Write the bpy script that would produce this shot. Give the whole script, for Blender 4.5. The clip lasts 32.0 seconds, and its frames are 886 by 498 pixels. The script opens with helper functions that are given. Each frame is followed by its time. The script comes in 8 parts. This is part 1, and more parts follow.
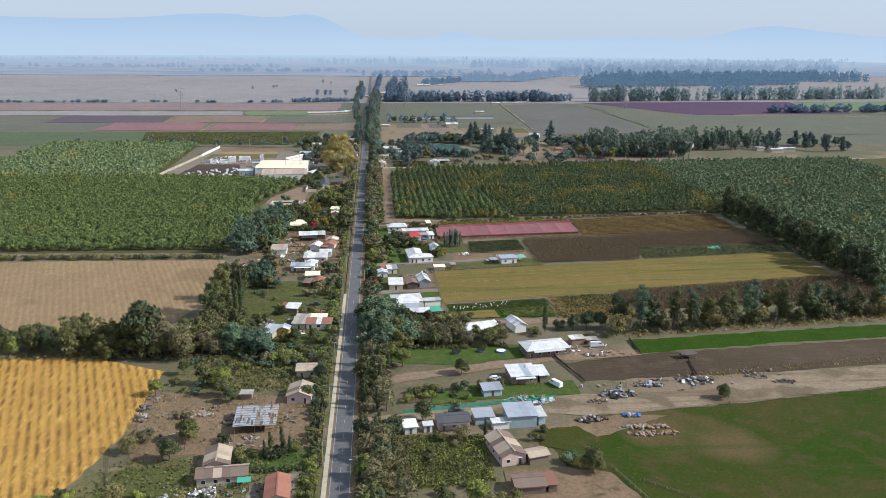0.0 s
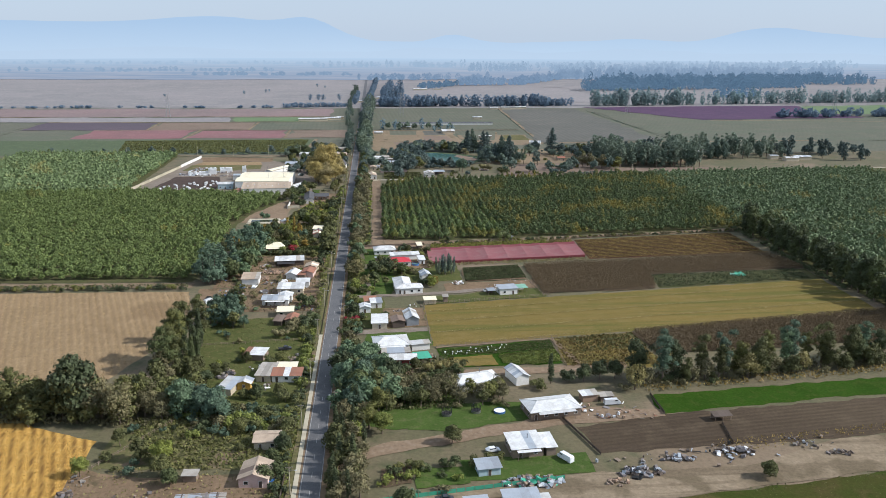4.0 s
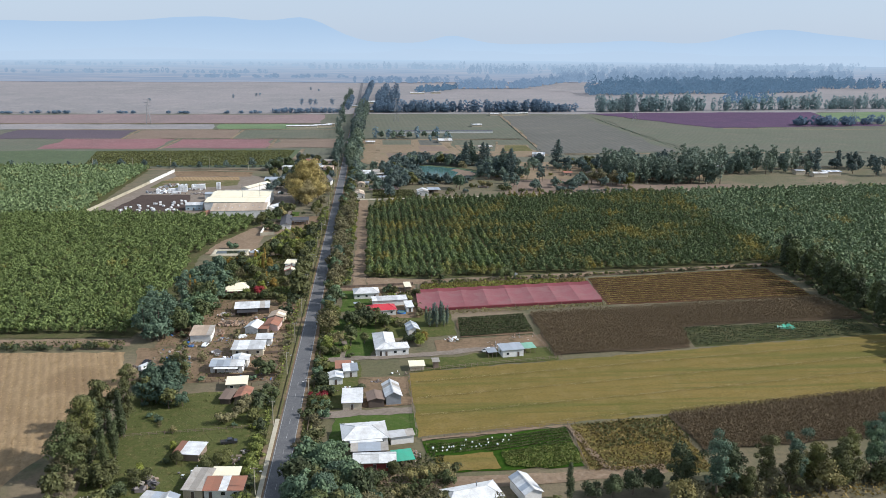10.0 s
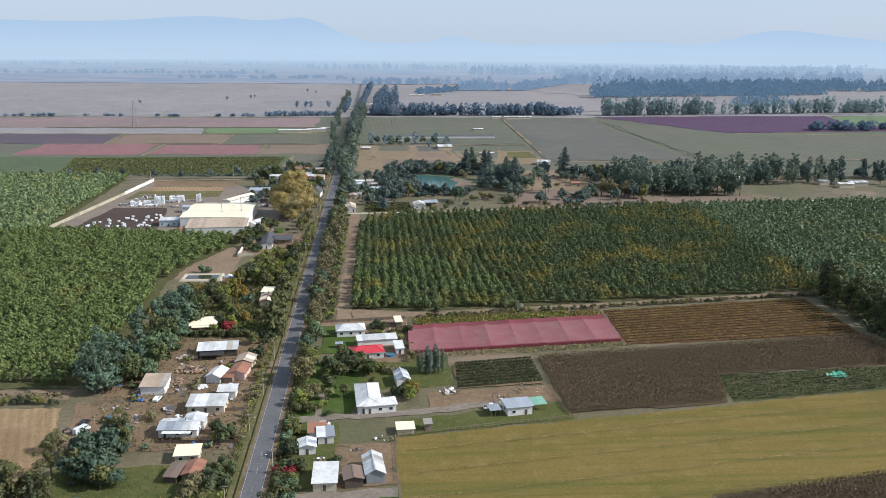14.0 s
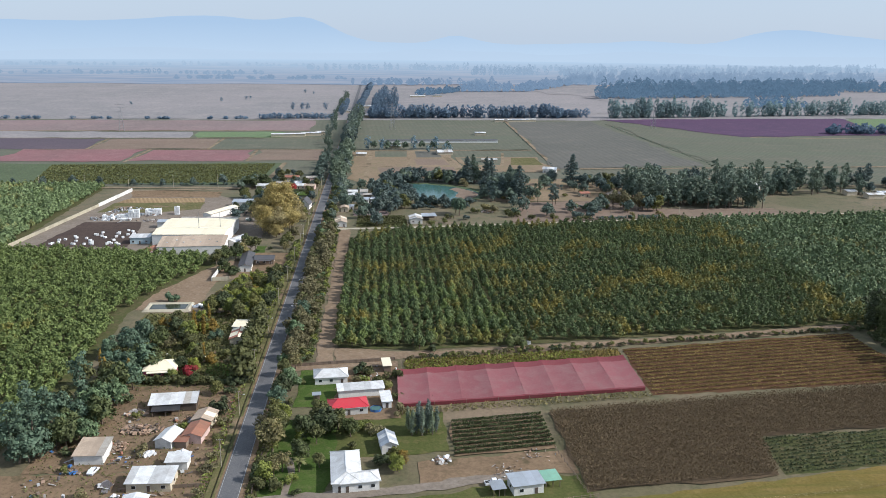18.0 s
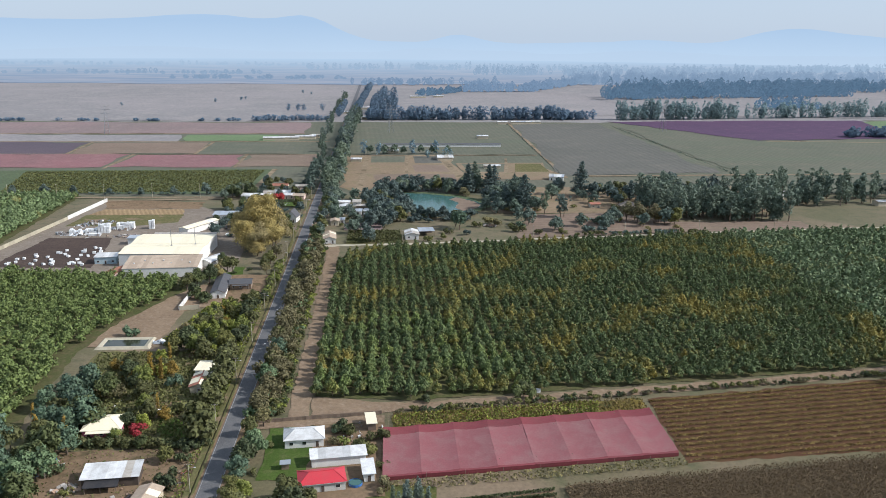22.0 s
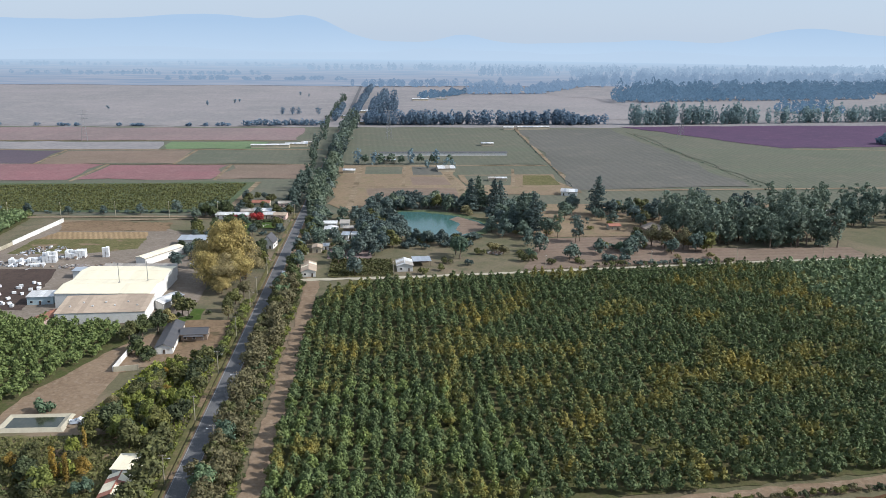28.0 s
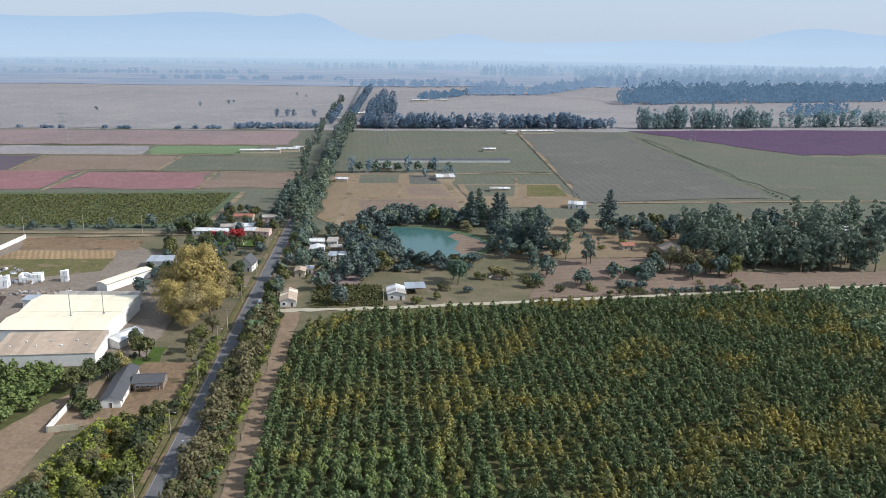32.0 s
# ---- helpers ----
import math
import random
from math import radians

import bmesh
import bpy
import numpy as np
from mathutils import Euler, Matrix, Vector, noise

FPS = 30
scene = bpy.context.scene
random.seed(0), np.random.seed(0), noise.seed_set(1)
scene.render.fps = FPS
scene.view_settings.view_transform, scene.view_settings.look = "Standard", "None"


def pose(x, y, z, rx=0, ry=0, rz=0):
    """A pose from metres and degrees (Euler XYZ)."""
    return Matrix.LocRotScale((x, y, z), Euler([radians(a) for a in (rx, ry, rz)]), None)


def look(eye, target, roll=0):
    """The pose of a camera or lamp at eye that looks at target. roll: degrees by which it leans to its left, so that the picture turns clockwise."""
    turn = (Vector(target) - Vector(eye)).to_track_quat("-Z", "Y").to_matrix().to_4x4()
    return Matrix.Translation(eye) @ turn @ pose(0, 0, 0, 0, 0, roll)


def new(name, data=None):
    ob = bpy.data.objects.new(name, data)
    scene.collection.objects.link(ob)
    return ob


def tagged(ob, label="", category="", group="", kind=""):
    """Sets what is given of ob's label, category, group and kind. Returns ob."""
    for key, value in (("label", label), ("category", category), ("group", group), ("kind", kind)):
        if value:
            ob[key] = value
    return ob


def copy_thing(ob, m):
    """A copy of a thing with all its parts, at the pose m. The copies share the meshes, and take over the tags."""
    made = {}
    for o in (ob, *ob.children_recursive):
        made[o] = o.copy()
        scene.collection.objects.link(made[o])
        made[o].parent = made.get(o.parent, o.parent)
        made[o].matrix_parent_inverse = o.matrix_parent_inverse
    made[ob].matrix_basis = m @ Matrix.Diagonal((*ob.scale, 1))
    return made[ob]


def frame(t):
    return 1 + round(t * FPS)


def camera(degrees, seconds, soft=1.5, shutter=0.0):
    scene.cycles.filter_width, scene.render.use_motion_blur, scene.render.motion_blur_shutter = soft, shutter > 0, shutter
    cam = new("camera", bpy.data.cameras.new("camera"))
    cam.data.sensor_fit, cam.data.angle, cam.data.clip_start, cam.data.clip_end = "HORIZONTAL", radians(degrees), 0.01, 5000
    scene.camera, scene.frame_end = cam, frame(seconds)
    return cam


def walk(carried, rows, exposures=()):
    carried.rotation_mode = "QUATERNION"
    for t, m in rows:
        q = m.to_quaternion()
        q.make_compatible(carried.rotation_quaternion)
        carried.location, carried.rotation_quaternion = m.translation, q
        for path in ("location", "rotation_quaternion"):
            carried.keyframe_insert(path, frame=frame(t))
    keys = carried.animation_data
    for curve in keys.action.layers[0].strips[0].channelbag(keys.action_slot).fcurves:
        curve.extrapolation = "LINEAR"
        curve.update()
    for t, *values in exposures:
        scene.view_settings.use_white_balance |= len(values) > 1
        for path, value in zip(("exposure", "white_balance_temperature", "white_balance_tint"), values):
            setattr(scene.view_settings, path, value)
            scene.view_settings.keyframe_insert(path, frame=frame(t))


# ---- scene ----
cam = camera(56.1, 32.0, soft=0.7)
PATH = [
    (0, (11.001, -1.836, 119.924), (11.16, 0.092, 119.417), 0.5),
    (1, (13.606, 11.531, 119.814), (13.763, 13.459, 119.307), 0.4),
    (2, (15.058, 23.544, 119.922), (15.217, 25.472, 119.417), 0.4),
    (3, (17.088, 36.557, 119.804), (17.248, 38.486, 119.301), 0.3),
    (6, (22.061, 71.798, 120.715), (22.224, 73.727, 120.215), 0.5),
    (7, (23.782, 83.837, 121.274), (23.945, 85.767, 120.774), 0.5),
    (8, (25.234, 96.038, 121.19), (25.398, 97.968, 120.692), 0.5),
    (9, (27.108, 108.928, 121.429), (27.27, 110.858, 120.93), 0.5),
    (10, (28.385, 120.93, 121.846), (28.547, 122.86, 121.346), 0.5),
    (11, (30.22, 133.866, 121.615), (30.382, 135.796, 121.117), 0.5),
    (12, (31.915, 146.94, 121.585), (32.076, 148.87, 121.086), 0.5),
    (13, (33.491, 159.631, 121.337), (33.652, 161.561, 120.839), 0.5),
    (14, (34.9, 172.427, 121.441), (35.059, 174.358, 120.942), 0.6),
    (17, (39.676, 208.974, 121.537), (39.831, 210.904, 121.037), 0.5),
    (18, (41.407, 221.319, 121.336), (41.56, 223.25, 120.836), 0.6),
    (19, (43.108, 233.572, 121.055), (43.259, 235.502, 120.556), 0.5),
    (20, (44.582, 245.511, 120.958), (44.732, 247.442, 120.458), 0.6),
    (21, (46.215, 257.611, 120.592), (46.363, 259.541, 120.092), 0.6),
    (22, (47.552, 269.915, 120.716), (47.699, 271.845, 120.214), 0.6),
    (23, (48.869, 282.499, 120.835), (49.014, 284.43, 120.333), 0.7),
    (24, (50.882, 293.892, 120.885), (51.025, 295.823, 120.382), 0.6),
    (25, (52.037, 306.249, 120.604), (52.178, 308.18, 120.102), 0.6),
    (28, (56.572, 341.222, 120.061), (56.707, 343.153, 119.559), 0.6),
    (29, (58.198, 352.97, 120.414), (58.332, 354.901, 119.911), 0.7),
    (30, (59.786, 364.499, 120.729), (59.918, 366.43, 120.224), 0.7),
    (31, (61.221, 376.217, 121.238), (61.353, 378.148, 120.732), 0.7),
    (32, (62.335, 388.363, 121.015), (62.466, 390.294, 120.51), 0.8),
]
walk(cam, [(t, look(eye, target, roll)) for t, eye, target, roll in PATH], exposures=[(0.0, 0.24, 5840, 10)])

# ---- world and sun ----
SUN_AZ = math.atan2(-0.17, 0.985)      # where the sun stands, from +x towards +y
SUN_EL = radians(36)
world = bpy.data.worlds.new("sky")
scene.world = world
world.use_nodes = True
wn = world.node_tree
sky = wn.nodes.new("ShaderNodeTexSky")
sky.sky_type, sky.sun_disc = "NISHITA", False
sky.sun_elevation, sky.sun_rotation = SUN_EL, math.pi / 2 - SUN_AZ
sky.air_density, sky.dust_density, sky.ozone_density = 1.0, 0.6, 3.0
haze = wn.nodes.new("ShaderNodeMix")          # thin bright haze over the clear sky
haze.data_type, haze.blend_type = "RGBA", "MIX"
haze.inputs[0].default_value = 0.80
haze.inputs[7].default_value = (6.2, 7.0, 7.9, 1)
wn.links.new(sky.outputs[0], haze.inputs[6])
wn.links.new(haze.outputs[2], wn.nodes["Background"].inputs[0])
wn.nodes["Background"].inputs[1].default_value = 0.084
sun_data = bpy.data.lights.new("sun", "SUN")
sun_data.energy, sun_data.angle, sun_data.color = 4.75, radians(0.6), (1.0, 0.93, 0.82)
sun = new("sun", sun_data)
SUN_WAY = Vector((math.cos(SUN_EL) * math.cos(SUN_AZ), math.cos(SUN_EL) * math.sin(SUN_AZ), math.sin(SUN_EL)))
sun.matrix_world = look(SUN_WAY * 300, (0, 0, 0))

# ---- materials ----
def nodes_of(name):
    m = bpy.data.materials.new(name)
    m.use_nodes = True
    return m, m.node_tree.nodes, m.node_tree.links, m.node_tree.nodes["Principled BSDF"]


def ramp(nt, links, fac, stops):
    r = nt.new("ShaderNodeValToRGB")
    r.color_ramp.elements[0].position, r.color_ramp.elements[0].color = stops[0][0], (*stops[0][1], 1)
    r.color_ramp.elements[1].position, r.color_ramp.elements[1].color = stops[-1][0], (*stops[-1][1], 1)
    for p, c in stops[1:-1]:
        e = r.color_ramp.elements.new(p)
        e.color = (*c, 1)
    links.new(fac, r.inputs[0])
    return r.outputs[0]


def mixed(nt, links, fac, a, b, blend="MIX"):
    m = nt.new("ShaderNodeMix")
    m.data_type, m.blend_type = "RGBA", blend
    for sock, v in ((m.inputs[0], fac), (m.inputs[6], a), (m.inputs[7], b)):
        if isinstance(v, (int, float)):
            sock.default_value = v
        elif isinstance(v, tuple):
            sock.default_value = (*v, 1)
        else:
            links.new(v, sock)
    return m.outputs[2]


def noisy(nt, links, co, scale, detail=5, rough=0.6, dist=0.0):
    n = nt.new("ShaderNodeTexNoise")
    n.inputs["Scale"].default_value, n.inputs["Detail"].default_value = scale, detail
    n.inputs["Roughness"].default_value, n.inputs["Distortion"].default_value = rough, dist
    links.new(co, n.inputs["Vector"])
    return n.outputs["Fac"]


def stepped(nt, links, fac, lo, hi):
    m = nt.new("ShaderNodeMapRange")
    m.inputs["From Min"].default_value, m.inputs["From Max"].default_value = lo, hi
    links.new(fac, m.inputs["Value"])
    return m.outputs["Result"]


def turned(nt, links, co, deg=0.0, scale=(1, 1, 1)):
    m = nt.new("ShaderNodeMapping")
    m.inputs["Rotation"].default_value = (0, 0, radians(deg))
    m.inputs["Scale"].default_value = scale
    links.new(co, m.inputs["Vector"])
    return m.outputs[0]


def soil(name, a, b, c, big=0.03, small=0.9, rows=None, rough=0.95, bump=0.4, haze_sheen=0.0, patch=None, streak=None, gloss=None):
    """Ground cover: two tones blotched at a large scale, grain at a small one; rows = (degrees, spacing, colour, strength)."""
    m, nt, links, p = nodes_of(name)
    co = nt.new("ShaderNodeTexCoord").outputs["Object"]
    n1 = noisy(nt, links, co, big, 6, 0.65, 0.6)
    n2 = noisy(nt, links, co, small, 6, 0.7)
    n3 = noisy(nt, links, co, big * 6, 5, 0.6)
    col = mixed(nt, links, stepped(nt, links, n1, 0.38, 0.62), a, b)
    col = mixed(nt, links, stepped(nt, links, n3, 0.5, 0.72), col, c)
    if patch:
        n4 = noisy(nt, links, co, patch[1], 3, 0.55, 0.3)
        col = mixed(nt, links, stepped(nt, links, n4, patch[2], patch[2] + 0.08), col, patch[0])
    if streak:
        n5 = noisy(nt, links, turned(nt, links, co, streak[0], (0.04, 1, 1)), streak[2], 5, 0.65)
        col = mixed(nt, links, stepped(nt, links, n5, streak[3], streak[3] + 0.14), col, streak[1])
    grain = ramp(nt, links, n2, [(0.25, (0.7, 0.7, 0.7)), (0.5, (1, 1, 1)), (0.8, (1.3, 1.28, 1.25))])
    col = mixed(nt, links, 1.0, col, grain, "MULTIPLY")
    height = n2
    if rows:
        deg, space, rc, strength = rows
        w = nt.new("ShaderNodeTexWave")
        w.wave_type, w.bands_direction, w.wave_profile = "BANDS", "X", "SIN"
        w.inputs["Scale"].default_value = 2 * math.pi / space / 20
        w.inputs["Distortion"].default_value, w.inputs["Detail"].default_value = 0.35, 2
        w.inputs["Detail Scale"].default_value = 1.0
        links.new(turned(nt, links, co, deg), w.inputs["Vector"])
        broken = nt.new("ShaderNodeMath")
        broken.operation = "MULTIPLY"
        links.new(w.outputs["Fac"], broken.inputs[0])
        links.new(stepped(nt, links, noisy(nt, links, turned(nt, links, co, deg, (1, 0.12, 1)), 0.5, 4), 0.3, 0.6), broken.inputs[1])
        fac = nt.new("ShaderNodeMath")
        fac.operation = "MULTIPLY"
        fac.inputs[1].default_value = strength
        links.new(broken.outputs[0], fac.inputs[0])
        col = mixed(nt, links, fac.outputs[0], col, rc)
        add = nt.new("ShaderNodeMath")
        links.new(n2, add.inputs[0]), links.new(w.outputs["Fac"], add.inputs[1])
        height = add.outputs[0]
    links.new(col, p.inputs["Base Color"])
    p.inputs["Roughness"].default_value = rough
    # distant soils get more gloss and a bluish sheen that imitates haze
    p.inputs["Specular IOR Level"].default_value = gloss if gloss is not None else (0.2 if haze_sheen else 0.05)
    if haze_sheen:
        p.inputs["Sheen Weight"].default_value, p.inputs["Sheen Roughness"].default_value = haze_sheen, 0.5
        p.inputs["Sheen Tint"].default_value = (0.75, 0.85, 1, 1)
    bp = nt.new("ShaderNodeBump")
    bp.inputs["Strength"].default_value, bp.inputs["Distance"].default_value = bump, 0.25
    links.new(height, bp.inputs["Height"]), links.new(bp.outputs[0], p.inputs["Normal"])
    return m


def leafy(name, tones, odd=None, odd_at=0.62, odd_scale=0.05, vary=0.5, rough=0.7, thin=0.12, blotch=1.0):
    """Foliage: a tone for each leaf clump, for each plant, and drifts of another tone (autumn leaves) across the planting."""
    m, nt, links, p = nodes_of(name)
    geo = nt.new("ShaderNodeNewGeometry")
    info = nt.new("ShaderNodeObjectInfo")
    low, high = (tuple(m + (e - m) * 0.55 for m, e in zip(tones[1], t)) for t in (tones[0], tones[2]))
    col = ramp(nt, links, geo.outputs["Random Per Island"], [(0.0, low), (0.5, tones[1]), (1.0, high)])
    n = noisy(nt, links, geo.outputs["Position"], 0.35, 3)
    col = mixed(nt, links, 1.0, col, ramp(nt, links, n, [(0.3, (1 - 0.45 * blotch,) * 3), (0.7, (1 + 0.4 * blotch,) * 3)]), "MULTIPLY")
    shade = ramp(nt, links, info.outputs["Random"], [(0.0, (1 - vary * 0.55,) * 3), (0.5, (1, 1, 1)), (1.0, (1 + vary * 0.5, 1 + vary * 0.4, 1 - vary * 0.2))])
    col = mixed(nt, links, 1.0, col, shade, "MULTIPLY")
    if odd:
        f = noisy(nt, links, geo.outputs["Position"], odd_scale, 5, 0.75)
        col = mixed(nt, links, stepped(nt, links, f, odd_at, odd_at + 0.16), col, odd)
    links.new(col, p.inputs["Base Color"])
    p.inputs["Roughness"].default_value = rough
    p.inputs["Specular IOR Level"].default_value = 0.25
    tr = nt.new("ShaderNodeBsdfTranslucent")
    links.new(col, tr.inputs[0])
    mx = nt.new("ShaderNodeMixShader")
    mx.inputs[0].default_value = thin
    links.new(p.outputs[0], mx.inputs[1]), links.new(tr.outputs[0], mx.inputs[2])
    out = [x for x in nt if x.type == "OUTPUT_MATERIAL"][0]
    links.new(mx.outputs[0], out.inputs[0])
    return m


def plain(name, col, rough=0.7, metal=0.0, dirt=0.25, scale=0.8, vary=0.25, dirtcol=(0.16, 0.12, 0.09), spec=0.4, ribs=None):
    """Painted, metal, plaster or timber surface with stains and a tone of its own for each piece; ribs = spacing of corrugation along local x."""
    m, nt, links, p = nodes_of(name)
    co = nt.new("ShaderNodeTexCoord").outputs["Object"]
    geo = nt.new("ShaderNodeNewGeometry")
    info = nt.new("ShaderNodeObjectInfo")
    n1 = noisy(nt, links, geo.outputs["Position"], scale * 0.5, 6, 0.7, 0.4)
    n2 = noisy(nt, links, geo.outputs["Position"], scale * 7, 4, 0.6)
    base = mixed(nt, links, 1.0, col, ramp(nt, links, info.outputs["Random"], [(0, (1 - vary,) * 3), (0.35, (1 - vary * 0.2,) * 3), (1, (1 + vary * 0.25,) * 3)]), "MULTIPLY")
    f = nt.new("ShaderNodeMath")
    f.operation = "MULTIPLY"
    f.inputs[1].default_value = dirt
    links.new(stepped(nt, links, n1, 0.42, 0.75), f.inputs[0])
    base = mixed(nt, links, f.outputs[0], base, dirtcol)
    base = mixed(nt, links, 1.0, base, ramp(nt, links, n2, [(0.3, (0.86,) * 3), (0.7, (1.08,) * 3)]), "MULTIPLY")
    links.new(base, p.inputs["Base Color"])
    p.inputs["Roughness"].default_value, p.inputs["Metallic"].default_value = rough, metal
    p.inputs["Specular IOR Level"].default_value = spec
    bp = nt.new("ShaderNodeBump")
    bp.inputs["Strength"].default_value, bp.inputs["Distance"].default_value = 0.25, 0.05
    links.new(n2, bp.inputs["Height"]), links.new(bp.outputs[0], p.inputs["Normal"])
    return m


M = {}
# ground cover
M["ground"] = soil("dry_grass_ground", (0.142, 0.112, 0.067), (0.099, 0.090, 0.043), (0.073, 0.076, 0.034), 0.02, 0.7, haze_sheen=0.04, patch=((0.181, 0.133, 0.086), 0.012, 0.56))
M["yard"] = soil("packed_earth", (0.202, 0.140, 0.089), (0.163, 0.113, 0.072), (0.133, 0.099, 0.060), 0.06, 0.8, bump=0.12, patch=((0.102, 0.080, 0.047), 0.11, 0.6))
M["scrub"] = soil("weedy_plot", (0.128, 0.116, 0.053), (0.090, 0.092, 0.038), (0.171, 0.133, 0.075), 0.07, 1.0, patch=((0.188, 0.137, 0.090), 0.09, 0.58))
M["lawn"] = soil("green_lawn", (0.066, 0.098, 0.024), (0.048, 0.078, 0.018), (0.095, 0.105, 0.040), 0.06, 1.5)
M["pasture"] = soil("green_pasture", (0.057, 0.053, 0.015), (0.029, 0.052, 0.007), (0.074, 0.057, 0.023), 0.022, 1.1, patch=((0.100, 0.074, 0.034), 0.014, 0.60), streak=(0, (0.028, 0.058, 0.006), 0.05, 0.56))
M["mown"] = soil("mown_hay_field", (0.168, 0.121, 0.038), (0.134, 0.105, 0.031), (0.185, 0.137, 0.052), 0.03, 1.1, rows=(82, 6.5, (0.196, 0.148, 0.063), 0.2), patch=((0.121, 0.105, 0.029), 0.05, 0.62), streak=(0, (0.106, 0.099, 0.027), 0.14, 0.48))
M["stubble"] = soil("brown_stubble_rows", (0.30, 0.212, 0.120), (0.255, 0.178, 0.100), (0.33, 0.240, 0.142), 0.03, 1.0, rows=(-19, 2.85, (0.185, 0.125, 0.072), 0.6), bump=0.6, patch=((0.225, 0.155, 0.088), 0.02, 0.58))
M["golden"] = soil("golden_maize_stubble", (0.52, 0.31, 0.08), (0.45, 0.26, 0.065), (0.56, 0.36, 0.115), 0.05, 1.0, rows=(-19, 2.85, (0.15, 0.080, 0.026), 0.95), bump=0.7)
M["plough"] = soil("ploughed_soil", (0.086, 0.064, 0.043), (0.064, 0.047, 0.032), (0.113, 0.085, 0.058), 0.012, 1.0, rows=(82, 2.2, (0.056, 0.041, 0.029), 0.16), bump=0.8, streak=(0, (0.072, 0.053, 0.037), 0.25, 0.5))
M["bright"] = soil("bright_green_crop", (0.031, 0.067, 0.007), (0.023, 0.053, 0.005), (0.043, 0.064, 0.011), 0.05, 1.2, streak=(0, (0.045, 0.057, 0.013), 0.12, 0.55))
M["weeds"] = soil("yellow_weeds", (0.17, 0.125, 0.035), (0.115, 0.10, 0.032), (0.21, 0.155, 0.055), 0.08, 0.9, bump=0.9, patch=((0.07, 0.07, 0.028), 0.12, 0.55))
M["redrows"] = soil("red_brown_crop_rows", (0.093, 0.049, 0.029), (0.081, 0.043, 0.025), (0.085, 0.060, 0.029), 0.05, 0.8)
M["maizefloor"] = soil("dark_maize_floor", (0.099, 0.071, 0.045), (0.086, 0.063, 0.040), (0.113, 0.083, 0.054), 0.1, 1.0)
M["lane"] = soil("dirt_lane", (0.217, 0.157, 0.106), (0.184, 0.131, 0.088), (0.247, 0.188, 0.137), 0.08, 0.8, bump=0.12)
M["grass"] = soil("dry_olive_grass", (0.086, 0.092, 0.032), (0.069, 0.079, 0.025), (0.119, 0.104, 0.044), 0.06, 1.2)
M["sand"] = soil("pale_sandy_lane", (0.246, 0.193, 0.133), (0.194, 0.149, 0.100), (0.278, 0.217, 0.153), 0.05, 0.8, bump=0.15, patch=((0.138, 0.108, 0.070), 0.05, 0.55), streak=(0, (0.149, 0.114, 0.076), 0.3, 0.5))
M["gravel"] = soil("grey_yard_gravel", (0.205, 0.170, 0.138), (0.172, 0.142, 0.114), (0.235, 0.198, 0.165), 0.05, 0.8, bump=0.12)
M["darkyard"] = soil("dark_compost_soil", (0.066, 0.048, 0.042), (0.082, 0.060, 0.050), (0.056, 0.044, 0.038), 0.06, 1.2)
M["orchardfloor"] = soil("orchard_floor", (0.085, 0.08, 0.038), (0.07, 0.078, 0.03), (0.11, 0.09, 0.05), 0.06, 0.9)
M["bean"] = soil("low_green_crop", (0.076, 0.099, 0.043), (0.065, 0.086, 0.037), (0.096, 0.110, 0.049), 0.02, 0.35, rows=(6, 3.2, (0.046, 0.058, 0.027), 0.5), haze_sheen=0.03)
M["dimgreen"] = soil("dull_young_crop", (0.113, 0.162, 0.065), (0.097, 0.140, 0.056), (0.135, 0.162, 0.081), 0.02, 0.4, haze_sheen=0.05)
M["redfar"] = soil("reddish_crop", (0.211, 0.097, 0.099), (0.178, 0.092, 0.090), (0.232, 0.124, 0.119), 0.012, 0.4, haze_sheen=0.03)
M["darkfar"] = soil("dark_mauve_crop", (0.078, 0.058, 0.072), (0.092, 0.066, 0.078), (0.075, 0.058, 0.066), 0.012, 0.4, haze_sheen=0.03)
M["brownfar"] = soil("brown_rested_field", (0.186, 0.129, 0.095), (0.155, 0.111, 0.078), (0.200, 0.146, 0.104), 0.012, 0.4, rows=(86, 6, (0.127, 0.098, 0.069), 0.4), haze_sheen=0.03)
M["greyfar"] = soil("grey_green_field", (0.102, 0.097, 0.063), (0.086, 0.089, 0.054), (0.124, 0.111, 0.073), 0.008, 0.3, rows=(-2, 6, (0.080, 0.080, 0.050), 0.25), haze_sheen=0.05, streak=(0, (0.092, 0.099, 0.059), 0.02, 0.52))
M["drab"] = soil("drab_rested_field", (0.100, 0.092, 0.074), (0.082, 0.078, 0.060), (0.122, 0.108, 0.086), 0.006, 0.3, rows=(-2, 7, (0.076, 0.070, 0.056), 0.25), haze_sheen=0.05, streak=(30, (0.118, 0.108, 0.082), 0.02, 0.55))
M["purple"] = soil("purple_leaved_crop", (0.075, 0.036, 0.076), (0.062, 0.032, 0.068), (0.092, 0.046, 0.084), 0.012, 0.4, haze_sheen=0.02)
# tone of the far plain picked pale to suggest haze over it
M["palefar"] = soil("pale_hazed_dry_plain", (0.221, 0.194, 0.186), (0.184, 0.167, 0.160), (0.248, 0.216, 0.200), 0.004, 0.15, haze_sheen=0.08)
M["mauvefar"] = soil("mauve_dry_field", (0.200, 0.135, 0.127), (0.167, 0.124, 0.113), (0.216, 0.157, 0.140), 0.006, 0.2, haze_sheen=0.05)
M["tanfar"] = soil("tan_plots", (0.216, 0.155, 0.095), (0.180, 0.127, 0.077), (0.151, 0.127, 0.062), 0.015, 0.4, haze_sheen=0.03)
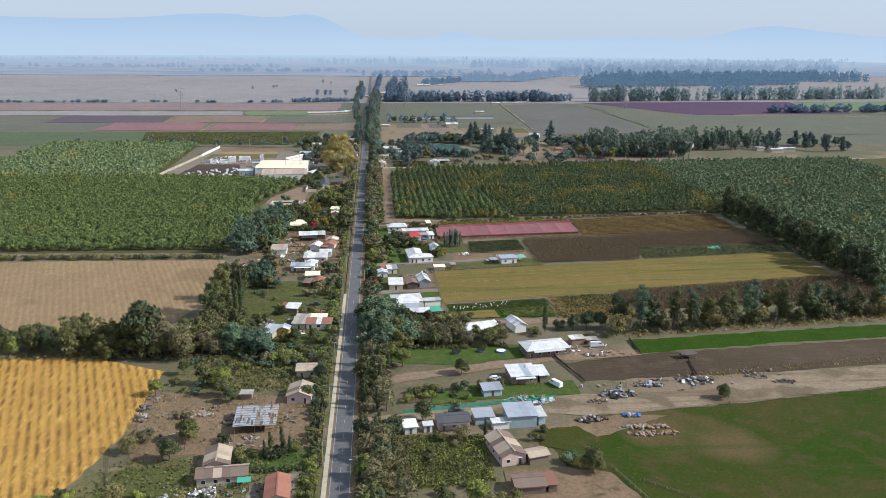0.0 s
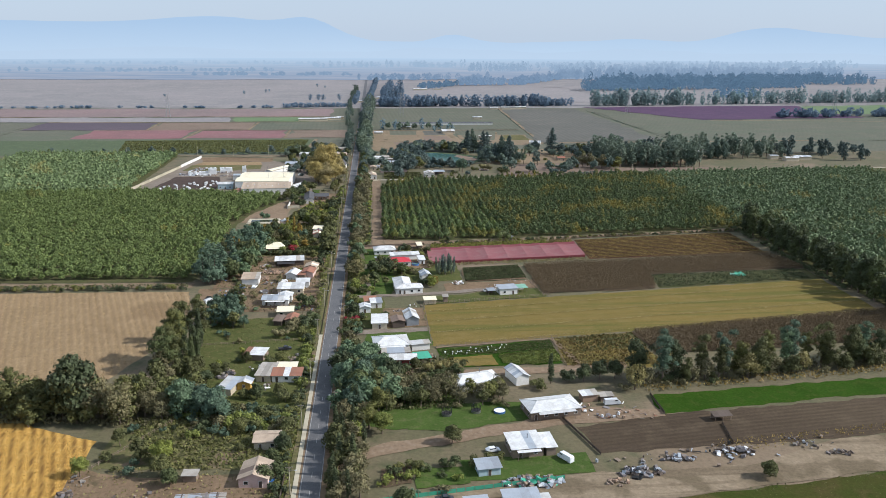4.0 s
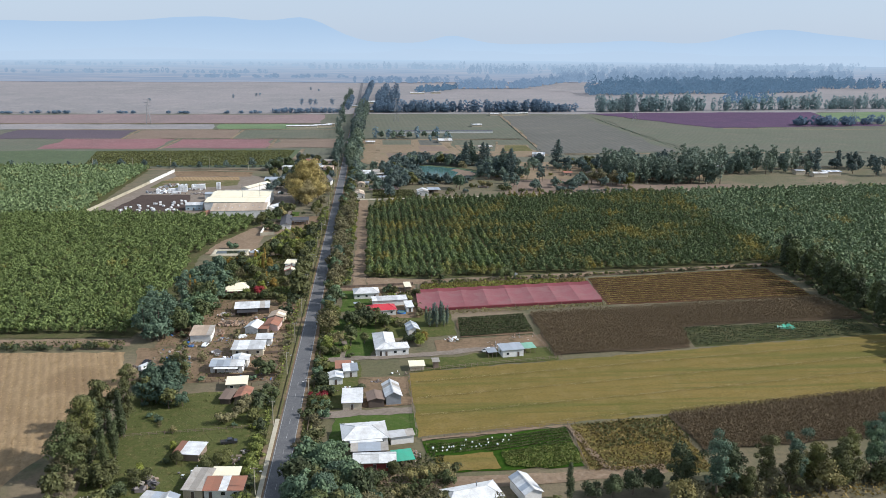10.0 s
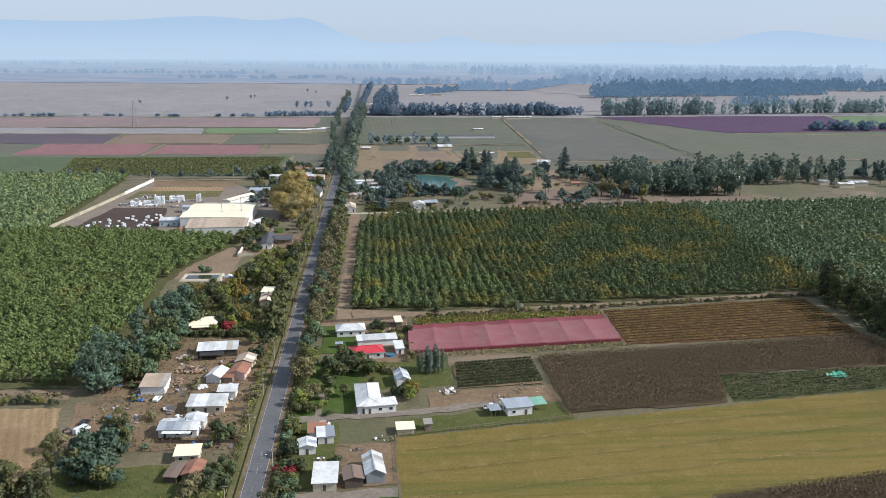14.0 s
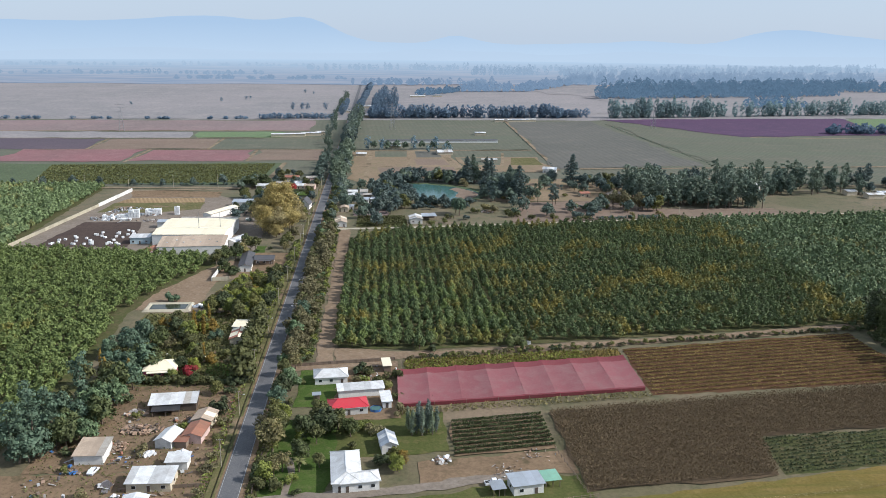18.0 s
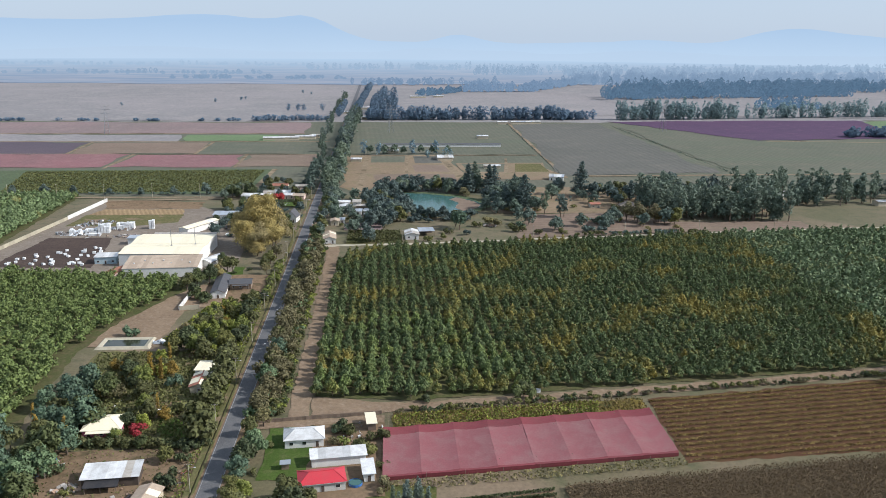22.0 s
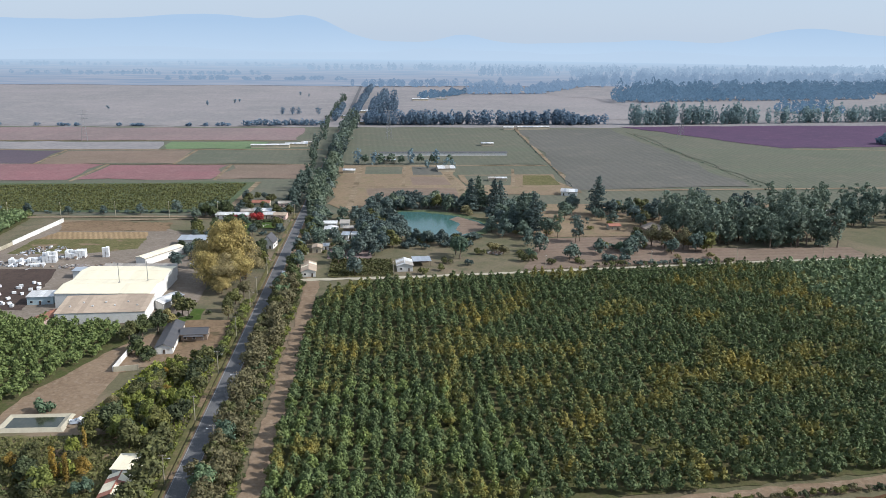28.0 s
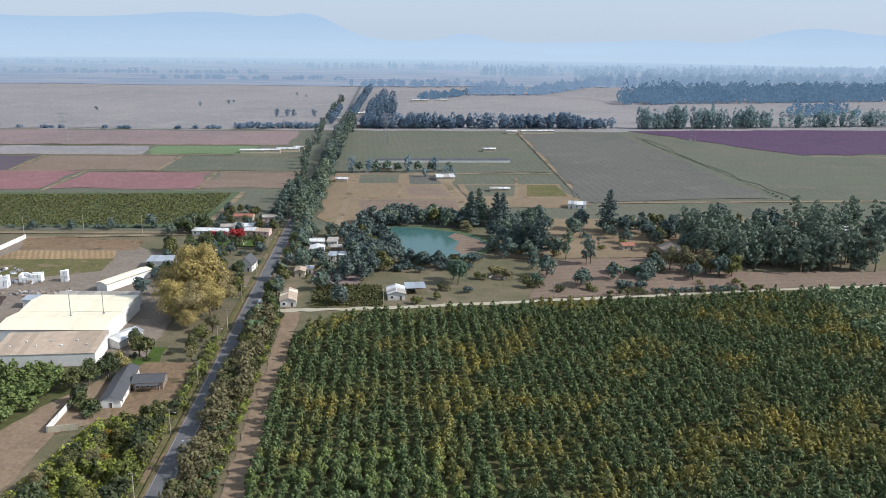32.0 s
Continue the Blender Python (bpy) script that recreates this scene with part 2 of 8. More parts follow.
M["asphalt"] = soil("worn_asphalt", (0.118, 0.116, 0.119), (0.097, 0.096, 0.100), (0.139, 0.134, 0.134), 0.15, 2.5, rough=0.8, bump=0.1, gloss=0.2)
M["concrete"] = plain("weathered_concrete", (0.42, 0.375, 0.28), 0.9, dirt=0.35)
M["paint"] = plain("road_paint", (0.36, 0.355, 0.34), 0.7, dirt=0.6)
# foliage
M["leaf_orchard"] = leafy("orchard_leaves", [(0.075, 0.100, 0.040), (0.121, 0.160, 0.062), (0.183, 0.234, 0.093)], odd=(0.275, 0.215, 0.046), odd_at=0.505, odd_scale=0.03)
M["leaf_orchard_left"] = leafy("left_orchard_leaves", [(0.071, 0.095, 0.038), (0.114, 0.151, 0.059), (0.174, 0.221, 0.088)], odd=(0.260, 0.203, 0.043), odd_at=0.60, odd_scale=0.035)
# lighter, bluer orchard copy for the farther rows, haze mixed into the colour
M["leaf_orchard_hazed"] = leafy("hazed_orchard_leaves", [(0.107, 0.144, 0.070), (0.163, 0.215, 0.105), (0.237, 0.303, 0.151)], odd=(0.329, 0.268, 0.081), odd_at=0.56, odd_scale=0.03)
M["leaf_olive"] = leafy("olive_green_leaves", [(0.065, 0.069, 0.025), (0.110, 0.113, 0.042), (0.172, 0.173, 0.065)])
M["leaf_dark"] = leafy("dark_green_leaves", [(0.045, 0.056, 0.026), (0.074, 0.090, 0.041), (0.117, 0.140, 0.065)])
M["leaf_blue"] = leafy("blue_green_leaves", [(0.065, 0.100, 0.065), (0.102, 0.150, 0.096), (0.157, 0.217, 0.139)])
M["leaf_gold"] = leafy("golden_autumn_leaves", [(0.167, 0.111, 0.023), (0.245, 0.163, 0.034), (0.343, 0.229, 0.048)])
M["leaf_straw"] = leafy("straw_yellow_leaves", [(0.229, 0.189, 0.095), (0.339, 0.282, 0.140), (0.458, 0.383, 0.194)], thin=0.36)
M["leaf_brown"] = leafy("thin_brownish_leaves", [(0.115, 0.102, 0.052), (0.176, 0.156, 0.077), (0.256, 0.227, 0.112)])
# paler, bluer leaves for distant trees: haze put into the base colour
M["leaf_grey"] = leafy("grey_green_and_hazed_leaves", [(0.086, 0.115, 0.100), (0.125, 0.160, 0.138), (0.175, 0.216, 0.185)])
M["leaf_haze_dull"] = leafy("haze_dulled_leaves", [(0.066, 0.092, 0.084), (0.098, 0.132, 0.119), (0.136, 0.178, 0.158)])
M["leaf_red"] = leafy("red_leaves", [(0.20, 0.02, 0.03), (0.30, 0.035, 0.045), (0.36, 0.06, 0.06)])
M["leaf_lime"] = leafy("light_green_leaves", [(0.116, 0.132, 0.032), (0.177, 0.200, 0.048), (0.256, 0.284, 0.071)])
# far leaves lightened and blued: aerial haze painted into their colour
M["leaf_far"] = leafy("haze_tinted_far_leaves", [(0.133, 0.195, 0.265), (0.176, 0.248, 0.329), (0.223, 0.305, 0.394)], thin=0.5, blotch=0.4)
M["leaf_maize"] = leafy("dry_brown_maize", [(0.101, 0.073, 0.042), (0.132, 0.096, 0.055), (0.167, 0.122, 0.070)], vary=0.2, blotch=0.2)
M["leaf_ochre"] = leafy("ochre_withered_leaves", [(0.139, 0.102, 0.037), (0.213, 0.156, 0.057), (0.295, 0.221, 0.090)])
M["leaf_golden_straw"] = leafy("golden_stalks", [(0.44, 0.27, 0.07), (0.58, 0.36, 0.10), (0.68, 0.45, 0.14)], blotch=0.3)
M["leaf_brown_straw"] = leafy("brown_stalks", [(0.19, 0.130, 0.070), (0.27, 0.190, 0.105), (0.35, 0.255, 0.150)])
M["bark"] = plain("bark", (0.16, 0.12, 0.09), 0.95, dirt=0.4)
# building surfaces
M["zinc_white"] = plain("whitish_zinc_sheet", (0.66, 0.655, 0.645), 0.5, 0.0, dirt=0.48, vary=0.32)
M["zinc"] = plain("galvanised_sheet", (0.40, 0.43, 0.47), 0.42, 0.25, dirt=0.3, vary=0.25)
M["zinc_old"] = plain("aged_zinc_sheet", (0.42, 0.38, 0.33), 0.6, 0.1, dirt=0.6, vary=0.35)
M["tan_roof"] = plain("tan_fibre_cement", (0.440, 0.341, 0.253), 0.85, dirt=0.45, vary=0.2)
M["brown_roof"] = plain("brown_fibre_cement", (0.19, 0.135, 0.105), 0.85, dirt=0.45, vary=0.25)
M["cream_roof"] = plain("cream_roof_sheet", (0.80, 0.71, 0.52), 0.6, dirt=0.12, vary=0.08)
M["red_roof"] = plain("red_painted_sheet", (0.50, 0.035, 0.05), 0.5, dirt=0.2, vary=0.12)
M["rust_roof"] = plain("rusty_sheet", (0.30, 0.13, 0.08), 0.8, dirt=0.5, vary=0.3)
M["terra_roof"] = plain("terracotta_red_roof", (0.32, 0.13, 0.085), 0.8, dirt=0.35, vary=0.15)
M["slate_roof"] = plain("dark_grey_roof", (0.075, 0.075, 0.082), 0.7, dirt=0.25, vary=0.12)
M["old_tile"] = plain("lichen_grey_old_roof", (0.30, 0.24, 0.19), 0.9, dirt=0.6, vary=0.3)
M["white_wall"] = plain("whitewashed_wall", (0.74, 0.72, 0.68), 0.85, dirt=0.22)
M["cream_wall"] = plain("cream_wall", (0.58, 0.50, 0.37), 0.85, dirt=0.3)
M["pink_wall"] = plain("pink_wall", (0.62, 0.16, 0.25), 0.85, dirt=0.2)
M["rose_wall"] = plain("pale_rose_wall", (0.62, 0.45, 0.40), 0.85, dirt=0.25)
M["yellow_wall"] = plain("yellow_timber_wall", (0.55, 0.34, 0.07), 0.8, dirt=0.25)
M["blue_wall"] = plain("pale_blue_wall", (0.40, 0.50, 0.54), 0.7, dirt=0.25)
M["red_wall"] = plain("dark_red_wall", (0.28, 0.05, 0.045), 0.85, dirt=0.25)
M["wood"] = plain("grey_brown_boards", (0.24, 0.18, 0.135), 0.9, dirt=0.5, vary=0.3)
M["darkwood"] = plain("dark_boards", (0.10, 0.075, 0.06), 0.9, dirt=0.4, vary=0.3)
M["frame_white"] = plain("white_paint", (0.75, 0.74, 0.72), 0.5, dirt=0.1)
M["tarp_black"] = plain("black_shade_cloth", (0.02, 0.02, 0.023), 0.7, dirt=0.2)
M["tarp_green"] = plain("green_mesh_cloth", (0.06, 0.34, 0.22), 0.7, dirt=0.2)
M["mesh_pale"] = plain("faded_green_mesh", (0.24, 0.46, 0.34), 0.7, dirt=0.25)
M["tarp_blue"] = plain("blue_tarpaulin", (0.05, 0.16, 0.42), 0.5, dirt=0.2)
M["net_red"] = plain("red_shade_net", (0.172, 0.032, 0.039), 0.85, dirt=0.4, scale=0.25, vary=0.25, dirtcol=(0.132, 0.057, 0.053))
M["net_pale"] = plain("dusty_red_shade_net", (0.212, 0.070, 0.076), 0.85, dirt=0.75, scale=0.3, vary=0.32, dirtcol=(0.223, 0.128, 0.121))
M["steel"] = plain("dull_steel", (0.35, 0.35, 0.36), 0.4, 0.8, dirt=0.2)
M["white_plastic"] = plain("white_plastic", (0.78, 0.78, 0.78), 0.45, dirt=0.12)
M["white_car"] = plain("white_car_paint", (0.76, 0.77, 0.78), 0.25, dirt=0.05, spec=0.6)
M["dark_car"] = plain("dark_car_paint", (0.03, 0.03, 0.035), 0.25, dirt=0.05, spec=0.6)
M["rubber"] = plain("rubber", (0.02, 0.02, 0.02), 0.8, dirt=0.2)
M["scrap"] = plain("scrap_metal", (0.20, 0.18, 0.18), 0.6, 0.3, dirt=0.5, vary=0.7)
M["firewood"] = plain("split_firewood", (0.33, 0.22, 0.15), 0.9, dirt=0.3, vary=0.4)
M["stones"] = plain("rubble_stones", (0.36, 0.33, 0.30), 0.9, dirt=0.4, vary=0.4)
glass, gn, gl, gp = nodes_of("window_glass")
gp.inputs["Base Color"].default_value = (0.02, 0.025, 0.03, 1)
gp.inputs["Roughness"].default_value, gp.inputs["Specular IOR Level"].default_value = 0.08, 0.8
M["glass"] = glass
pond_m, pn, pl, pp = nodes_of("pond_water")
pp.inputs["Base Color"].default_value = (0.055, 0.120, 0.112, 1)
pp.inputs["Roughness"].default_value, pp.inputs["Specular IOR Level"].default_value = 0.16, 0.2
pb = pn.new("ShaderNodeBump")
pb.inputs["Strength"].default_value, pb.inputs["Distance"].default_value = 0.06, 0.1
pl.new(noisy(pn, pl, pn.new("ShaderNodeTexCoord").outputs["Object"], 0.8, 3), pb.inputs["Height"])
pl.new(pb.outputs[0], pp.inputs["Normal"])
M["water"] = pond_m
M["dark_water"] = plain("dark_still_water", (0.035, 0.042, 0.028), 0.12, dirt=0.2, spec=0.5)


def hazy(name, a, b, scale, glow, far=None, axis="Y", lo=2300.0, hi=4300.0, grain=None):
    """The farthest plain, woods and hills: pale blue haze put into a glow of their own, paling with distance or height.
    """
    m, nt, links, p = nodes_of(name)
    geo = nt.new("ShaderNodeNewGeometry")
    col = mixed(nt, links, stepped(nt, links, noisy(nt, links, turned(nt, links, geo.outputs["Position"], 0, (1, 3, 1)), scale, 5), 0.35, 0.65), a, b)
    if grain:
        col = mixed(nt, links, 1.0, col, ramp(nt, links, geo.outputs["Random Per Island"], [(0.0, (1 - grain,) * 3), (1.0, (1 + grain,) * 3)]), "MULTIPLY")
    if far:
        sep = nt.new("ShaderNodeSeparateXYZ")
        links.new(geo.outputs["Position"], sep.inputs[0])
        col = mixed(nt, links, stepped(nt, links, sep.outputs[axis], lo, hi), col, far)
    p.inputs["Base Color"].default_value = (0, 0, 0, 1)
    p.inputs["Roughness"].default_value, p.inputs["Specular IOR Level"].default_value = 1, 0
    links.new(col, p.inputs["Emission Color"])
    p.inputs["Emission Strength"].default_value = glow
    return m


HAZE_PALE = (0.485, 0.60, 0.705)
M["leaf_hazy"] = hazy("haze_blue_woods", (0.17, 0.245, 0.34), (0.22, 0.295, 0.39), 0.004, 0.9, HAZE_PALE, "Y", 2200, 4000, 0.12)
M["plain_hazy"] = hazy("haze_blue_plain", (0.39, 0.41, 0.465), (0.265, 0.335, 0.43), 0.005, 0.9, HAZE_PALE, "Y", 2500, 4200)
M["wood_hazy"] = hazy("far_hazed_woods", (0.085, 0.142, 0.205), (0.112, 0.172, 0.240), 0.01, 0.9, None, grain=0.25)

# ---- helpers for building ----
def mesh_of(name, verts, faces, mat, smooth=False, normals=None):
    """A mesh from arrays; faces is one (n, k) array of a single polygon size; normals, if given, one for each vertex."""
    verts, faces = np.asarray(verts, float), np.asarray(faces, int)
    me = bpy.data.meshes.new(name)
    n, k = faces.shape
    me.vertices.add(len(verts))
    me.vertices.foreach_set("co", verts.ravel())
    me.loops.add(n * k)
    me.loops.foreach_set("vertex_index", faces.ravel())
    me.polygons.add(n)
    me.polygons.foreach_set("loop_start", np.arange(0, n * k, k))
    me.polygons.foreach_set("use_smooth", np.full(n, smooth))
    me.update(calc_edges=True)
    if normals is not None:
        own = me.attributes.new("custom_normal", "FLOAT_VECTOR", "POINT")
        own.data.foreach_set("vector", np.asarray(normals, np.float32).ravel())
        me.update()
    me.materials.append(M[mat] if isinstance(mat, str) else mat)
    return me


def rounded(d, rnd, rough=0.3):
    """Leaf normals that follow the crown's outside, one for each corner of every leaf, with a little scatter."""
    d = d + rnd.normal(0, rough, d.shape)
    d = d / (np.linalg.norm(d, axis=1)[:, None] + 1e-9)
    return np.repeat(d, 3, axis=0)


def from_bm(name, bm, mat):
    me = bpy.data.meshes.new(name)
    bmesh.ops.recalc_face_normals(bm, faces=bm.faces[:])
    bm.to_mesh(me)
    bm.free()
    me.materials.append(M[mat] if isinstance(mat, str) else mat)
    return me


def part(name, me, parent, m=None, label=""):
    ob = new(name, me)
    ob.parent = parent
    if m is not None:
        ob.matrix_local = m
    return tagged(ob, label)


CUBES = {}


def cube_mesh(mat):
    if mat not in CUBES:
        s = np.array([(x, y, z) for x in (-.5, .5) for y in (-.5, .5) for z in (-.5, .5)])
        f = [(0, 1, 3, 2), (4, 6, 7, 5), (0, 4, 5, 1), (2, 3, 7, 6), (0, 2, 6, 4), (1, 5, 7, 3)]
        CUBES[mat] = mesh_of("block", s, f, mat)
    return CUBES[mat]


def block(name, parent, mat, at, size, rot=None, label=""):
    """A board, slab or beam: one box part, its centre at `at`."""
    m = Matrix.Translation(at)
    if rot is not None:
        m = m @ rot
    return part(name, cube_mesh(mat), parent, m @ Matrix.Diagonal((*size, 1)), label)


def root(name, x, y, rz=0.0, z=0.0, label="", category="", group=""):
    ob = new(name)
    ob.empty_display_size = 0.5
    ob.matrix_world = pose(x, y, z, 0, 0, rz)
    return tagged(ob, label, category, group)


def sheet(name, pts, z, mat, label, category="field", cut=0.0, seed=1, kind="structure"):
    """A piece of ground cover with a slightly ragged edge, lying z above the ground sheet."""
    rnd = random.Random(seed)
    out = []
    for (x0, y0), (x1, y1) in zip(pts, pts[1:] + pts[:1]):
        n = max(1, int(math.hypot(x1 - x0, y1 - y0) / cut)) if cut else 1
        for i in range(n):
            f = i / n
            j = 0 if i == 0 else cut * 0.22
            out.append((x0 + (x1 - x0) * f + rnd.uniform(-j, j), y0 + (y1 - y0) * f + rnd.uniform(-j, j), z))
    bm = bmesh.new()
    face = bm.faces.new([bm.verts.new(p) for p in out])
    face.normal_update()
    if face.normal.z < 0:
        face.normal_flip()
    bmesh.ops.triangulate(bm, faces=[face])
    me = bpy.data.meshes.new(name)
    bm.to_mesh(me)
    bm.free()
    me.materials.append(M[mat])
    return tagged(new(name, me), label, category, "", kind)


# ---- ground, fields, roads ----
G_SIZE = 14000
gm = mesh_of("ground", [(-G_SIZE, -3000, 0), (G_SIZE, -3000, 0), (G_SIZE, 9000, 0), (-G_SIZE, 9000, 0)], [(0, 1, 2, 3)], "ground")
tagged(new("ground", gm), "dry grassy valley floor reaching to the hills", "ground", "", "structure")

FIELDS = [
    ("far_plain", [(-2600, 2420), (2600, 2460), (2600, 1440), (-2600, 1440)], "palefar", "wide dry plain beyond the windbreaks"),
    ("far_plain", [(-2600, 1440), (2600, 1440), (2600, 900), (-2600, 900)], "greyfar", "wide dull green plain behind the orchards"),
    # name, corners, material, label
    ("maize_stubble_field", [(-320, 303), (-98, 301), (-66, 285), (-64, 258), (-66, 240), (-70, 218), (-78, 190), (-90, 120), (-320, 120)], "golden", "golden maize stubble in straight drilled rows"),
    ("stubble_field", [(-330, 436), (-125, 438), (-70, 436), (-62, 400), (-66, 365), (-78, 330), (-150, 318), (-330, 322)], "stubble", "bare brown stubble field with fine rows"),
    ("hay_field", [(40, 408.5), (245, 439), (245, 388), (188, 379), (91.5, 364), (41, 357)], "mown", "mown yellow-green hay field with swath lines"),
    ("crop_rows_field", [(138, 527), (240, 541), (241, 490), (136, 483)], "redrows", "reddish-brown field of low crop rows"),
    ("weed_strip", [(50.5, 509), (51, 520), (136, 528), (135, 515)], "weeds", "strip of yellow-green weeds beside the net"),
    ("bean_plot", [(158, 450), (246, 457), (246, 438), (157, 427.5)], "orchardfloor", "dark green vegetable plot"),
    ("weed_plot", [(90.5, 362.5), (124, 367), (126, 330), (89, 332)], "weeds", "overgrown plot of yellow and brown weeds"),
    ("green_crop_strip", [(112, 306), (280, 324), (280, 308), (183, 301), (111, 291.5)], "bright", "bright green crop strip"),
    ("ploughed_field", [(81, 284), (111, 291), (280, 308), (280, 284), (200, 276), (158, 271), (84, 267)], "plough", "dark ploughed field with furrows"),
    ("pasture", [(62, 228), (80, 240), (118, 244), (190, 255.5), (320, 272), (320, 90), (66, 90), (66, 190)], "pasture", "green pasture with bare patches"),
    ("scrub_plot", [(7, 196), (44, 200), (44, 229), (14, 231), (7, 226)], "scrub", "overgrown weedy garden plot"),
    ("farmyard", [(-66, 268), (-45, 262), (-10, 262), (-7, 226), (-40, 222), (-60, 220), (-66, 240)], "yard", "bare earth farmyard"),
    ("garden_ground", [(-42, 222), (-6, 222), (-6, 150), (-80, 150), (-70, 215)], "scrub", "patchy grass round the farmhouse"),
    ("plot_ground", [(-62, 300), (-6, 300), (-6, 264), (-62, 268)], "scrub", "weedy plot behind the sheds"),
    ("plot_ground", [(-58, 395), (-6, 395), (-6, 302), (-52, 302)], "grass", "rough grass round small houses"),
    ("yard_ground", [(-66, 440), (-6, 440), (-6, 404), (-60, 404)], "yard", "bare earth yard between houses"),
    ("yard_ground", [(-60, 500), (-6, 500), (-6, 440.5), (-60, 440.5)], "yard", "bare earth yard strewn with scrap"),
    ("garden_ground", [(-62, 580), (-6, 580), (-6, 500.5), (-62, 500.5)], "scrub", "leafy garden ground"),
    ("yard_ground", [(-27, 533), (-11.5, 533.5), (-11.5, 522), (-26, 521)], "yard", "bare reddish yard before the small house"),
    ("lawn", [(-24, 520), (-12, 521), (-12, 504), (-20, 504)], "lawn", "green lawn beside the pink house"),
    ("lawn", [(14, 374), (40, 377), (41, 358), (14, 352)], "lawn", "mown green lawn"),
    ("lawn", [(17, 322), (45, 322), (48, 293), (24, 286), (15, 290)], "lawn", "green lawn under garden trees"),
    ("lawn", [(8, 470), (28, 470), (28, 446), (26, 424), (8, 424)], "lawn", "clipped lawn beside the drive"),
    ("grass_plot", [(28, 474), (48, 476), (62, 474), (62, 447), (28, 444)], "grass", "rough grass between the cottages"),
    ("grass_plot", [(5, 420), (22, 420), (22, 380), (5, 378)], "grass", "rough grass round the small houses"),
    ("lawn", [(12, 512), (26, 512), (26, 480), (12, 480)], "lawn", "clipped lawn with garden boxes"),
    ("lawn", [(30, 305), (70, 303), (72, 292), (40, 284), (28, 286)], "lawn", "green lawn beside the track"),
    ("lawn", [(42, 266), (80, 268), (80, 256), (44, 254)], "lawn", "grass verge behind the fence"),
    ("lawn", [(-42, 700), (-24, 700), (-24, 676), (-42, 678)], "lawn", "small lawn beneath trees"),
    ("grass_plot", [(42, 421), (60, 423), (80, 431), (98, 431), (99, 418), (42, 409.2)], "grass", "mown grass plot beside the hay field"),
    ("yard_ground", [(52, 441), (98, 446.5), (98, 432), (80, 432), (52, 428)], "yard", "bare reddish earth before the berry rows"),
    ("garden_path", [(13.2, 446), (15.0, 446), (16.8, 438), (16.0, 425), (14.2, 425), (15.0, 437)], "gravel", "pale garden path across the lawn"),
    ("vegetable_plot", [(42, 354), (88.5, 361), (88.5, 336), (46, 335)], "bright", "vegetable garden with leafy rows"),
    ("farm_lane", [(48, 245), (80, 240), (118, 244.5), (190, 256), (320, 272), (320, 290), (202, 275), (157, 270), (125, 257), (78, 256), (60, 252), (7, 243), (7, 236)], "sand", "wide pale sandy farm lane"),
    ("farm_track", [(7, 262), (19, 270), (45, 277), (78, 286), (112, 290), (112, 295), (90, 298), (78, 293), (45, 284), (19, 277), (7, 268)], "lane", "earth track to the white barn"),
    ("farm_track", [(14, 341), (45, 332), (75, 333), (112, 336), (112, 331), (75, 327), (45, 326), (14, 334)], "lane", "earth track behind the garden"),
    ("driveway", [(3.4, 420), (50, 424), (70, 428.5), (84, 432), (84, 435), (68, 432.5), (50, 428.5), (3.4, 424.5)], "gravel", "pale gravel driveway"),
    ("driveway", [(3.4, 376.5), (40, 379), (40, 374), (3.4, 372)], "gravel", "grey gravel driveway"),
    ("yard_ground", [(40, 405), (22, 405), (22, 379), (40, 381)], "yard", "bare earth yard"),
    ("driveway", [(3.4, 517), (48, 519), (48, 514), (3.4, 511)], "lane", "earth access between hedges"),
    ("yard_ground", [(26, 514), (48, 514), (48, 470), (26, 470)], "yard", "bare earth back yard"),
    ("orchard_lane", [(16.5, 516), (23.5, 520), (23.5, 740), (16, 752), (17.3, 650)], "lane", "reddish dirt lane beside the orchard"),
    ("orchard_lane", [(24, 520), (24, 534), (55, 528), (96, 532), (183, 542), (250, 552), (250, 546), (183, 536), (96, 526), (55, 522)], "lane", "dirt lane along the orchard edge"),
    ("orchard_lane", [(-70, 442), (-70, 450), (-330, 458), (-330, 448)], "lane", "earth lane along the orchard edge"),
    ("estate_lane", [(4, 738), (16, 741), (67, 744.5), (106, 749), (145, 754), (260, 767), (520, 790), (520, 794), (260, 771), (145, 757.5), (106, 752.5), (67, 748.5), (16, 745), (4, 746)], "concrete", "pale farm road along the far edge of the orchard"),
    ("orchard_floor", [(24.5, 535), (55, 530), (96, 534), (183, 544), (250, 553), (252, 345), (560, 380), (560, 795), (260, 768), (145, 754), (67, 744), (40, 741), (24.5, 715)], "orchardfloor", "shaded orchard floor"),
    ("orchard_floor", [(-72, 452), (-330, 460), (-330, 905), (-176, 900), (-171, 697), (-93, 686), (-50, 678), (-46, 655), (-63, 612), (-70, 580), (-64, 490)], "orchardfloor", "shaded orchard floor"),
    ("plant_access", [(-8, 660), (-40, 668), (-50, 650), (-66, 608), (-68, 585), (-42, 585), (-40, 628), (-22, 640), (-8, 640)], "lane", "earth access track to the basin"),
    ("yard_ground", [(-27, 632), (-7.5, 640), (-8, 684), (-29, 684)], "yard", "bare earth yard of the long house"),
    ("plant_yard", [(-171, 697), (-150, 876), (-100, 876), (-50, 830), (-30, 800), (-30, 690), (-50, 680), (-93, 688)], "gravel", "grey gravel yard of the packing plant"),
    ("compost_ground", [(-158, 703), (-150, 768), (-114, 767), (-109, 743), (-104, 700)], "darkyard", "dark bare soil in the plant yard"),
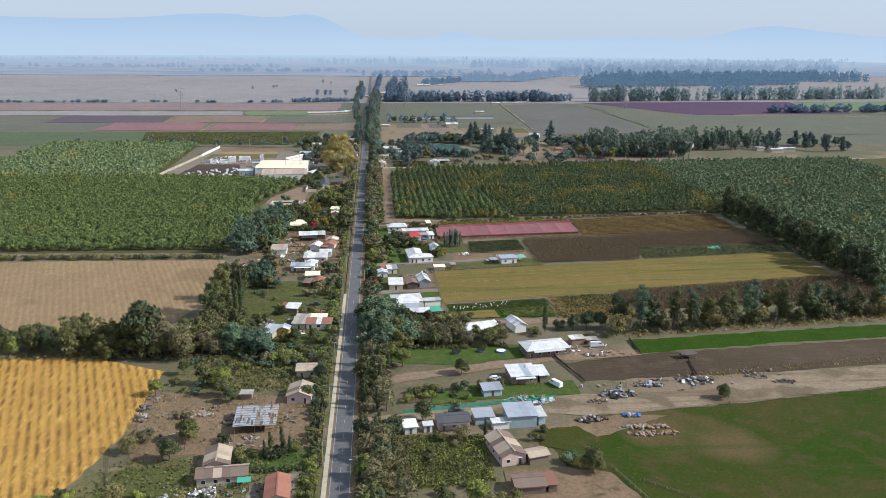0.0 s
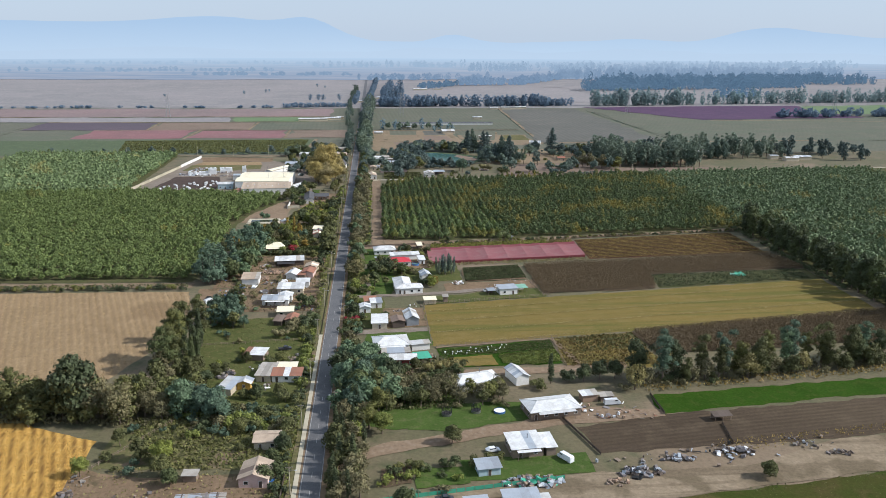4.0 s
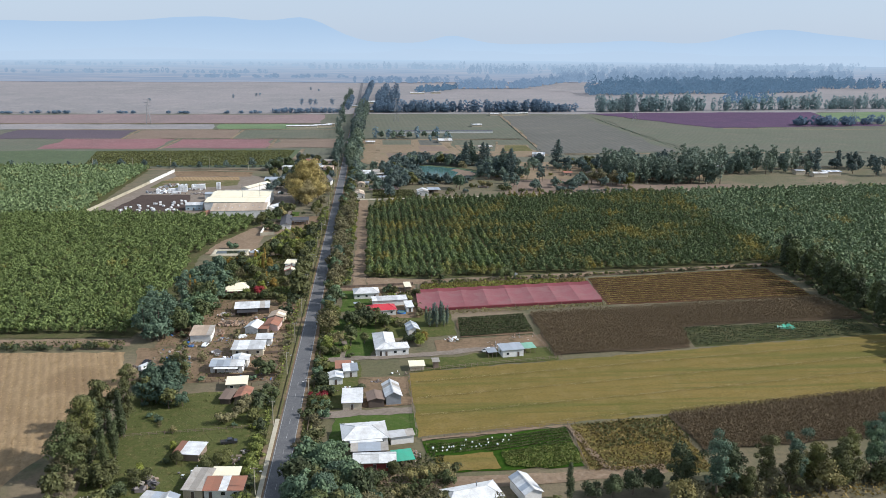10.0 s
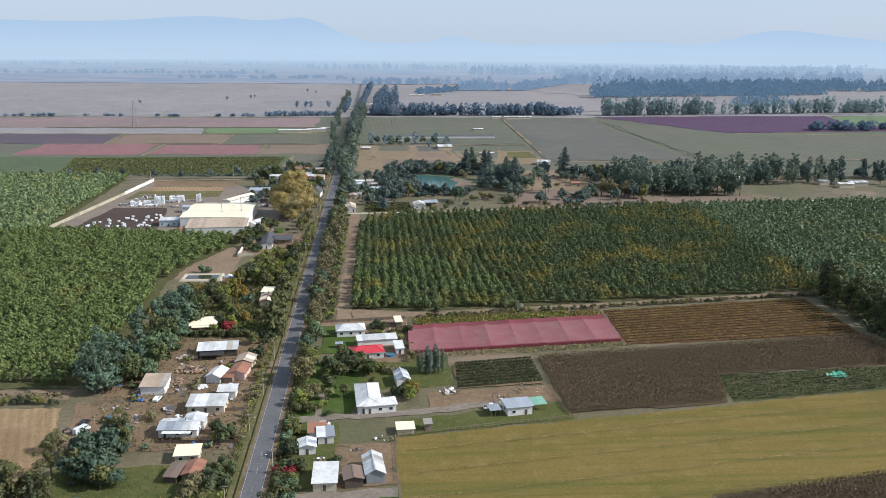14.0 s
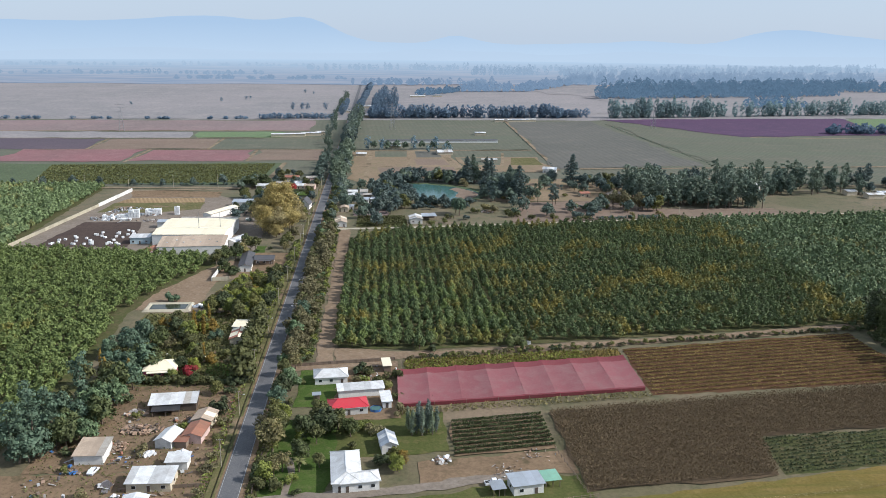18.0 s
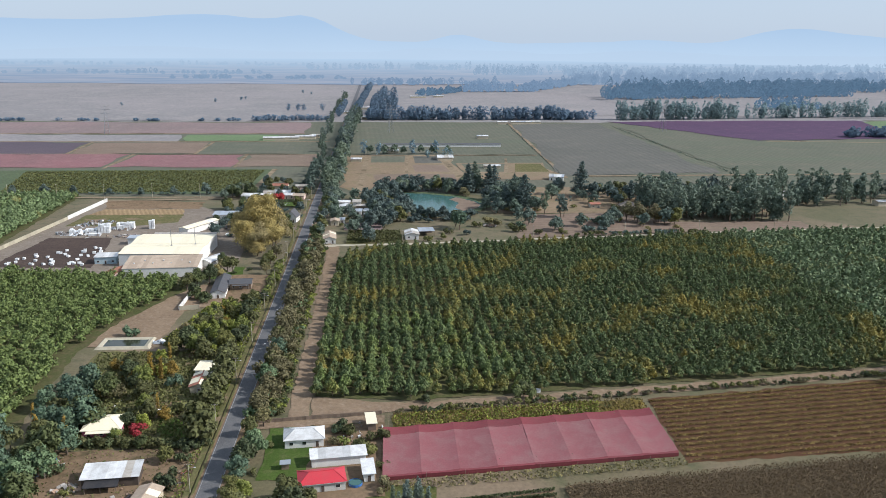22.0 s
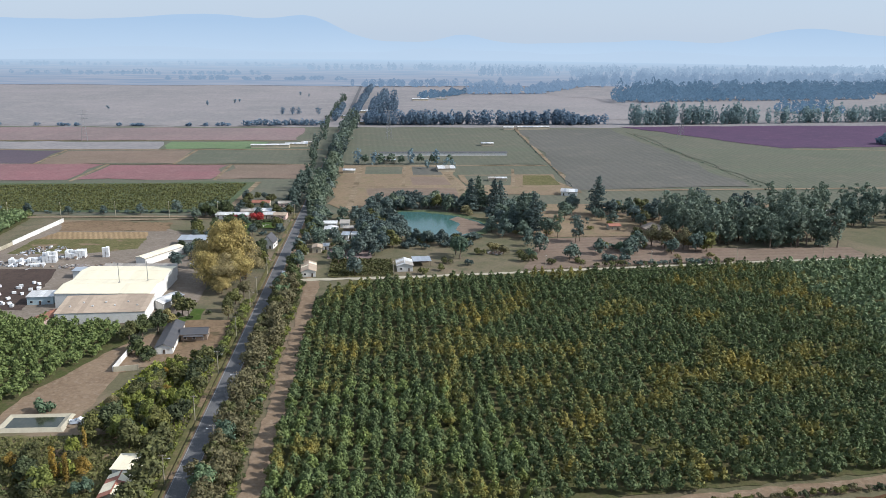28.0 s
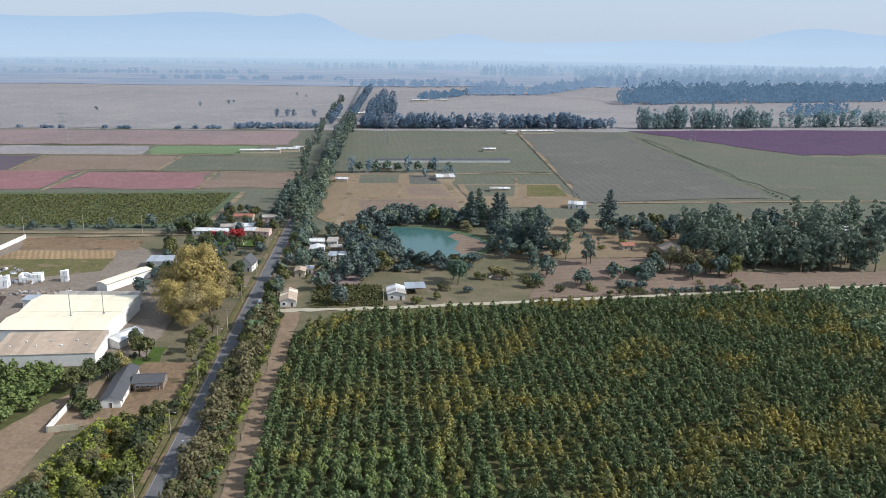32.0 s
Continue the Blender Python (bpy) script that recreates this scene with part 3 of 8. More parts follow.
    ("fallow_scrub", [(-150, 832), (-86, 833), (-84, 808), (-110, 798), (-152, 798)], "scrub", "weedy brown strip behind the bin stacks"),
    ("fallow_field", [(-152, 884), (-80, 874), (-79, 851), (-144, 852)], "yard", "fallow strip behind the plant"),
    ("fallow_field", [(-144, 850), (-89.5, 849), (-86, 832), (-149, 832)], "stubble", "yellowish fallow strip"),
    ("vine_plot", [(27, 747), (60, 747), (59, 781), (27, 781)], "scrub", "small plot of low vines"),
    ("red_soil_plot", [(24, 782), (48, 783), (47, 803), (24, 803)], "mauvefar", "bare reddish garden soil"),
    ("estate_ground", [(128, 757), (150, 826), (215, 830), (240, 800), (330, 800), (330, 778), (220, 768)], "brownfar", "bare reddish earth of the estate"),
    ("estate_ground", [(125, 830), (330, 830), (340, 930), (130, 930)], "tanfar", "dry grass round the estate trees"),
    ("bean_field", [(-480, 1018), (-51, 1024), (-53, 948), (-60, 912), (-480, 900)], "bean", "low green crop in rows"),
    ("red_crop_field", [(-195, 1116), (-90, 1117), (-90, 1040), (-200, 1038)], "redfar", "field of reddish crop"),
    ("red_crop_field", [(-330, 1122), (-203, 1122), (-206, 1038), (-330, 1036)], "redfar", "field of reddish crop"),
    ("rested_field", [(-84, 1116), (-12, 1118), (-12, 1040), (-84, 1040)], "brownfar", "brown rested field"),
    ("mauve_field", [(-420, 1215), (-272, 1213), (-268, 1126), (-420, 1126)], "darkfar", "dark mauve crop"),
    ("rested_field", [(-267, 1212), (-143, 1214), (-142, 1126), (-262, 1125)], "brownfar", "brown rested field"),
    ("grey_field", [(-136, 1214), (-10, 1218), (-10, 1122), (-137, 1121)], "greyfar", "grey-green field"),
    ("crop_strip", [(-182, 1286), (-74, 1284), (-72, 1228), (-172, 1225)], "dimgreen", "bright green strip of young crop"),
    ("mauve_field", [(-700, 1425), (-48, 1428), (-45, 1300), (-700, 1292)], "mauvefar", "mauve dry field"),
    ("grey_field", [(-700, 1288), (-190, 1286), (-180, 1224), (-700, 1222)], "palefar", "dry field paled for haze"),
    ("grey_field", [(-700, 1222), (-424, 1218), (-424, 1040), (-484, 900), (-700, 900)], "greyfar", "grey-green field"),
    ("dry_plain", [(-900, 2170), (-25, 2270), (10, 1640), (-80, 1445), (-420, 1455), (-900, 1460)], "palefar", "wide dry plain paled for haze"),
    ("plots_ground", [(14, 1110), (115, 1110), (118, 960), (28, 910), (14, 935)], "tanfar", "tan plots with earth tracks"),
    ("plots_ground", [(119, 1060), (204, 1062), (204, 968), (121, 962)], "tanfar", "dry plots beside the track"),
    ("small_plot", [(38, 1008), (68, 1008), (70, 1058), (38, 1056)], "tanfar", "bare ochre plot between tracks"),
    ("small_plot", [(38, 1064), (70, 1065), (72, 1106), (38, 1106)], "greyfar", "grassy plot between tracks"),
    ("small_plot", [(78, 1009), (110, 1009), (106, 1050), (77, 1050)], "brownfar", "brown tilled plot between tracks"),
    ("small_plot", [(80, 1060), (106, 1060), (104, 1106), (80, 1106)], "drab", "bare ochre plot between tracks"),
    ("small_plot", [(40, 930), (112, 966), (112, 996), (40, 994)], "brownfar", "brown tilled plot behind the pond"),
    ("small_plot", [(126, 1008), (158, 1008), (166, 1056), (124, 1056)], "greyfar", "grassy plot between tracks"),
    ("small_plot", [(168, 1008), (200, 1008), (200, 1056), (176, 1056)], "scrub", "bare ochre plot between tracks"),
    ("dull_field", [(12, 1435), (214, 1440), (206, 1120), (12, 1118)], "greyfar", "grey-green field"),
    ("dull_field", [(228, 1405), (352, 1428), (356, 1000), (208, 985)], "drab", "wide drab rested field"),
    ("dull_field", [(366, 1376), (500, 1232), (900, 1200), (900, 1000), (372, 985)], "greyfar", "wide olive green field"),
    ("purple_field", [(370, 1452), (760, 1478), (760, 1262), (600, 1246), (498, 1236)], "purple", "field of dark purple-leaved crop"),
    ("tan_field", [(380, 2300), (640, 2300), (540, 2000), (400, 1990)], "palefar", "dry field paled for haze"),
    ("dry_plain", [(420, 2340), (2200, 2420), (2200, 1480), (790, 1505), (500, 1560)], "palefar", "wide dry plain paled for haze"),
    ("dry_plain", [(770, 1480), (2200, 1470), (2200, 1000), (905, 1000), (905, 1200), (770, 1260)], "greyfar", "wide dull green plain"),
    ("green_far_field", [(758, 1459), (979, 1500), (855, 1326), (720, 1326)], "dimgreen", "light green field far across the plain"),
    ("tan_field", [(60, 1980), (400, 1960), (480, 1560), (60, 1520)], "palefar", "brown field paled for haze"),
]
for i, (nm, pts, mt, lb) in enumerate(FIELDS):
    sheet(nm, pts, 0.02 + 0.004 * i, mt, lb, "field" if "field" in nm else "ground", cut=3.5 if pts[0][1] < 900 else 25.0, seed=i)

# pale tracks between the far fields
TRACKS = [((-201, 1030), (-199, 1122), 5), ((-86, 1036), (-87, 1120), 5), ((-330, 1123.5), (-12, 1119.5), 4), ((-266, 1124), (-270, 1215), 5), ((-140, 1122), (-139, 1216), 5),
          ((-420, 1220), (-10, 1222), 7), ((208, 975), (226, 1440), 6), ((30, 905), (34, 1110), 7), ((118, 955), (106, 1112), 8), ((14, 1000), (208, 1004), 5), ((14, 1112), (208, 1114), 6), ((70, 1002), (74, 1110), 4),
          ((160, 1004), (172, 1090), 4), ((-700, 1290), (-45, 1299), 6), ((230, 984), (540, 994), 8), ((505, 1229), (900, 1196), 7), ((-53, 912), (-48, 1026), 7), ((-300, 893), (-40, 893), 6), ((-152, 880), (-20, 890), 6)]
for i, ((xa, ya), (xb, yb), w) in enumerate(TRACKS):
    d = Vector((xb - xa, yb - ya)).normalized() * w * 0.33
    sheet("field_track", [(xa - d.y, ya + d.x), (xa + d.y, ya - d.x), (xb + d.y, yb - d.x), (xb - d.y, yb + d.x)], 0.30 + 0.004 * i, "sand", "pale earth track between fields", "track", seed=i)

# the main road: asphalt slab, painted lines, footway with a kerb, verges
ROAD_L, ROAD_R = -2.7, 3.1


def strip(name, x0, x1, y0, y1, z0, z1, mat, label, cat="road", n=1):
    v, f = [], []
    ys = np.linspace(y0, y1, n + 1)
    for y in ys:
        v += [(x0, y, z0), (x0, y, z1), (x1, y, z1), (x1, y, z0)]
    for i in range(n):
        a = 4 * i
        f += [(a, a + 4, a + 5, a + 1), (a + 1, a + 5, a + 6, a + 2), (a + 2, a + 6, a + 7, a + 3)]
    f += [(0, 1, 2, 3), (4 * n + 3, 4 * n + 2, 4 * n + 1, 4 * n)]
    return tagged(new(name, mesh_of(name, v, f, mat)), label, cat, "", "structure")


road = strip("road", ROAD_L, ROAD_R, -200, 2600, 0, 0.42, "asphalt", "straight worn asphalt country road", n=40)
strip("road_verge", -6.2, -4.6, 120, 900, 0, 0.38, "scrub", "grassy verge", "verge")
strip("road_verge", -3.3, ROAD_L, -200, 1500, 0, 0.40, "yard", "dusty gravel shoulder", "verge")
strip("road_verge", ROAD_R, 4.6, -200, 1500, 0, 0.39, "yard", "dusty gravel shoulder", "verge")
pavement = strip("pavement", -4.6, -3.3, -100, 372, 0, 0.54, "concrete", "narrow concrete footway with a kerb", "pavement", n=60)
pavement2 = strip("pavement", -4.0, -3.3, 372.3, 700, 0, 0.50, "scrub", "weedy trodden footway", "pavement", n=30)
for x, w in ((ROAD_L + 0.25, 0.12), (ROAD_R - 0.25, 0.12)):
    strip("edge_line", x, x + w, -100, 1200, 0.42, 0.426, "paint", "worn white edge line", "road marking", n=10)
dash = mesh_of("road_dash", [(-.06, -1.5, 0), (.06, -1.5, 0), (.06, 1.5, 0), (-.06, 1.5, 0)], [(0, 1, 2, 3)], "paint")
for i in range(24):
    part("lane_dash", dash, road, pose(0.2, 170 + i * 10, 0.427))

# ---- houses and sheds ----
FOOT = []
def prism(name, w, d, h, rise, axis, mat, hip=0.0):
    """Walls of a house up to the eaves, with gable ends under the roof where it has them."""
    bm = bmesh.new()
    a, b = w / 2, d / 2
    lo = [bm.verts.new(p) for p in ((-a, -b, -0.3), (a, -b, -0.3), (a, b, -0.3), (-a, b, -0.3))]
    hi = [bm.verts.new(p) for p in ((-a, -b, h), (a, -b, h), (a, b, h), (-a, b, h))]
    for i in range(4):
        bm.faces.new((lo[i], lo[(i + 1) % 4], hi[(i + 1) % 4], hi[i]))
    bm.faces.new(lo[::-1])
    if rise > 0 and not hip:
        if axis == "y":
            p, q = bm.verts.new((0, -b, h + rise)), bm.verts.new((0, b, h + rise))
            bm.faces.new((hi[0], hi[1], p)), bm.faces.new((hi[2], hi[3], q))
        else:
            p, q = bm.verts.new((-a, 0, h + rise)), bm.verts.new((a, 0, h + rise))
            bm.faces.new((hi[3], hi[0], p)), bm.faces.new((hi[1], hi[2], q))
    else:
        bm.faces.new(hi)
    return from_bm(name, bm, mat)


def slope_sheets(rt, mat, u0, u1, run, rise, place, width=2.3, over=0.35, seed=0, alt=None):
    """One roof slope laid in sheets: each a thin box running from eave to ridge, its own object, lapped a little unevenly."""
    rs = random.Random(seed)
    n = max(1, round((u1 - u0) / width))
    length = math.hypot(run, rise)
    ang = math.atan2(rise, run)
    for i in range(n):
        w = (u1 - u0) / n
        mt = alt if alt and rs.random() < 0.25 else mat
        m = place @ Matrix.Translation((u0 + w * (i + 0.5), run / 2, rise / 2 + 0.05 + rs.uniform(0, 0.018))) @ Matrix.Rotation(ang + rs.uniform(-0.004, 0.004), 4, "X")
        part("roof_sheet", cube_mesh(mt), rt, m @ Matrix.Diagonal((w + 0.05, length + 0.02, 0.07, 1)))


def opening(rt, wall_m, x, z, w, h, kind, tone="frame_white"):
    """A window (frame, pane, sill) or a door (leaf, frame) on a wall whose outside faces local -y of wall_m."""
    if kind == "window":
        fr = part("window", cube_mesh(tone), rt, wall_m @ Matrix.Translation((x, -0.03, z)) @ Matrix.Diagonal((w, 0.10, h, 1)))
        part("pane", cube_mesh("glass"), fr, Matrix.Translation((0, -0.42, 0.02)) @ Matrix.Diagonal((0.84, 0.3, 0.84, 1)))
    else:
        dr = part("door", cube_mesh(tone), rt, wall_m @ Matrix.Translation((x, -0.03, h / 2)) @ Matrix.Diagonal((w, 0.10, h, 1)))
        part("door_leaf", cube_mesh("darkwood"), dr, Matrix.Translation((0, -0.42, -0.02)) @ Matrix.Diagonal((0.86, 0.3, 0.95, 1)))


def house(name, x, y, w, d, rot, h, rise, axis, roof, wall, label, over=0.45, windows=True, alt=None, category="house", chimney=False, hip=False, seed=None, open_front=False, porch=0.0, group=""):
    """A building: walls, roof laid in sheets, ridge cap, eave boards, windows and a door. axis: the way the ridge runs; 'flat' is a single slope falling to the near side."""
    seed = seed if seed is not None else int(abs(x * 7 + y * 3))
    rs = random.Random(seed)
    if alt is None and roof == "zinc_white" and axis != "hip" and rs.random() < 0.6:
        alt = rs.choice(["zinc", "zinc_old", "zinc"])
    rt = root(name, x, y, rot, 0.1, label, category, group)
    FOOT.append((x, y, w, d, rot))
    a, b = w / 2 - over, d / 2 - over
    if axis == "flat":
        if open_front:
            for px in (-a, 0, a):
                for py in (-b, b):
                    block("post", rt, "wood", (px, py, h / 2 + (rise / 2 if py > 0 else 0)), (0.16, 0.16, h + (rise if py > 0 else 0)))
            block("back_wall", rt, wall, (0, b, (h + rise) / 2), (2 * a, 0.12, h + rise - 0.1))
            for py, pz in ((-b, h), (b, h + rise)):
                block("beam", rt, "wood", (0, py, pz - 0.08), (2 * a + 0.3, 0.14, 0.16))
        else:
            part("wall", prism("wall", 2 * a, 2 * b, h, 0, "x", wall), rt)
            if rise > 0.35:
                block("upper_wall", rt, wall, (0, b - 0.06, h + rise / 2 - 0.06), (2 * a, 0.12, rise))
        slope_sheets(rt, roof, -w / 2, w / 2, d, rise, Matrix.Translation((0, -d / 2, h)), seed=seed, alt=alt)
    elif hip:
        part("wall", prism("wall", 2 * a, 2 * b, h, 0, "x", wall), rt)
        lw, ld = w / 2, d / 2
        if w >= d:
            r0, r1 = (-lw + ld * 0.8, 0, h + rise), (lw - ld * 0.8, 0, h + rise)
        else:
            r0, r1 = (0, -ld + lw * 0.8, h + rise), (0, ld - lw * 0.8, h + rise)
        c = [(-lw, -ld, h), (lw, -ld, h), (lw, ld, h), (-lw, ld, h)]
        quads = [(c[0], c[1], r1, r0), (c[2], c[3], r0, r1)] if w >= d else [(c[1], c[2], r1, r0), (c[3], c[0], r0, r1)]
        tris = [(c[1], c[2], r1), (c[3], c[0], r0)] if w >= d else [(c[0], c[1], r0), (c[2], c[3], r1)]
        for poly in quads + tris:
            bm = bmesh.new()
            vs = [bm.verts.new(p) for p in poly]
            bot = [bm.verts.new((p[0], p[1], p[2] - 0.08)) for p in poly]
            bm.faces.new(vs), bm.faces.new(bot[::-1])
            for i in range(len(vs)):
                bm.faces.new((vs[i - 1], vs[i], bot[i], bot[i - 1]))
            part("roof_slope", from_bm("roof_slope", bm, roof), rt)
        for p, q in ((r0, r1), (r1, c[1]), (r1, c[2]), (r0, c[0]), (r0, c[3])) if w >= d else ((r0, r1), (r0, c[0]), (r0, c[1]), (r1, c[2]), (r1, c[3])):
            p, q = Vector(p), Vector(q)
            if (p - q).length > 0.1:
                m = Matrix.Translation((p + q) / 2 + Vector((0, 0, 0.03))) @ (q - p).to_track_quat("Y", "Z").to_matrix().to_4x4()
                part("ridge_cap", cube_mesh(roof), rt, m @ Matrix.Diagonal((0.22, (p - q).length, 0.08, 1)))
        for s in (-1, 1):
            block("eave_board", rt, "frame_white", (0, s * (ld - 0.03), h - 0.14), (w, 0.04, 0.14))
    else:
        part("wall", prism("wall", 2 * a, 2 * b, h, rise * ((b if axis == "x" else a) / (d / 2 if axis == "x" else w / 2)) - 0.02, axis, wall), rt)
        if axis == "x":
            slope_sheets(rt, roof, -w / 2, w / 2, d / 2, rise, Matrix.Translation((0, -d / 2, h)), seed=seed, alt=alt)
            slope_sheets(rt, roof, -w / 2, w / 2, d / 2, rise, Matrix.Rotation(math.pi, 4, "Z") @ Matrix.Translation((0, -d / 2, h)), seed=seed + 1, alt=alt)
            block("ridge_cap", rt, roof, (0, 0, h + rise + 0.09), (w + 0.1, 0.4, 0.08))
            for s in (-1, 1):
                block("eave_board", rt, "wood", (0, s * (d / 2 - 0.04), h - 0.1), (w, 0.05, 0.16))
        else:
            slope_sheets(rt, roof, -d / 2, d / 2, w / 2, rise, Matrix.Rotation(-math.pi / 2, 4, "Z") @ Matrix.Translation((0, -w / 2, h)), seed=seed, alt=alt)
            slope_sheets(rt, roof, -d / 2, d / 2, w / 2, rise, Matrix.Rotation(math.pi / 2, 4, "Z") @ Matrix.Translation((0, -w / 2, h)), seed=seed + 1, alt=alt)
            block("ridge_cap", rt, roof, (0, 0, h + rise + 0.09), (0.4, d + 0.1, 0.08))
            for s in (-1, 1):
                block("eave_board", rt, "wood", (s * (w / 2 - 0.04), 0, h - 0.1), (0.05, d, 0.16))
    if windows and not open_front:
        south = Matrix.Translation((0, -b, 0))
        n = max(1, int(2 * a / 3.2))
        at_door = rs.randrange(n)
        for i in range(n):
            px = -a + 2 * a * (i + 0.5) / n
            if i == at_door:
                opening(rt, south, px, 0, 1.0, 2.05, "door")
            else:
                opening(rt, south, px, 1.45, 1.3, 1.1, "window")
        for sgn in (-1, 1):
            side = Matrix.Translation((sgn * a, 0, 0)) @ Matrix.Rotation(sgn * math.pi / 2, 4, "Z")
            n = max(1, int(2 * b / 4.2))
            for i in range(n):
                opening(rt, side, -b + 2 * b * (i + 0.5) / n, 1.45, 1.1, 1.05, "window")
    if chimney:
        cy = part("chimney", cube_mesh("steel"), rt, Matrix.Translation((w * 0.12, d * 0.1, h + rise + 0.4)) @ Matrix.Diagonal((0.22, 0.22, 1.5, 1)))
    if porch:
        block("porch_roof", rt, roof, (0, -d / 2 - porch / 2, h - 0.25), (w * 0.7, porch, 0.07), Matrix.Rotation(0.08, 4, "X"))
        for px in (-w * 0.33, 0, w * 0.33):
            block("porch_post", rt, "wood", (px, -d / 2 - porch + 0.15, h / 2 - 0.15), (0.12, 0.12, h - 0.3))
    return rt


# near end, left of the road
house("farmhouse", -31.8, 207.0, 14.2, 6.6, 5, 2.7, 1.3, "x", "brown_roof", "cream_wall", "low farmhouse wing with brown fibre-cement roof", alt="tan_roof")
house("farmhouse", -34.6, 215.5, 7.6, 10.5, 5, 2.7, 1.4, "y", "tan_roof", "rose_wall", "farmhouse wing with a tan and brown roof", alt="brown_roof")
house("cottage", -15.9, 197.5, 6.9, 12, 4, 2.8, 1.3, "y", "terra_roof", "cream_wall", "cottage with terracotta-red roof beside the road")
open_shed = house("open_shed", -27.2, 240.6, 13.1, 13.4, 2, 2.7, 0.5, "flat", "zinc", "wood", "open shed under a patchy galvanised roof", open_front=True, category="shed", alt="zinc_old")
rs = random.Random(5)
for i in range(52):
    u, w = rs.uniform(-6.2, 6.2), rs.uniform(-6.0, 6.0)
    block("loose_sheet", open_shed, rs.choice(["zinc", "zinc_old", "zinc_old", "darkwood", "scrap"]), (u, w, 2.7 + 0.5 * (w + 6.7) / 13.4 + 0.12 + rs.uniform(0, 0.04)), (rs.uniform(0.35, 0.9), rs.uniform(1.6, 4.2), 0.03), Matrix.Rotation(0.037, 4, "X") @ Matrix.Rotation(rs.uniform(-0.08, 0.08), 4, "Z"))
for i in range(9):
    block("batten", open_shed, "wood", (0, -6.2 + i * 1.55, 2.7 + 0.5 * (0.5 + i * 1.55) / 13.4 + 0.16), (13.3, 0.12, 0.08))
house("cottage", -15.0, 259.4, 8.8, 10.2, -3, 2.6, 1.7, "y", "tan_roof", "rose_wall", "gabled cottage with tan and brown roof", alt="brown_roof")
house("cottage", -14.3, 279.4, 8.1, 7.8, 0, 2.6, 0.9, "x", "tan_roof", "cream_wall", "small cottage with a tan roof behind trees")
house("hut", -33.0, 260.3, 4.5, 3.6, -3, 2.0, 0.2, "flat", "zinc_old", "wood", "small board hut with a rusty roof", windows=False, category="shed")
# near end, right of the road
house("house", 34.1, 236.0, 10.8, 7.2, 5, 2.6, 0.8, "x", "slate_roof", "rose_wall", "low house with a dark grey sheet roof beside the lane", porch=1.2)
house("lean_to", 44.0, 238.4, 6.7, 6.4, 5, 2.7, 0.3, "flat", "zinc", "blue_wall", "shed with a blue-grey galvanised roof", windows=False, category="shed")
house("lean_to", 48.9, 233.6, 6.0, 3.6, 8, 2.3, 0.2, "flat", "zinc_white", "white_wall", "low white shed with a pale roof", windows=False, category="shed")
house("workshop", 55.6, 237.3, 9.9, 9.6, 4, 3.9, 0.5, "flat", "zinc", "blue_wall", "tall workshop with pale blue walls and zinc roof", windows=False, category="shed")
house("lean_to", 62.0, 237.6, 3.0, 7.3, 5, 3.0, 0.2, "flat", "zinc_white", "blue_wall", "white-roofed lean-to against the workshop", windows=False, category="shed")
house("hut", 20.5, 232.9, 4.6, 5.4, 8, 2.4, 0.4, "flat", "white_wall", "white_wall", "small white hut under a dark tree", category="shed")
house("hut", 26.1, 232.6, 3.4, 3.0, 5, 2.4, 0.2, "flat", "zinc_white", "white_wall", "small white hut beside the house", category="shed")
house("barn", 47.9, 216.7, 8.2, 14.4, 13, 2.8, 1.7, "y", "tan_roof", "rose_wall", "gabled barn with weathered tan roof and pink gable", alt="brown_roof", category="barn")
house("lean_to", 56.2, 212.8, 6.8, 5.6, 16, 2.3, 0.8, "x", "tan_roof", "wood", "low brown-roofed outhouse beside the barn", windows=False, category="shed")
house("shed", 51.1, 197.2, 9.0, 7.2, 4, 2.5, 0.9, "x", "brown_roof", "wood", "dark low shed with brown roof sheets", windows=False, category="shed")
house("lean_to", 57.2, 197.6, 3.2, 6.6, 4, 2.5, 0.3, "flat", "rust_roof", "wood", "rusty lean-to at the end of the shed", windows=False, category="shed")
house("hut", 49.5, 258.8, 7.2, 5.6, 7, 2.3, 0.6, "flat", "zinc", "blue_wall", "pale blue hut with a zinc roof behind the net fence", category="shed")
house("house", 61.9, 270.6, 10.2, 10.0, 6, 2.9, 0.7, "flat", "zinc_white", "wood", "house with a whitish roof and brick-brown front", chimney=True, porch=1.4)
house("lean_to", 69.0, 270.6, 3.8, 9.0, 5, 2.8, 0.5, "flat", "zinc_white", "wood", "white-roofed lean-to beside the house", windows=False, category="shed")
house("barn", 75.1, 295.6, 18.0, 10.8, 10, 3.0, 1.5, "x", "zinc_white", "wood", "long barn with a broad white sheet roof", category="barn", porch=1.5, hip=True)
house("hut", 89.9, 304.0, 6.2, 4.4, 9, 2.4, 0.3, "flat", "zinc_white", "firewood", "small hut with a white roof", windows=False, category="shed")
house("hut", 95.8, 303.6, 5.0, 3.4, 4, 1.8, 0.3, "flat", "zinc_old", "wood", "tin lean-to with firewood", windows=False, category="shed")
house("field_shelter", 128.9, 286.3, 6.4, 3.6, 6, 1.8, 0.4, "flat", "darkwood", "wood", "dark field shelter at the edge of the ploughed field", windows=False, open_front=True, category="shed")
# left of the road, second plot
house("shed", -32.1, 320.3, 5.6, 10.6, -14, 2.5, 0.3, "flat", "zinc_white", "cream_wall", "long shed with a whitish roof", windows=False, category="shed")
house("cabin", -27.1, 321.6, 5.6, 5.0, -6, 2.5, 1.0, "y", "zinc_white", "yellow_wall", "small yellow cabin with a white roof")
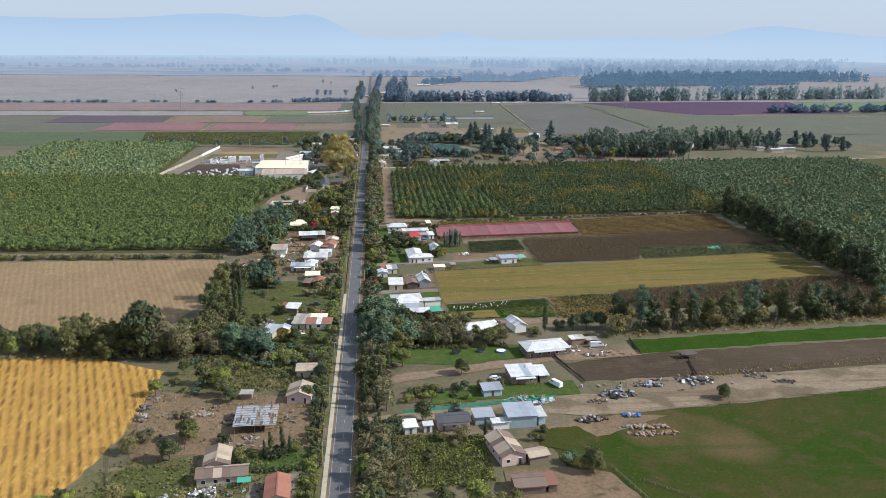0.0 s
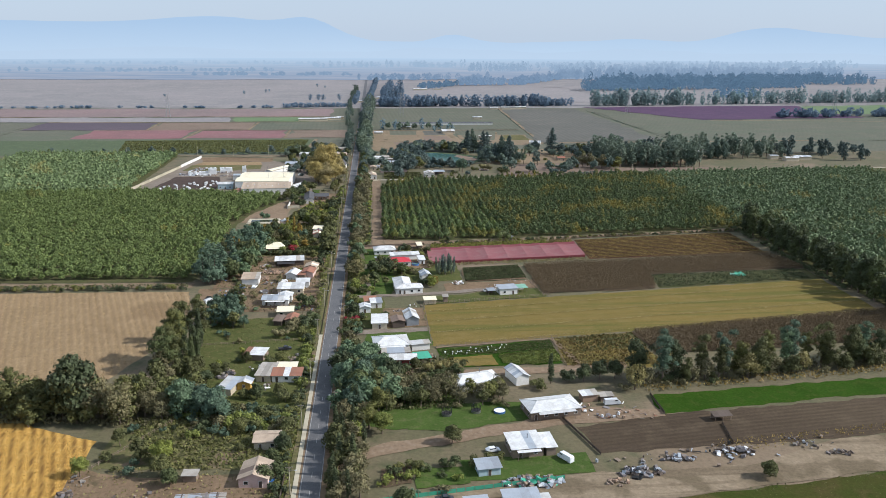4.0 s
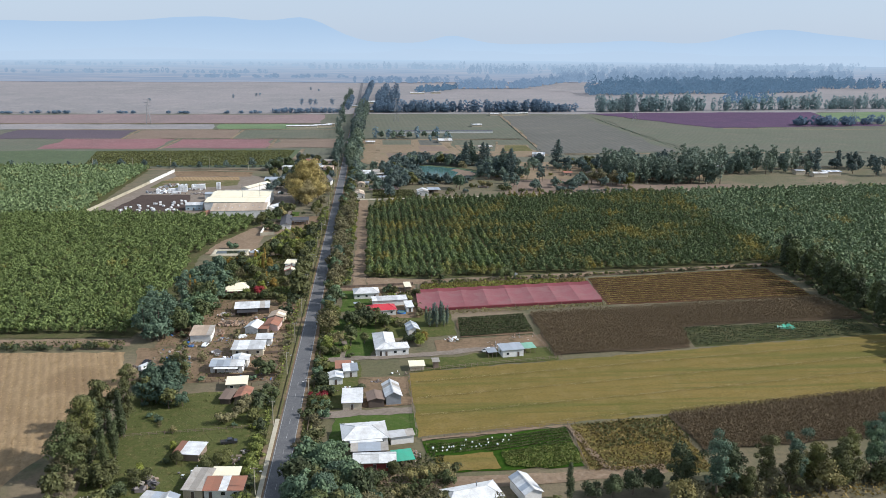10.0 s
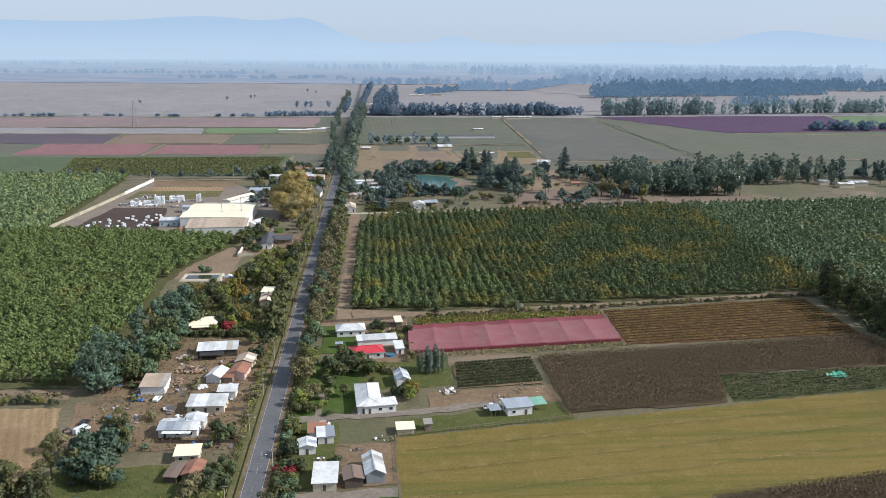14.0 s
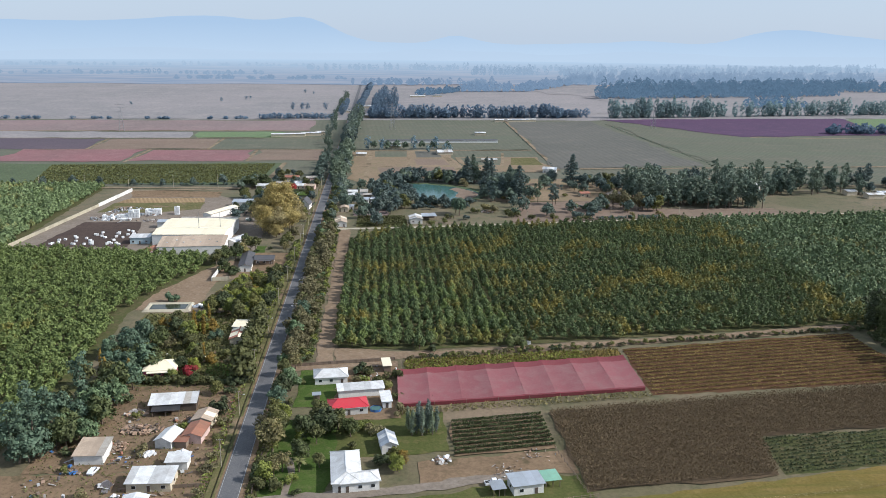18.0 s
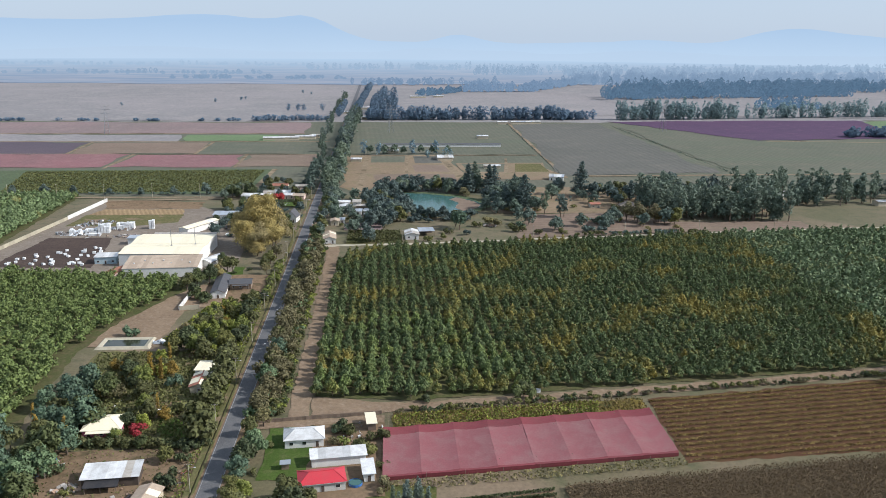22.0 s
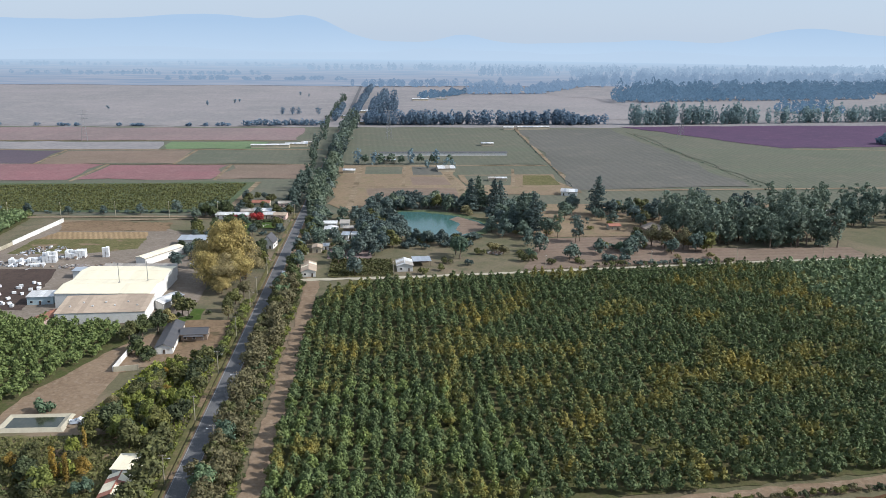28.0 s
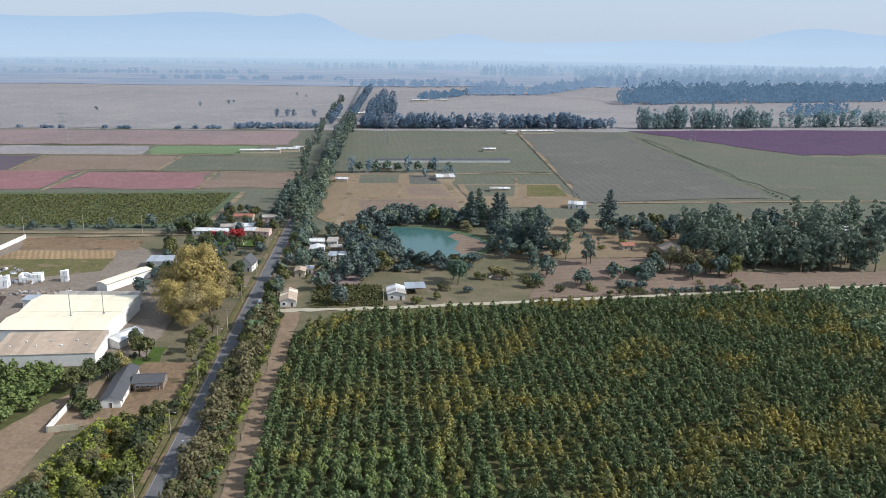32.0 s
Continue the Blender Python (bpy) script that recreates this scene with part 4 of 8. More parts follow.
house("house", -20.8, 331.3, 6.2, 11.4, -8, 2.5, 0.5, "flat", "zinc_old", "cream_wall", "house wing with an aged pale roof")
house("house", -14.0, 335.2, 7.9, 4.4, -3, 2.5, 0.4, "flat", "cream_roof", "cream_wall", "house wing with a cream roof", windows=False)
house("house", -13.2, 328.4, 11.0, 6.8, -3, 2.5, 0.6, "flat", "zinc_white", "white_wall", "white house with a rust-patched roof beside the road", alt="rust_roof", seed=4)
house("hut", -27.0, 350.0, 8.2, 7.6, -10, 2.3, 0.3, "flat", "zinc_white", "wood", "ramshackle hut with mismatched whitish sheets", windows=False, category="shed", alt="rust_roof", seed=8)
house("hut", -49.0, 322.0, 4.2, 5.0, -14, 2.1, 0.5, "y", "zinc_old", "wood", "small old hut among trees", windows=False, category="shed")
house("house", -20.9, 399.0, 7.6, 6.6, 3, 2.5, 0.4, "flat", "cream_roof", "cream_wall", "small house with a cream roof")
house("shed", -17.2, 389.0, 5.2, 8.6, -6, 2.3, 0.8, "y", "rust_roof", "wood", "shed with a rusty red-brown roof", windows=False, category="shed")
house("shed", -22.4, 388.6, 4.2, 8.0, -8, 2.0, 0.3, "flat", "brown_roof", "darkwood", "low slatted shed in dark boards", windows=False, category="shed")
house("house", -26.8, 416.0, 12.6, 8.4, -2, 2.7, 1.0, "x", "zinc_white", "white_wall", "house with a white zinc roof and veranda", porch=1.6, chimney=True)
house("house", -23.0, 420.0, 7.0, 6.0, -2, 2.8, 0.8, "y", "zinc_white", "white_wall", "rear wing of the white-roofed house", windows=False)
house("house", -21.6, 432.8, 12.8, 8.6, -1, 2.7, 0.7, "flat", "zinc_white", "cream_wall", "house with a pale roof and cream front")
house("hut", -16.8, 443.0, 6.8, 5.6, 0, 2.5, 0.5, "flat", "zinc_white", "white_wall", "small white-roofed annex behind the house", windows=False, category="shed")
house("shed", -22.9, 457.2, 6.0, 8.6, -13, 2.5, 1.3, "y", "zinc_white", "zinc_white", "gabled shed clad in white sheets", windows=False, category="shed")
house("house", -14.6, 470.2, 7.0, 8.0, -7, 2.6, 1.1, "y", "tan_roof", "cream_wall", "house with a tan and cream roof", alt="cream_roof")
house("house", -15.4, 460.6, 6.6, 9.4, -7, 2.5, 1.0, "y", "rust_roof", "rose_wall", "house wing with a red-brown roof", windows=False)
house("hut", -18.6, 455.0, 4.4, 3.8, -5, 2.2, 0.3, "flat", "rust_roof", "wood", "small brown-roofed hut beside the house", windows=False, category="shed")
house("house", -27.1, 482.6, 15.6, 8.2, 5, 2.8, 0.7, "flat", "zinc_white", "darkwood", "long house with a pale sheet roof", alt="zinc_old", windows=False, seed=9)
house("lean_to", -28.5, 477.0, 9.0, 3.6, 5, 2.0, 0.4, "flat", "tarp_black", "darkwood", "lean-to covered with black shade cloth", windows=False, open_front=True, category="shed")
house("shed", -42.7, 449.6, 9.0, 10.2, 0, 3.0, 0.8, "flat", "tan_roof", "white_wall", "shed with a tan roof and whitewashed walls", windows=False, category="shed", alt="zinc_old")
house("house", -38.6, 513.0, 12.0, 11.0, 4, 2.8, 1.9, "x", "cream_roof", "pink_wall", "house with a cream hipped roof and bright pink walls", hip=True, porch=1.6)
house("house", -15.6, 557.2, 8.4, 8.6, -5, 2.7, 0.3, "flat", "cream_roof", "white_wall", "white flat-roofed house among trees")
house("house", -15.6, 544.6, 7.0, 12.0, 2, 2.6, 1.2, "y", "terra_roof", "cream_wall", "house with a terracotta roof among trees", alt="cream_roof", seed=3)
house("long_house", -29.6, 659.5, 7.2, 29.0, 4, 2.8, 1.5, "y", "slate_roof", "white_wall", "long house wing with a dark grey roof and white columns")
house("long_house", -20.7, 663.2, 11.0, 8.6, 3, 2.8, 1.5, "x", "slate_roof", "wood", "house wing with a dark grey roof and veranda", porch=1.6)
# right of the road
house("house", 31.4, 434.5, 8.6, 18.5, 4, 3.0, 1.6, "y", "zinc_white", "white_wall", "large house with a white hipped zinc roof", hip=True)
house("house", 35.3, 428.6, 11.4, 6.4, 7, 3.0, 1.3, "x", "zinc_white", "white_wall", "front wing of the large white-roofed house", hip=True)
house("cottage", 43.4, 450.2, 5.4, 8.6, 8, 2.8, 1.4, "y", "zinc_white", "white_wall", "small gabled cottage with a white roof")
house("cabin", 81.0, 424.6, 9.4, 7.0, 9, 3.0, 0.3, "flat", "zinc", "white_wall", "white cabin with a flat zinc roof at the field edge", seed=5)
house("carport", 73.0, 423.0, 4.0, 4.6, 9, 2.3, 0.2, "flat", "zinc", "darkwood", "dark carport beside the cabin", windows=False, open_front=True, category="shed")
house("lean_to", 88.4, 427.2, 5.0, 5.6, 9, 2.3, 0.3, "flat", "mesh_pale", "white_wall", "lean-to roofed with faded green mesh", windows=False, open_front=True, category="shed")
house("house", 23.6, 502.4, 12.4, 8.6, 5, 2.8, 1.6, "x", "zinc_white", "white_wall", "house with a white hipped roof and veranda", hip=True)
house("shed", 34.5, 489.6, 16.4, 5.8, 7, 2.8, 0.5, "flat", "zinc_white", "white_wall", "long low white-roofed shed", windows=False, category="shed")
house("house", 30.6, 476.8, 13.2, 8.2, 8, 2.8, 1.6, "x", "red_roof", "white_wall", "house with a bright red hipped roof", hip=True)
house("hut", 43.2, 481.6, 3.8, 8.4, 6, 2.5, 0.4, "flat", "zinc_white", "white_wall", "narrow white-roofed outbuilding behind the house", category="shed")
house("hut", 43.7, 511.6, 3.4, 7.4, 6, 2.6, 0.4, "flat", "cream_roof", "wood", "small tall hut with a cream roof", windows=False, category="shed")
house("hut", 19.6, 486.5, 3.0, 2.4, 5, 1.8, 0.2, "flat", "zinc", "wood", "garden hut with a grey roof", windows=False, category="shed")
house("house", 15.9, 411.2, 6.0, 6.6, 4, 2.5, 0.5, "flat", "rust_roof", "white_wall", "small house with a red-brown roof")
house("house", 18.6, 408.2, 5.6, 6.4, 6, 2.6, 0.5, "flat", "zinc_white", "white_wall", "small house with a white roof")
house("house", 13.5, 401.6, 5.8, 6.0, 5, 2.5, 0.8, "y", "zinc_white", "white_wall", "small gabled house beside the road")
house("house", 20.0, 383.4, 7.2, 11.4, 0, 2.6, 0.4, "flat", "zinc_white", "cream_wall", "square house with a white flat roof", seed=2)
house("shed", 27.7, 382.8, 6.0, 7.4, 6, 2.6, 0.8, "y", "brown_roof", "darkwood", "brown boarded shed beside the barn", windows=False, category="shed")
house("barn", 33.4, 386.6, 6.0, 11.6, 6, 3.0, 1.6, "y", "zinc_white", "zinc", "gabled barn clad in white sheets", windows=False, category="barn")
house("hut", 43.3, 412.4, 6.0, 5.4, 3, 1.9, 0.2, "flat", "cream_roof", "cream_wall", "low pale green-cream hut", windows=False, category="shed")
house("hut", 50.5, 413.5, 2.8, 4.0, 3, 2.6, 0.2, "flat", "zinc_old", "wood", "narrow board hut by the drive", windows=False, category="shed")
house("house", 24.2, 356.8, 14.2, 11.6, 6, 3.0, 1.7, "x", "zinc_white", "white_wall", "large house with a white hipped roof", hip=True, porch=1.4)
house("lean_to", 35.6, 355.0, 8.0, 4.2, 10, 2.5, 0.3, "flat", "zinc_white", "white_wall", "white-roofed lean-to beside the house", windows=False, category="shed")
house("house", 27.4, 340.2, 12.6, 6.6, 0, 2.6, 1.2, "x", "zinc_white", "red_wall", "low house with a whitish roof and red front", alt="zinc")
house("shed", 25.9, 346.8, 11.2, 4.8, 1, 2.5, 0.4, "flat", "zinc", "wood", "long shed with mismatched roof sheets", windows=False, category="shed", alt="zinc_old")
house("shade_shelter", 35.6, 341.2, 6.2, 6.4, 10, 2.5, 0.3, "flat", "tarp_green", "wood", "shelter roofed with bright green mesh", windows=False, open_front=True, category="shed")
house("house", 52.9, 318.2, 17.0, 9.6, 15, 3.0, 1.7, "x", "zinc_white", "white_wall", "big house with a white hipped roof", hip=True, chimney=True)
house("barn", 68.5, 322.0, 5.8, 10.4, 16, 3.0, 1.4, "y", "zinc_white", "white_wall", "gabled barn with a white roof", windows=False, category="barn")
# packing plant
house("packing_hall", -64.4, 691.0, 37.0, 20.0, 3, 5.0, 1.6, "flat", "tan_roof", "white_wall", "packing hall with a brown sheet roof and white walls", windows=False, over=0.2, category="warehouse")
house("packing_hall", -69.2, 713.0, 42.0, 22.0, -2, 6.8, 1.2, "x", "cream_roof", "white_wall", "wide packing hall with a cream roof", windows=False, over=0.2, category="warehouse")
house("packing_hall", -68.6, 735.5, 42.0, 22.5, -2, 6.8, 1.2, "x", "cream_roof", "white_wall", "wide packing hall with a cream roof", windows=False, over=0.2, category="warehouse")
house("packing_hall", -67.0, 751.0, 36.0, 8.0, -2, 5.4, 0.5, "flat", "zinc_old", "white_wall", "rear bay of the packing hall", windows=False, over=0.2, category="warehouse")
house("office", -99.2, 712.0, 12.0, 9.0, 4, 3.8, 0.4, "flat", "zinc_white", "blue_wall", "pale blue office with a white roof", category="warehouse")
house("annex", -86.5, 684.0, 7.0, 12.0, -20, 3.2, 0.9, "y", "rust_roof", "rose_wall", "small pinkish annex of the plant", windows=False, category="warehouse")
house("shed", -95.0, 752.0, 9.0, 7.0, 0, 4.0, 0.3, "flat", "zinc", "white_wall", "grey shed beside the plant", windows=False, category="warehouse")
house("open_shed", -66.0, 786.0, 7.5, 30.0, -28, 4.0, 0.8, "y", "cream_roof", "white_wall", "long open shed with a cream and white roof", windows=False, category="shed", alt="zinc_white")
house("shed", -55.0, 817.0, 16.0, 11.0, 0, 4.0, 0.5, "flat", "zinc", "white_wall", "shed with a pale blue-green roof", windows=False, category="shed")
house("shed", -42.5, 706.0, 8.0, 15.0, -24, 3.0, 1.2, "y", "zinc_white", "white_wall", "white-roofed shed beside the plant", windows=False, category="shed")
# hamlet at the far end of the orchard
house("villa", -10.8, 811.0, 8.0, 11.0, -8, 3.2, 4.2, "y", "slate_roof", "white_wall", "villa with a steep dark grey roof and white gables")
for x, y, w, d, rf, wl, lb in ((-45, 888, 22, 8, "zinc_white", "white_wall", "house with a long pale roof"), (-27, 901, 13, 9, "zinc_white", "white_wall", "house with a white roof"), (-21, 889, 8, 8, "zinc_white", "cream_wall", "house with a whitish gabled roof"), (-13.5, 887, 9, 9, "tan_roof", "rose_wall", "house with a tan roof"),
                               (-32, 929, 13, 8, "terra_roof", "cream_wall", "house with a red-brown roof"), (-15, 926, 10, 7, "zinc_old", "rose_wall", "low house with an aged roof"), (-37, 899, 9, 7, "zinc_old", "white_wall", "small house with an aged roof"), (-11, 908, 7, 7, "brown_roof", "cream_wall", "house with a brown roof")):
    house("house", x, y, w, d, random.Random(int(x * y)).uniform(-8, 8), 2.8, 1.2, "x", rf, wl, lb + " in the far hamlet")
house("house", 16.5, 756.5, 8.0, 17.0, 4, 2.8, 1.4, "y", "tan_roof", "white_wall", "house with tan roof slopes at the lane corner", alt="cream_roof")
house("house", 17.5, 800.0, 6.0, 8.5, 0, 2.8, 0.9, "y", "tan_roof", "cream_wall", "small house with a tan roof")
house("hut", 22.0, 804.0, 4.0, 5.0, 0, 2.6, 0.5, "flat", "zinc_white", "white_wall", "small white hut by the road", category="shed")
house("house", 22.4, 844.0, 8.6, 12.0, 0, 2.8, 1.0, "y", "zinc_white", "white_wall", "white-roofed house by the pond")
house("house", 21.0, 862.0, 9.0, 9.0, 0, 2.8, 0.8, "x", "zinc_white", "white_wall", "white-roofed house by the pond")
house("house", 30.0, 862.0, 6.5, 9.0, 0, 2.8, 0.6, "flat", "zinc_old", "white_wall", "house wing with an aged roof")
house("hut", 32.0, 831.0, 5.0, 8.0, -6, 2.6, 0.4, "flat", "zinc", "white_wall", "grey-roofed hut by the pond", category="shed")
house("hut", 37.5, 832.0, 4.6, 7.0, -6, 2.6, 0.4, "flat", "zinc_white", "white_wall", "white-roofed hut by the pond", category="shed")
house("hut", 33.0, 848.0, 7.0, 6.0, 0, 2.6, 0.4, "flat", "zinc_old", "wood", "low shed with an aged roof", windows=False, category="shed")
house("cottage", 65.8, 763.0, 9.0, 13.0, 2, 3.0, 1.3, "y", "zinc_white", "white_wall", "cottage with a white roof beside the lane")
house("open_shed", 75.0, 770.0, 9.8, 9.0, 5, 3.0, 0.4, "flat", "zinc", "darkwood", "open shed with a blue-grey roof", open_front=True, category="shed")
house("old_barn", 224.0, 832.0, 14.0, 22.0, 6, 3.6, 2.6, "y", "old_tile", "wood", "old barn with a sagging lichen-grey roof", windows=False, category="barn", alt="tan_roof")
house("hut", 201.0, 850.0, 8.0, 8.0, 4, 2.8, 0.9, "x", "terra_roof", "cream_wall", "small hut with a red-brown roof", category="shed")
house("house", 198.0, 968.0, 13.0, 11.0, -15, 3.0, 1.6, "x", "zinc_white", "white_wall", "far house with a white roof")
house("house", 349.0, 880.0, 15.0, 12.0, -30, 4.5, 1.2, "flat", "zinc_white", "white_wall", "white-roofed house at the wood's edge")
house("stable", 286.0, 925.0, 14.0, 8.0, 0, 3.0, 1.2, "x", "red_roof", "white_wall", "far stable with a red roof")
house("stable", 268.0, 918.0, 9.0, 7.0, 0, 3.0, 1.0, "x", "zinc_white", "white_wall", "far shed with a white roof")
house("pavilion", 110.0, 1084.0, 16.0, 15.0, 5, 3.0, 1.8, "x", "zinc_white", "cream_wall", "white-roofed pavilion on the plots", windows=False)
house("pavilion", 24.0, 1072.0, 11.0, 9.0, 0, 2.8, 1.0, "x", "zinc_white", "cream_wall", "low pale house by the far road", windows=False)
house("pavilion", 150.0, 1030.0, 16.0, 8.0, 0, 2.8, 0.6, "x", "zinc_white", "cream_wall", "long pale shed on the plots", windows=False)
house("long_shed", 115.0, 1180.0, 130.0, 7.0, 1, 3.0, 0.5, "flat", "slate_roof", "white_wall", "very long low shed with a dark roof", windows=False, category="shed")
for x, y, w in ((-40, 1250, 24), (-56, 1240, 20), (-74, 1238, 26), (-30, 1262, 12), (242, 1420, 30), (262, 1424, 16), (215, 1416, 14), (60, 1130, 12), (168, 1255, 14), (430, 838, 14), (445, 846, 18), (418, 852, 9), (30, 1480, 20), (24, 1640, 26), (34, 1655, 18), (2, 1560, 22), (120, 1890, 30), (160, 1905, 20)):
    house("shed", x, y, w, 9, 2, 3.2, 0.8, "x", "zinc_white", "cream_wall", "pale shed far across the fields", windows=False, category="shed")

# ---- trees: templates built once, then copied ----
def leaves(centres, normals, sizes, rnd, squash=0.75, loose=0.36):
    """Leaf clumps: one pointed leaf per centre, facing its normal."""
    n = len(centres)
    nor = normals + rnd.normal(0, loose, (n, 3))
    nor /= np.linalg.norm(nor, axis=1)[:, None] + 1e-9
    side = np.cross(nor, rnd.normal(0, 1, (n, 3)))
    side /= np.linalg.norm(side, axis=1)[:, None] + 1e-9
    up = np.cross(nor, side)
    s = (sizes * rnd.uniform(0.65, 1.35, n))[:, None]
    droop = nor * s * rnd.uniform(-0.3, 0.15, (n, 1))
    v = np.stack([centres - side * s * 0.55 - up * s * 0.3, centres + side * s * 0.55 - up * s * 0.3 * rnd.uniform(0.3, 1.6, (n, 1)), centres + up * s * squash + droop], 1)
    f = np.arange(3 * n).reshape(n, 3)
    return v.reshape(-1, 3), f


def crown_points(rnd, n, blobs):
    """n points on the skins of the blobs (x, y, z, rx, rz), with their outward ways."""
    area = np.array([b[3] * b[4] for b in blobs])
    pick = rnd.choice(len(blobs), n, p=area / area.sum())
    b = np.array(blobs)[pick]
    d = rnd.normal(0, 1, (n, 3))
    d[:, 2] = np.where(d[:, 2] < -0.6, -d[:, 2], d[:, 2])
    d /= np.linalg.norm(d, axis=1)[:, None]
    r = rnd.uniform(0.5, 1.14, n)[:, None] ** 0.8
    c = b[:, :3] + d * np.stack([b[:, 3], b[:, 3], b[:, 4]], 1) * r
    return c, d


def tube(rnd, a, b, r0, r1, sides=6, rings=3, wander=0.0):
    a, b = np.array(a, float), np.array(b, float)
    ax = (b - a) / (np.linalg.norm(b - a) + 1e-9)
    u = np.cross(ax, (0.3, 0.9, 0.1))
    u /= np.linalg.norm(u)
    w = np.cross(ax, u)
    v, f = [], []
    for i in range(rings + 1):
        t = i / rings
        c = a + (b - a) * t + (rnd.normal(0, wander, 3) if 0 < i < rings else 0)
        r = r0 + (r1 - r0) * t
        for k in range(sides):
            q = 2 * math.pi * k / sides
            v.append(c + u * math.cos(q) * r + w * math.sin(q) * r)
    for i in range(rings):
        for k in range(sides):
            f.append((i * sides + k, i * sides + (k + 1) % sides, (i + 1) * sides + (k + 1) % sides, (i + 1) * sides + k))
    return np.array(v), np.array(f)


def joined(pieces):
    vs, fs, o = [], [], 0
    for v, f in pieces:
        vs.append(v), fs.append(np.asarray(f) + o)
        o += len(v)
    return np.concatenate(vs), np.concatenate(fs)


def blobs_for(rnd, kind):
    """Crown blobs and trunk height for a template about as tall as in nature."""
    if kind == "broad":
        ring = [(rnd.uniform(1.5, 2.3) * math.cos(a), rnd.uniform(1.5, 2.3) * math.sin(a), rnd.uniform(2.0, 5.4), rnd.uniform(1.1, 1.9), rnd.uniform(1.1, 1.8)) for a in np.linspace(0, 6.28, 10)[:-1] + rnd.uniform(0, 1)]
        return [(0, 0, 4.4, 2.5, 2.4)] + ring + [(rnd.normal(0, 0.8), rnd.normal(0, 0.8), rnd.uniform(6.0, 7.0), 1.3, 1.1) for _ in range(2)], 3.4
    if kind == "tall":
        return [(rnd.normal(0, 0.8), rnd.normal(0, 0.8), z, 2.5 - abs(z - 6) * 0.14 + rnd.uniform(-0.4, 0.4), 1.6) for z in np.arange(1.6, 13.5, 1.0)] + [(rnd.normal(0, 1.9), rnd.normal(0, 1.9), rnd.uniform(2.5, 11), 1.3, 1.2) for _ in range(9)], 9.0
    if kind == "euc":
        return [(rnd.normal(0, 1.0) * (0.5 + z / 16), rnd.normal(0, 1.0) * (0.5 + z / 16), z, rnd.uniform(1.3, 2.1), rnd.uniform(1.1, 1.9)) for z in np.linspace(5, 17, 13)] + [(rnd.normal(0, 2.2), rnd.normal(0, 2.2), rnd.uniform(6, 14), 1.1, 1.0) for _ in range(8)], 13.0
    if kind == "poplar":
        return [(rnd.normal(0, 0.2), rnd.normal(0, 0.2), z, 1.35 - abs(z - 5.5) * 0.1, 1.2) for z in np.arange(1.6, 12.5, 1.0)], 9.0
    if kind == "conifer":
        out = []
        for i, z in enumerate(np.linspace(2.5, 17, 13)):
            r = (5.0 * (1 - ((z - 2.0) / 17.0) ** 1.6) + 0.5) * rnd.uniform(0.7, 1.15)
            for a in np.linspace(0, 6.28, 6)[:-1] + i * 0.7 + rnd.uniform(-0.4, 0.4):
                q = r * rnd.uniform(0.4, 0.75)
                out.append((q * math.cos(a), q * math.sin(a), z - r * 0.12 + rnd.uniform(-0.5, 0.5), r * rnd.uniform(0.28, 0.5), 0.5))
            out.append((0, 0, z + 0.3, r * 0.35, 0.8))
        return out, 16.5
    if kind == "bush":
        return [(rnd.normal(0, 0.8), rnd.normal(0, 0.8), rnd.uniform(0.7, 1.7), rnd.uniform(0.7, 1.2), rnd.uniform(0.6, 1.0)) for _ in range(6)], 0.9
    if kind == "willow":
        return [(1.9 * math.cos(a), 1.9 * math.sin(a), rnd.uniform(3.6, 5.5), 0.9, 2.6) for a in np.linspace(0, 6.28, 8)[:-1]] + [(0, 0, 6.6, 2.3, 1.6)], 4.5
    if kind == "orchard":
        return [(0, 0, 1.9, 1.75, 1.2), (0, 0, 3.2, 1.15, 1.2)] + [(1.3 * math.cos(a), 1.35 * math.sin(a), rnd.uniform(1.5, 2.9), 0.95, 0.9) for a in (0.3, 1.7, 2.9, 4.2, 5.4)] + [(rnd.normal(0, 0.5), rnd.normal(0, 0.5), 4.2, 0.55, 0.8)], 1.3
    raise ValueError(kind)


ARRAYS = {}


def tree_meshes(kind, mat, count, size, seed):
    rnd = np.random.RandomState(seed)
    blobs, th = blobs_for(rnd, kind)
    c, d = crown_points(rnd, count, blobs)
    v, f = leaves(c, d, np.full(count, size), rnd)
    v[:, 2] = np.maximum(v[:, 2], 0.12)
    out = c - (0, 0, c[:, 2].mean() * 0.8)
    n = rounded(d + 0.7 * out / (np.linalg.norm(out, axis=1)[:, None] + 1e-9), rnd)
    crown = mesh_of("crown", v, f, mat, normals=n)
    ARRAYS[crown.name] = (v, n)
    r = {"bush": 0.07, "orchard": 0.12, "broad": 0.22, "tall": 0.28, "euc": 0.28, "conifer": 0.3, "poplar": 0.18, "willow": 0.28}[kind]
    pieces = [tube(rnd, (0, 0, -0.4), (rnd.normal(0, 0.1), rnd.normal(0, 0.1), th), r * 1.25, r * 0.45, 7, 5, r * 0.35)]
    for b in [blobs[i] for i in rnd.choice(len(blobs), min(7, len(blobs)), False)]:
        z0 = min(th * rnd.uniform(0.45, 0.9), max(0.3, b[2] - 0.3))
        pieces.append(tube(rnd, (0, 0, z0), (b[0], b[1], b[2]), r * 0.5, r * 0.12, 5, 3, r * 0.6))
    tv, tf = joined(pieces)
    trunk = mesh_of("trunk", tv, tf, "bark", True)
    ARRAYS[trunk.name] = (tv, tf)
    return crown, trunk


TREE_KINDS = {
    # key: shape, leaf material, leaves, leaf size, how many variants
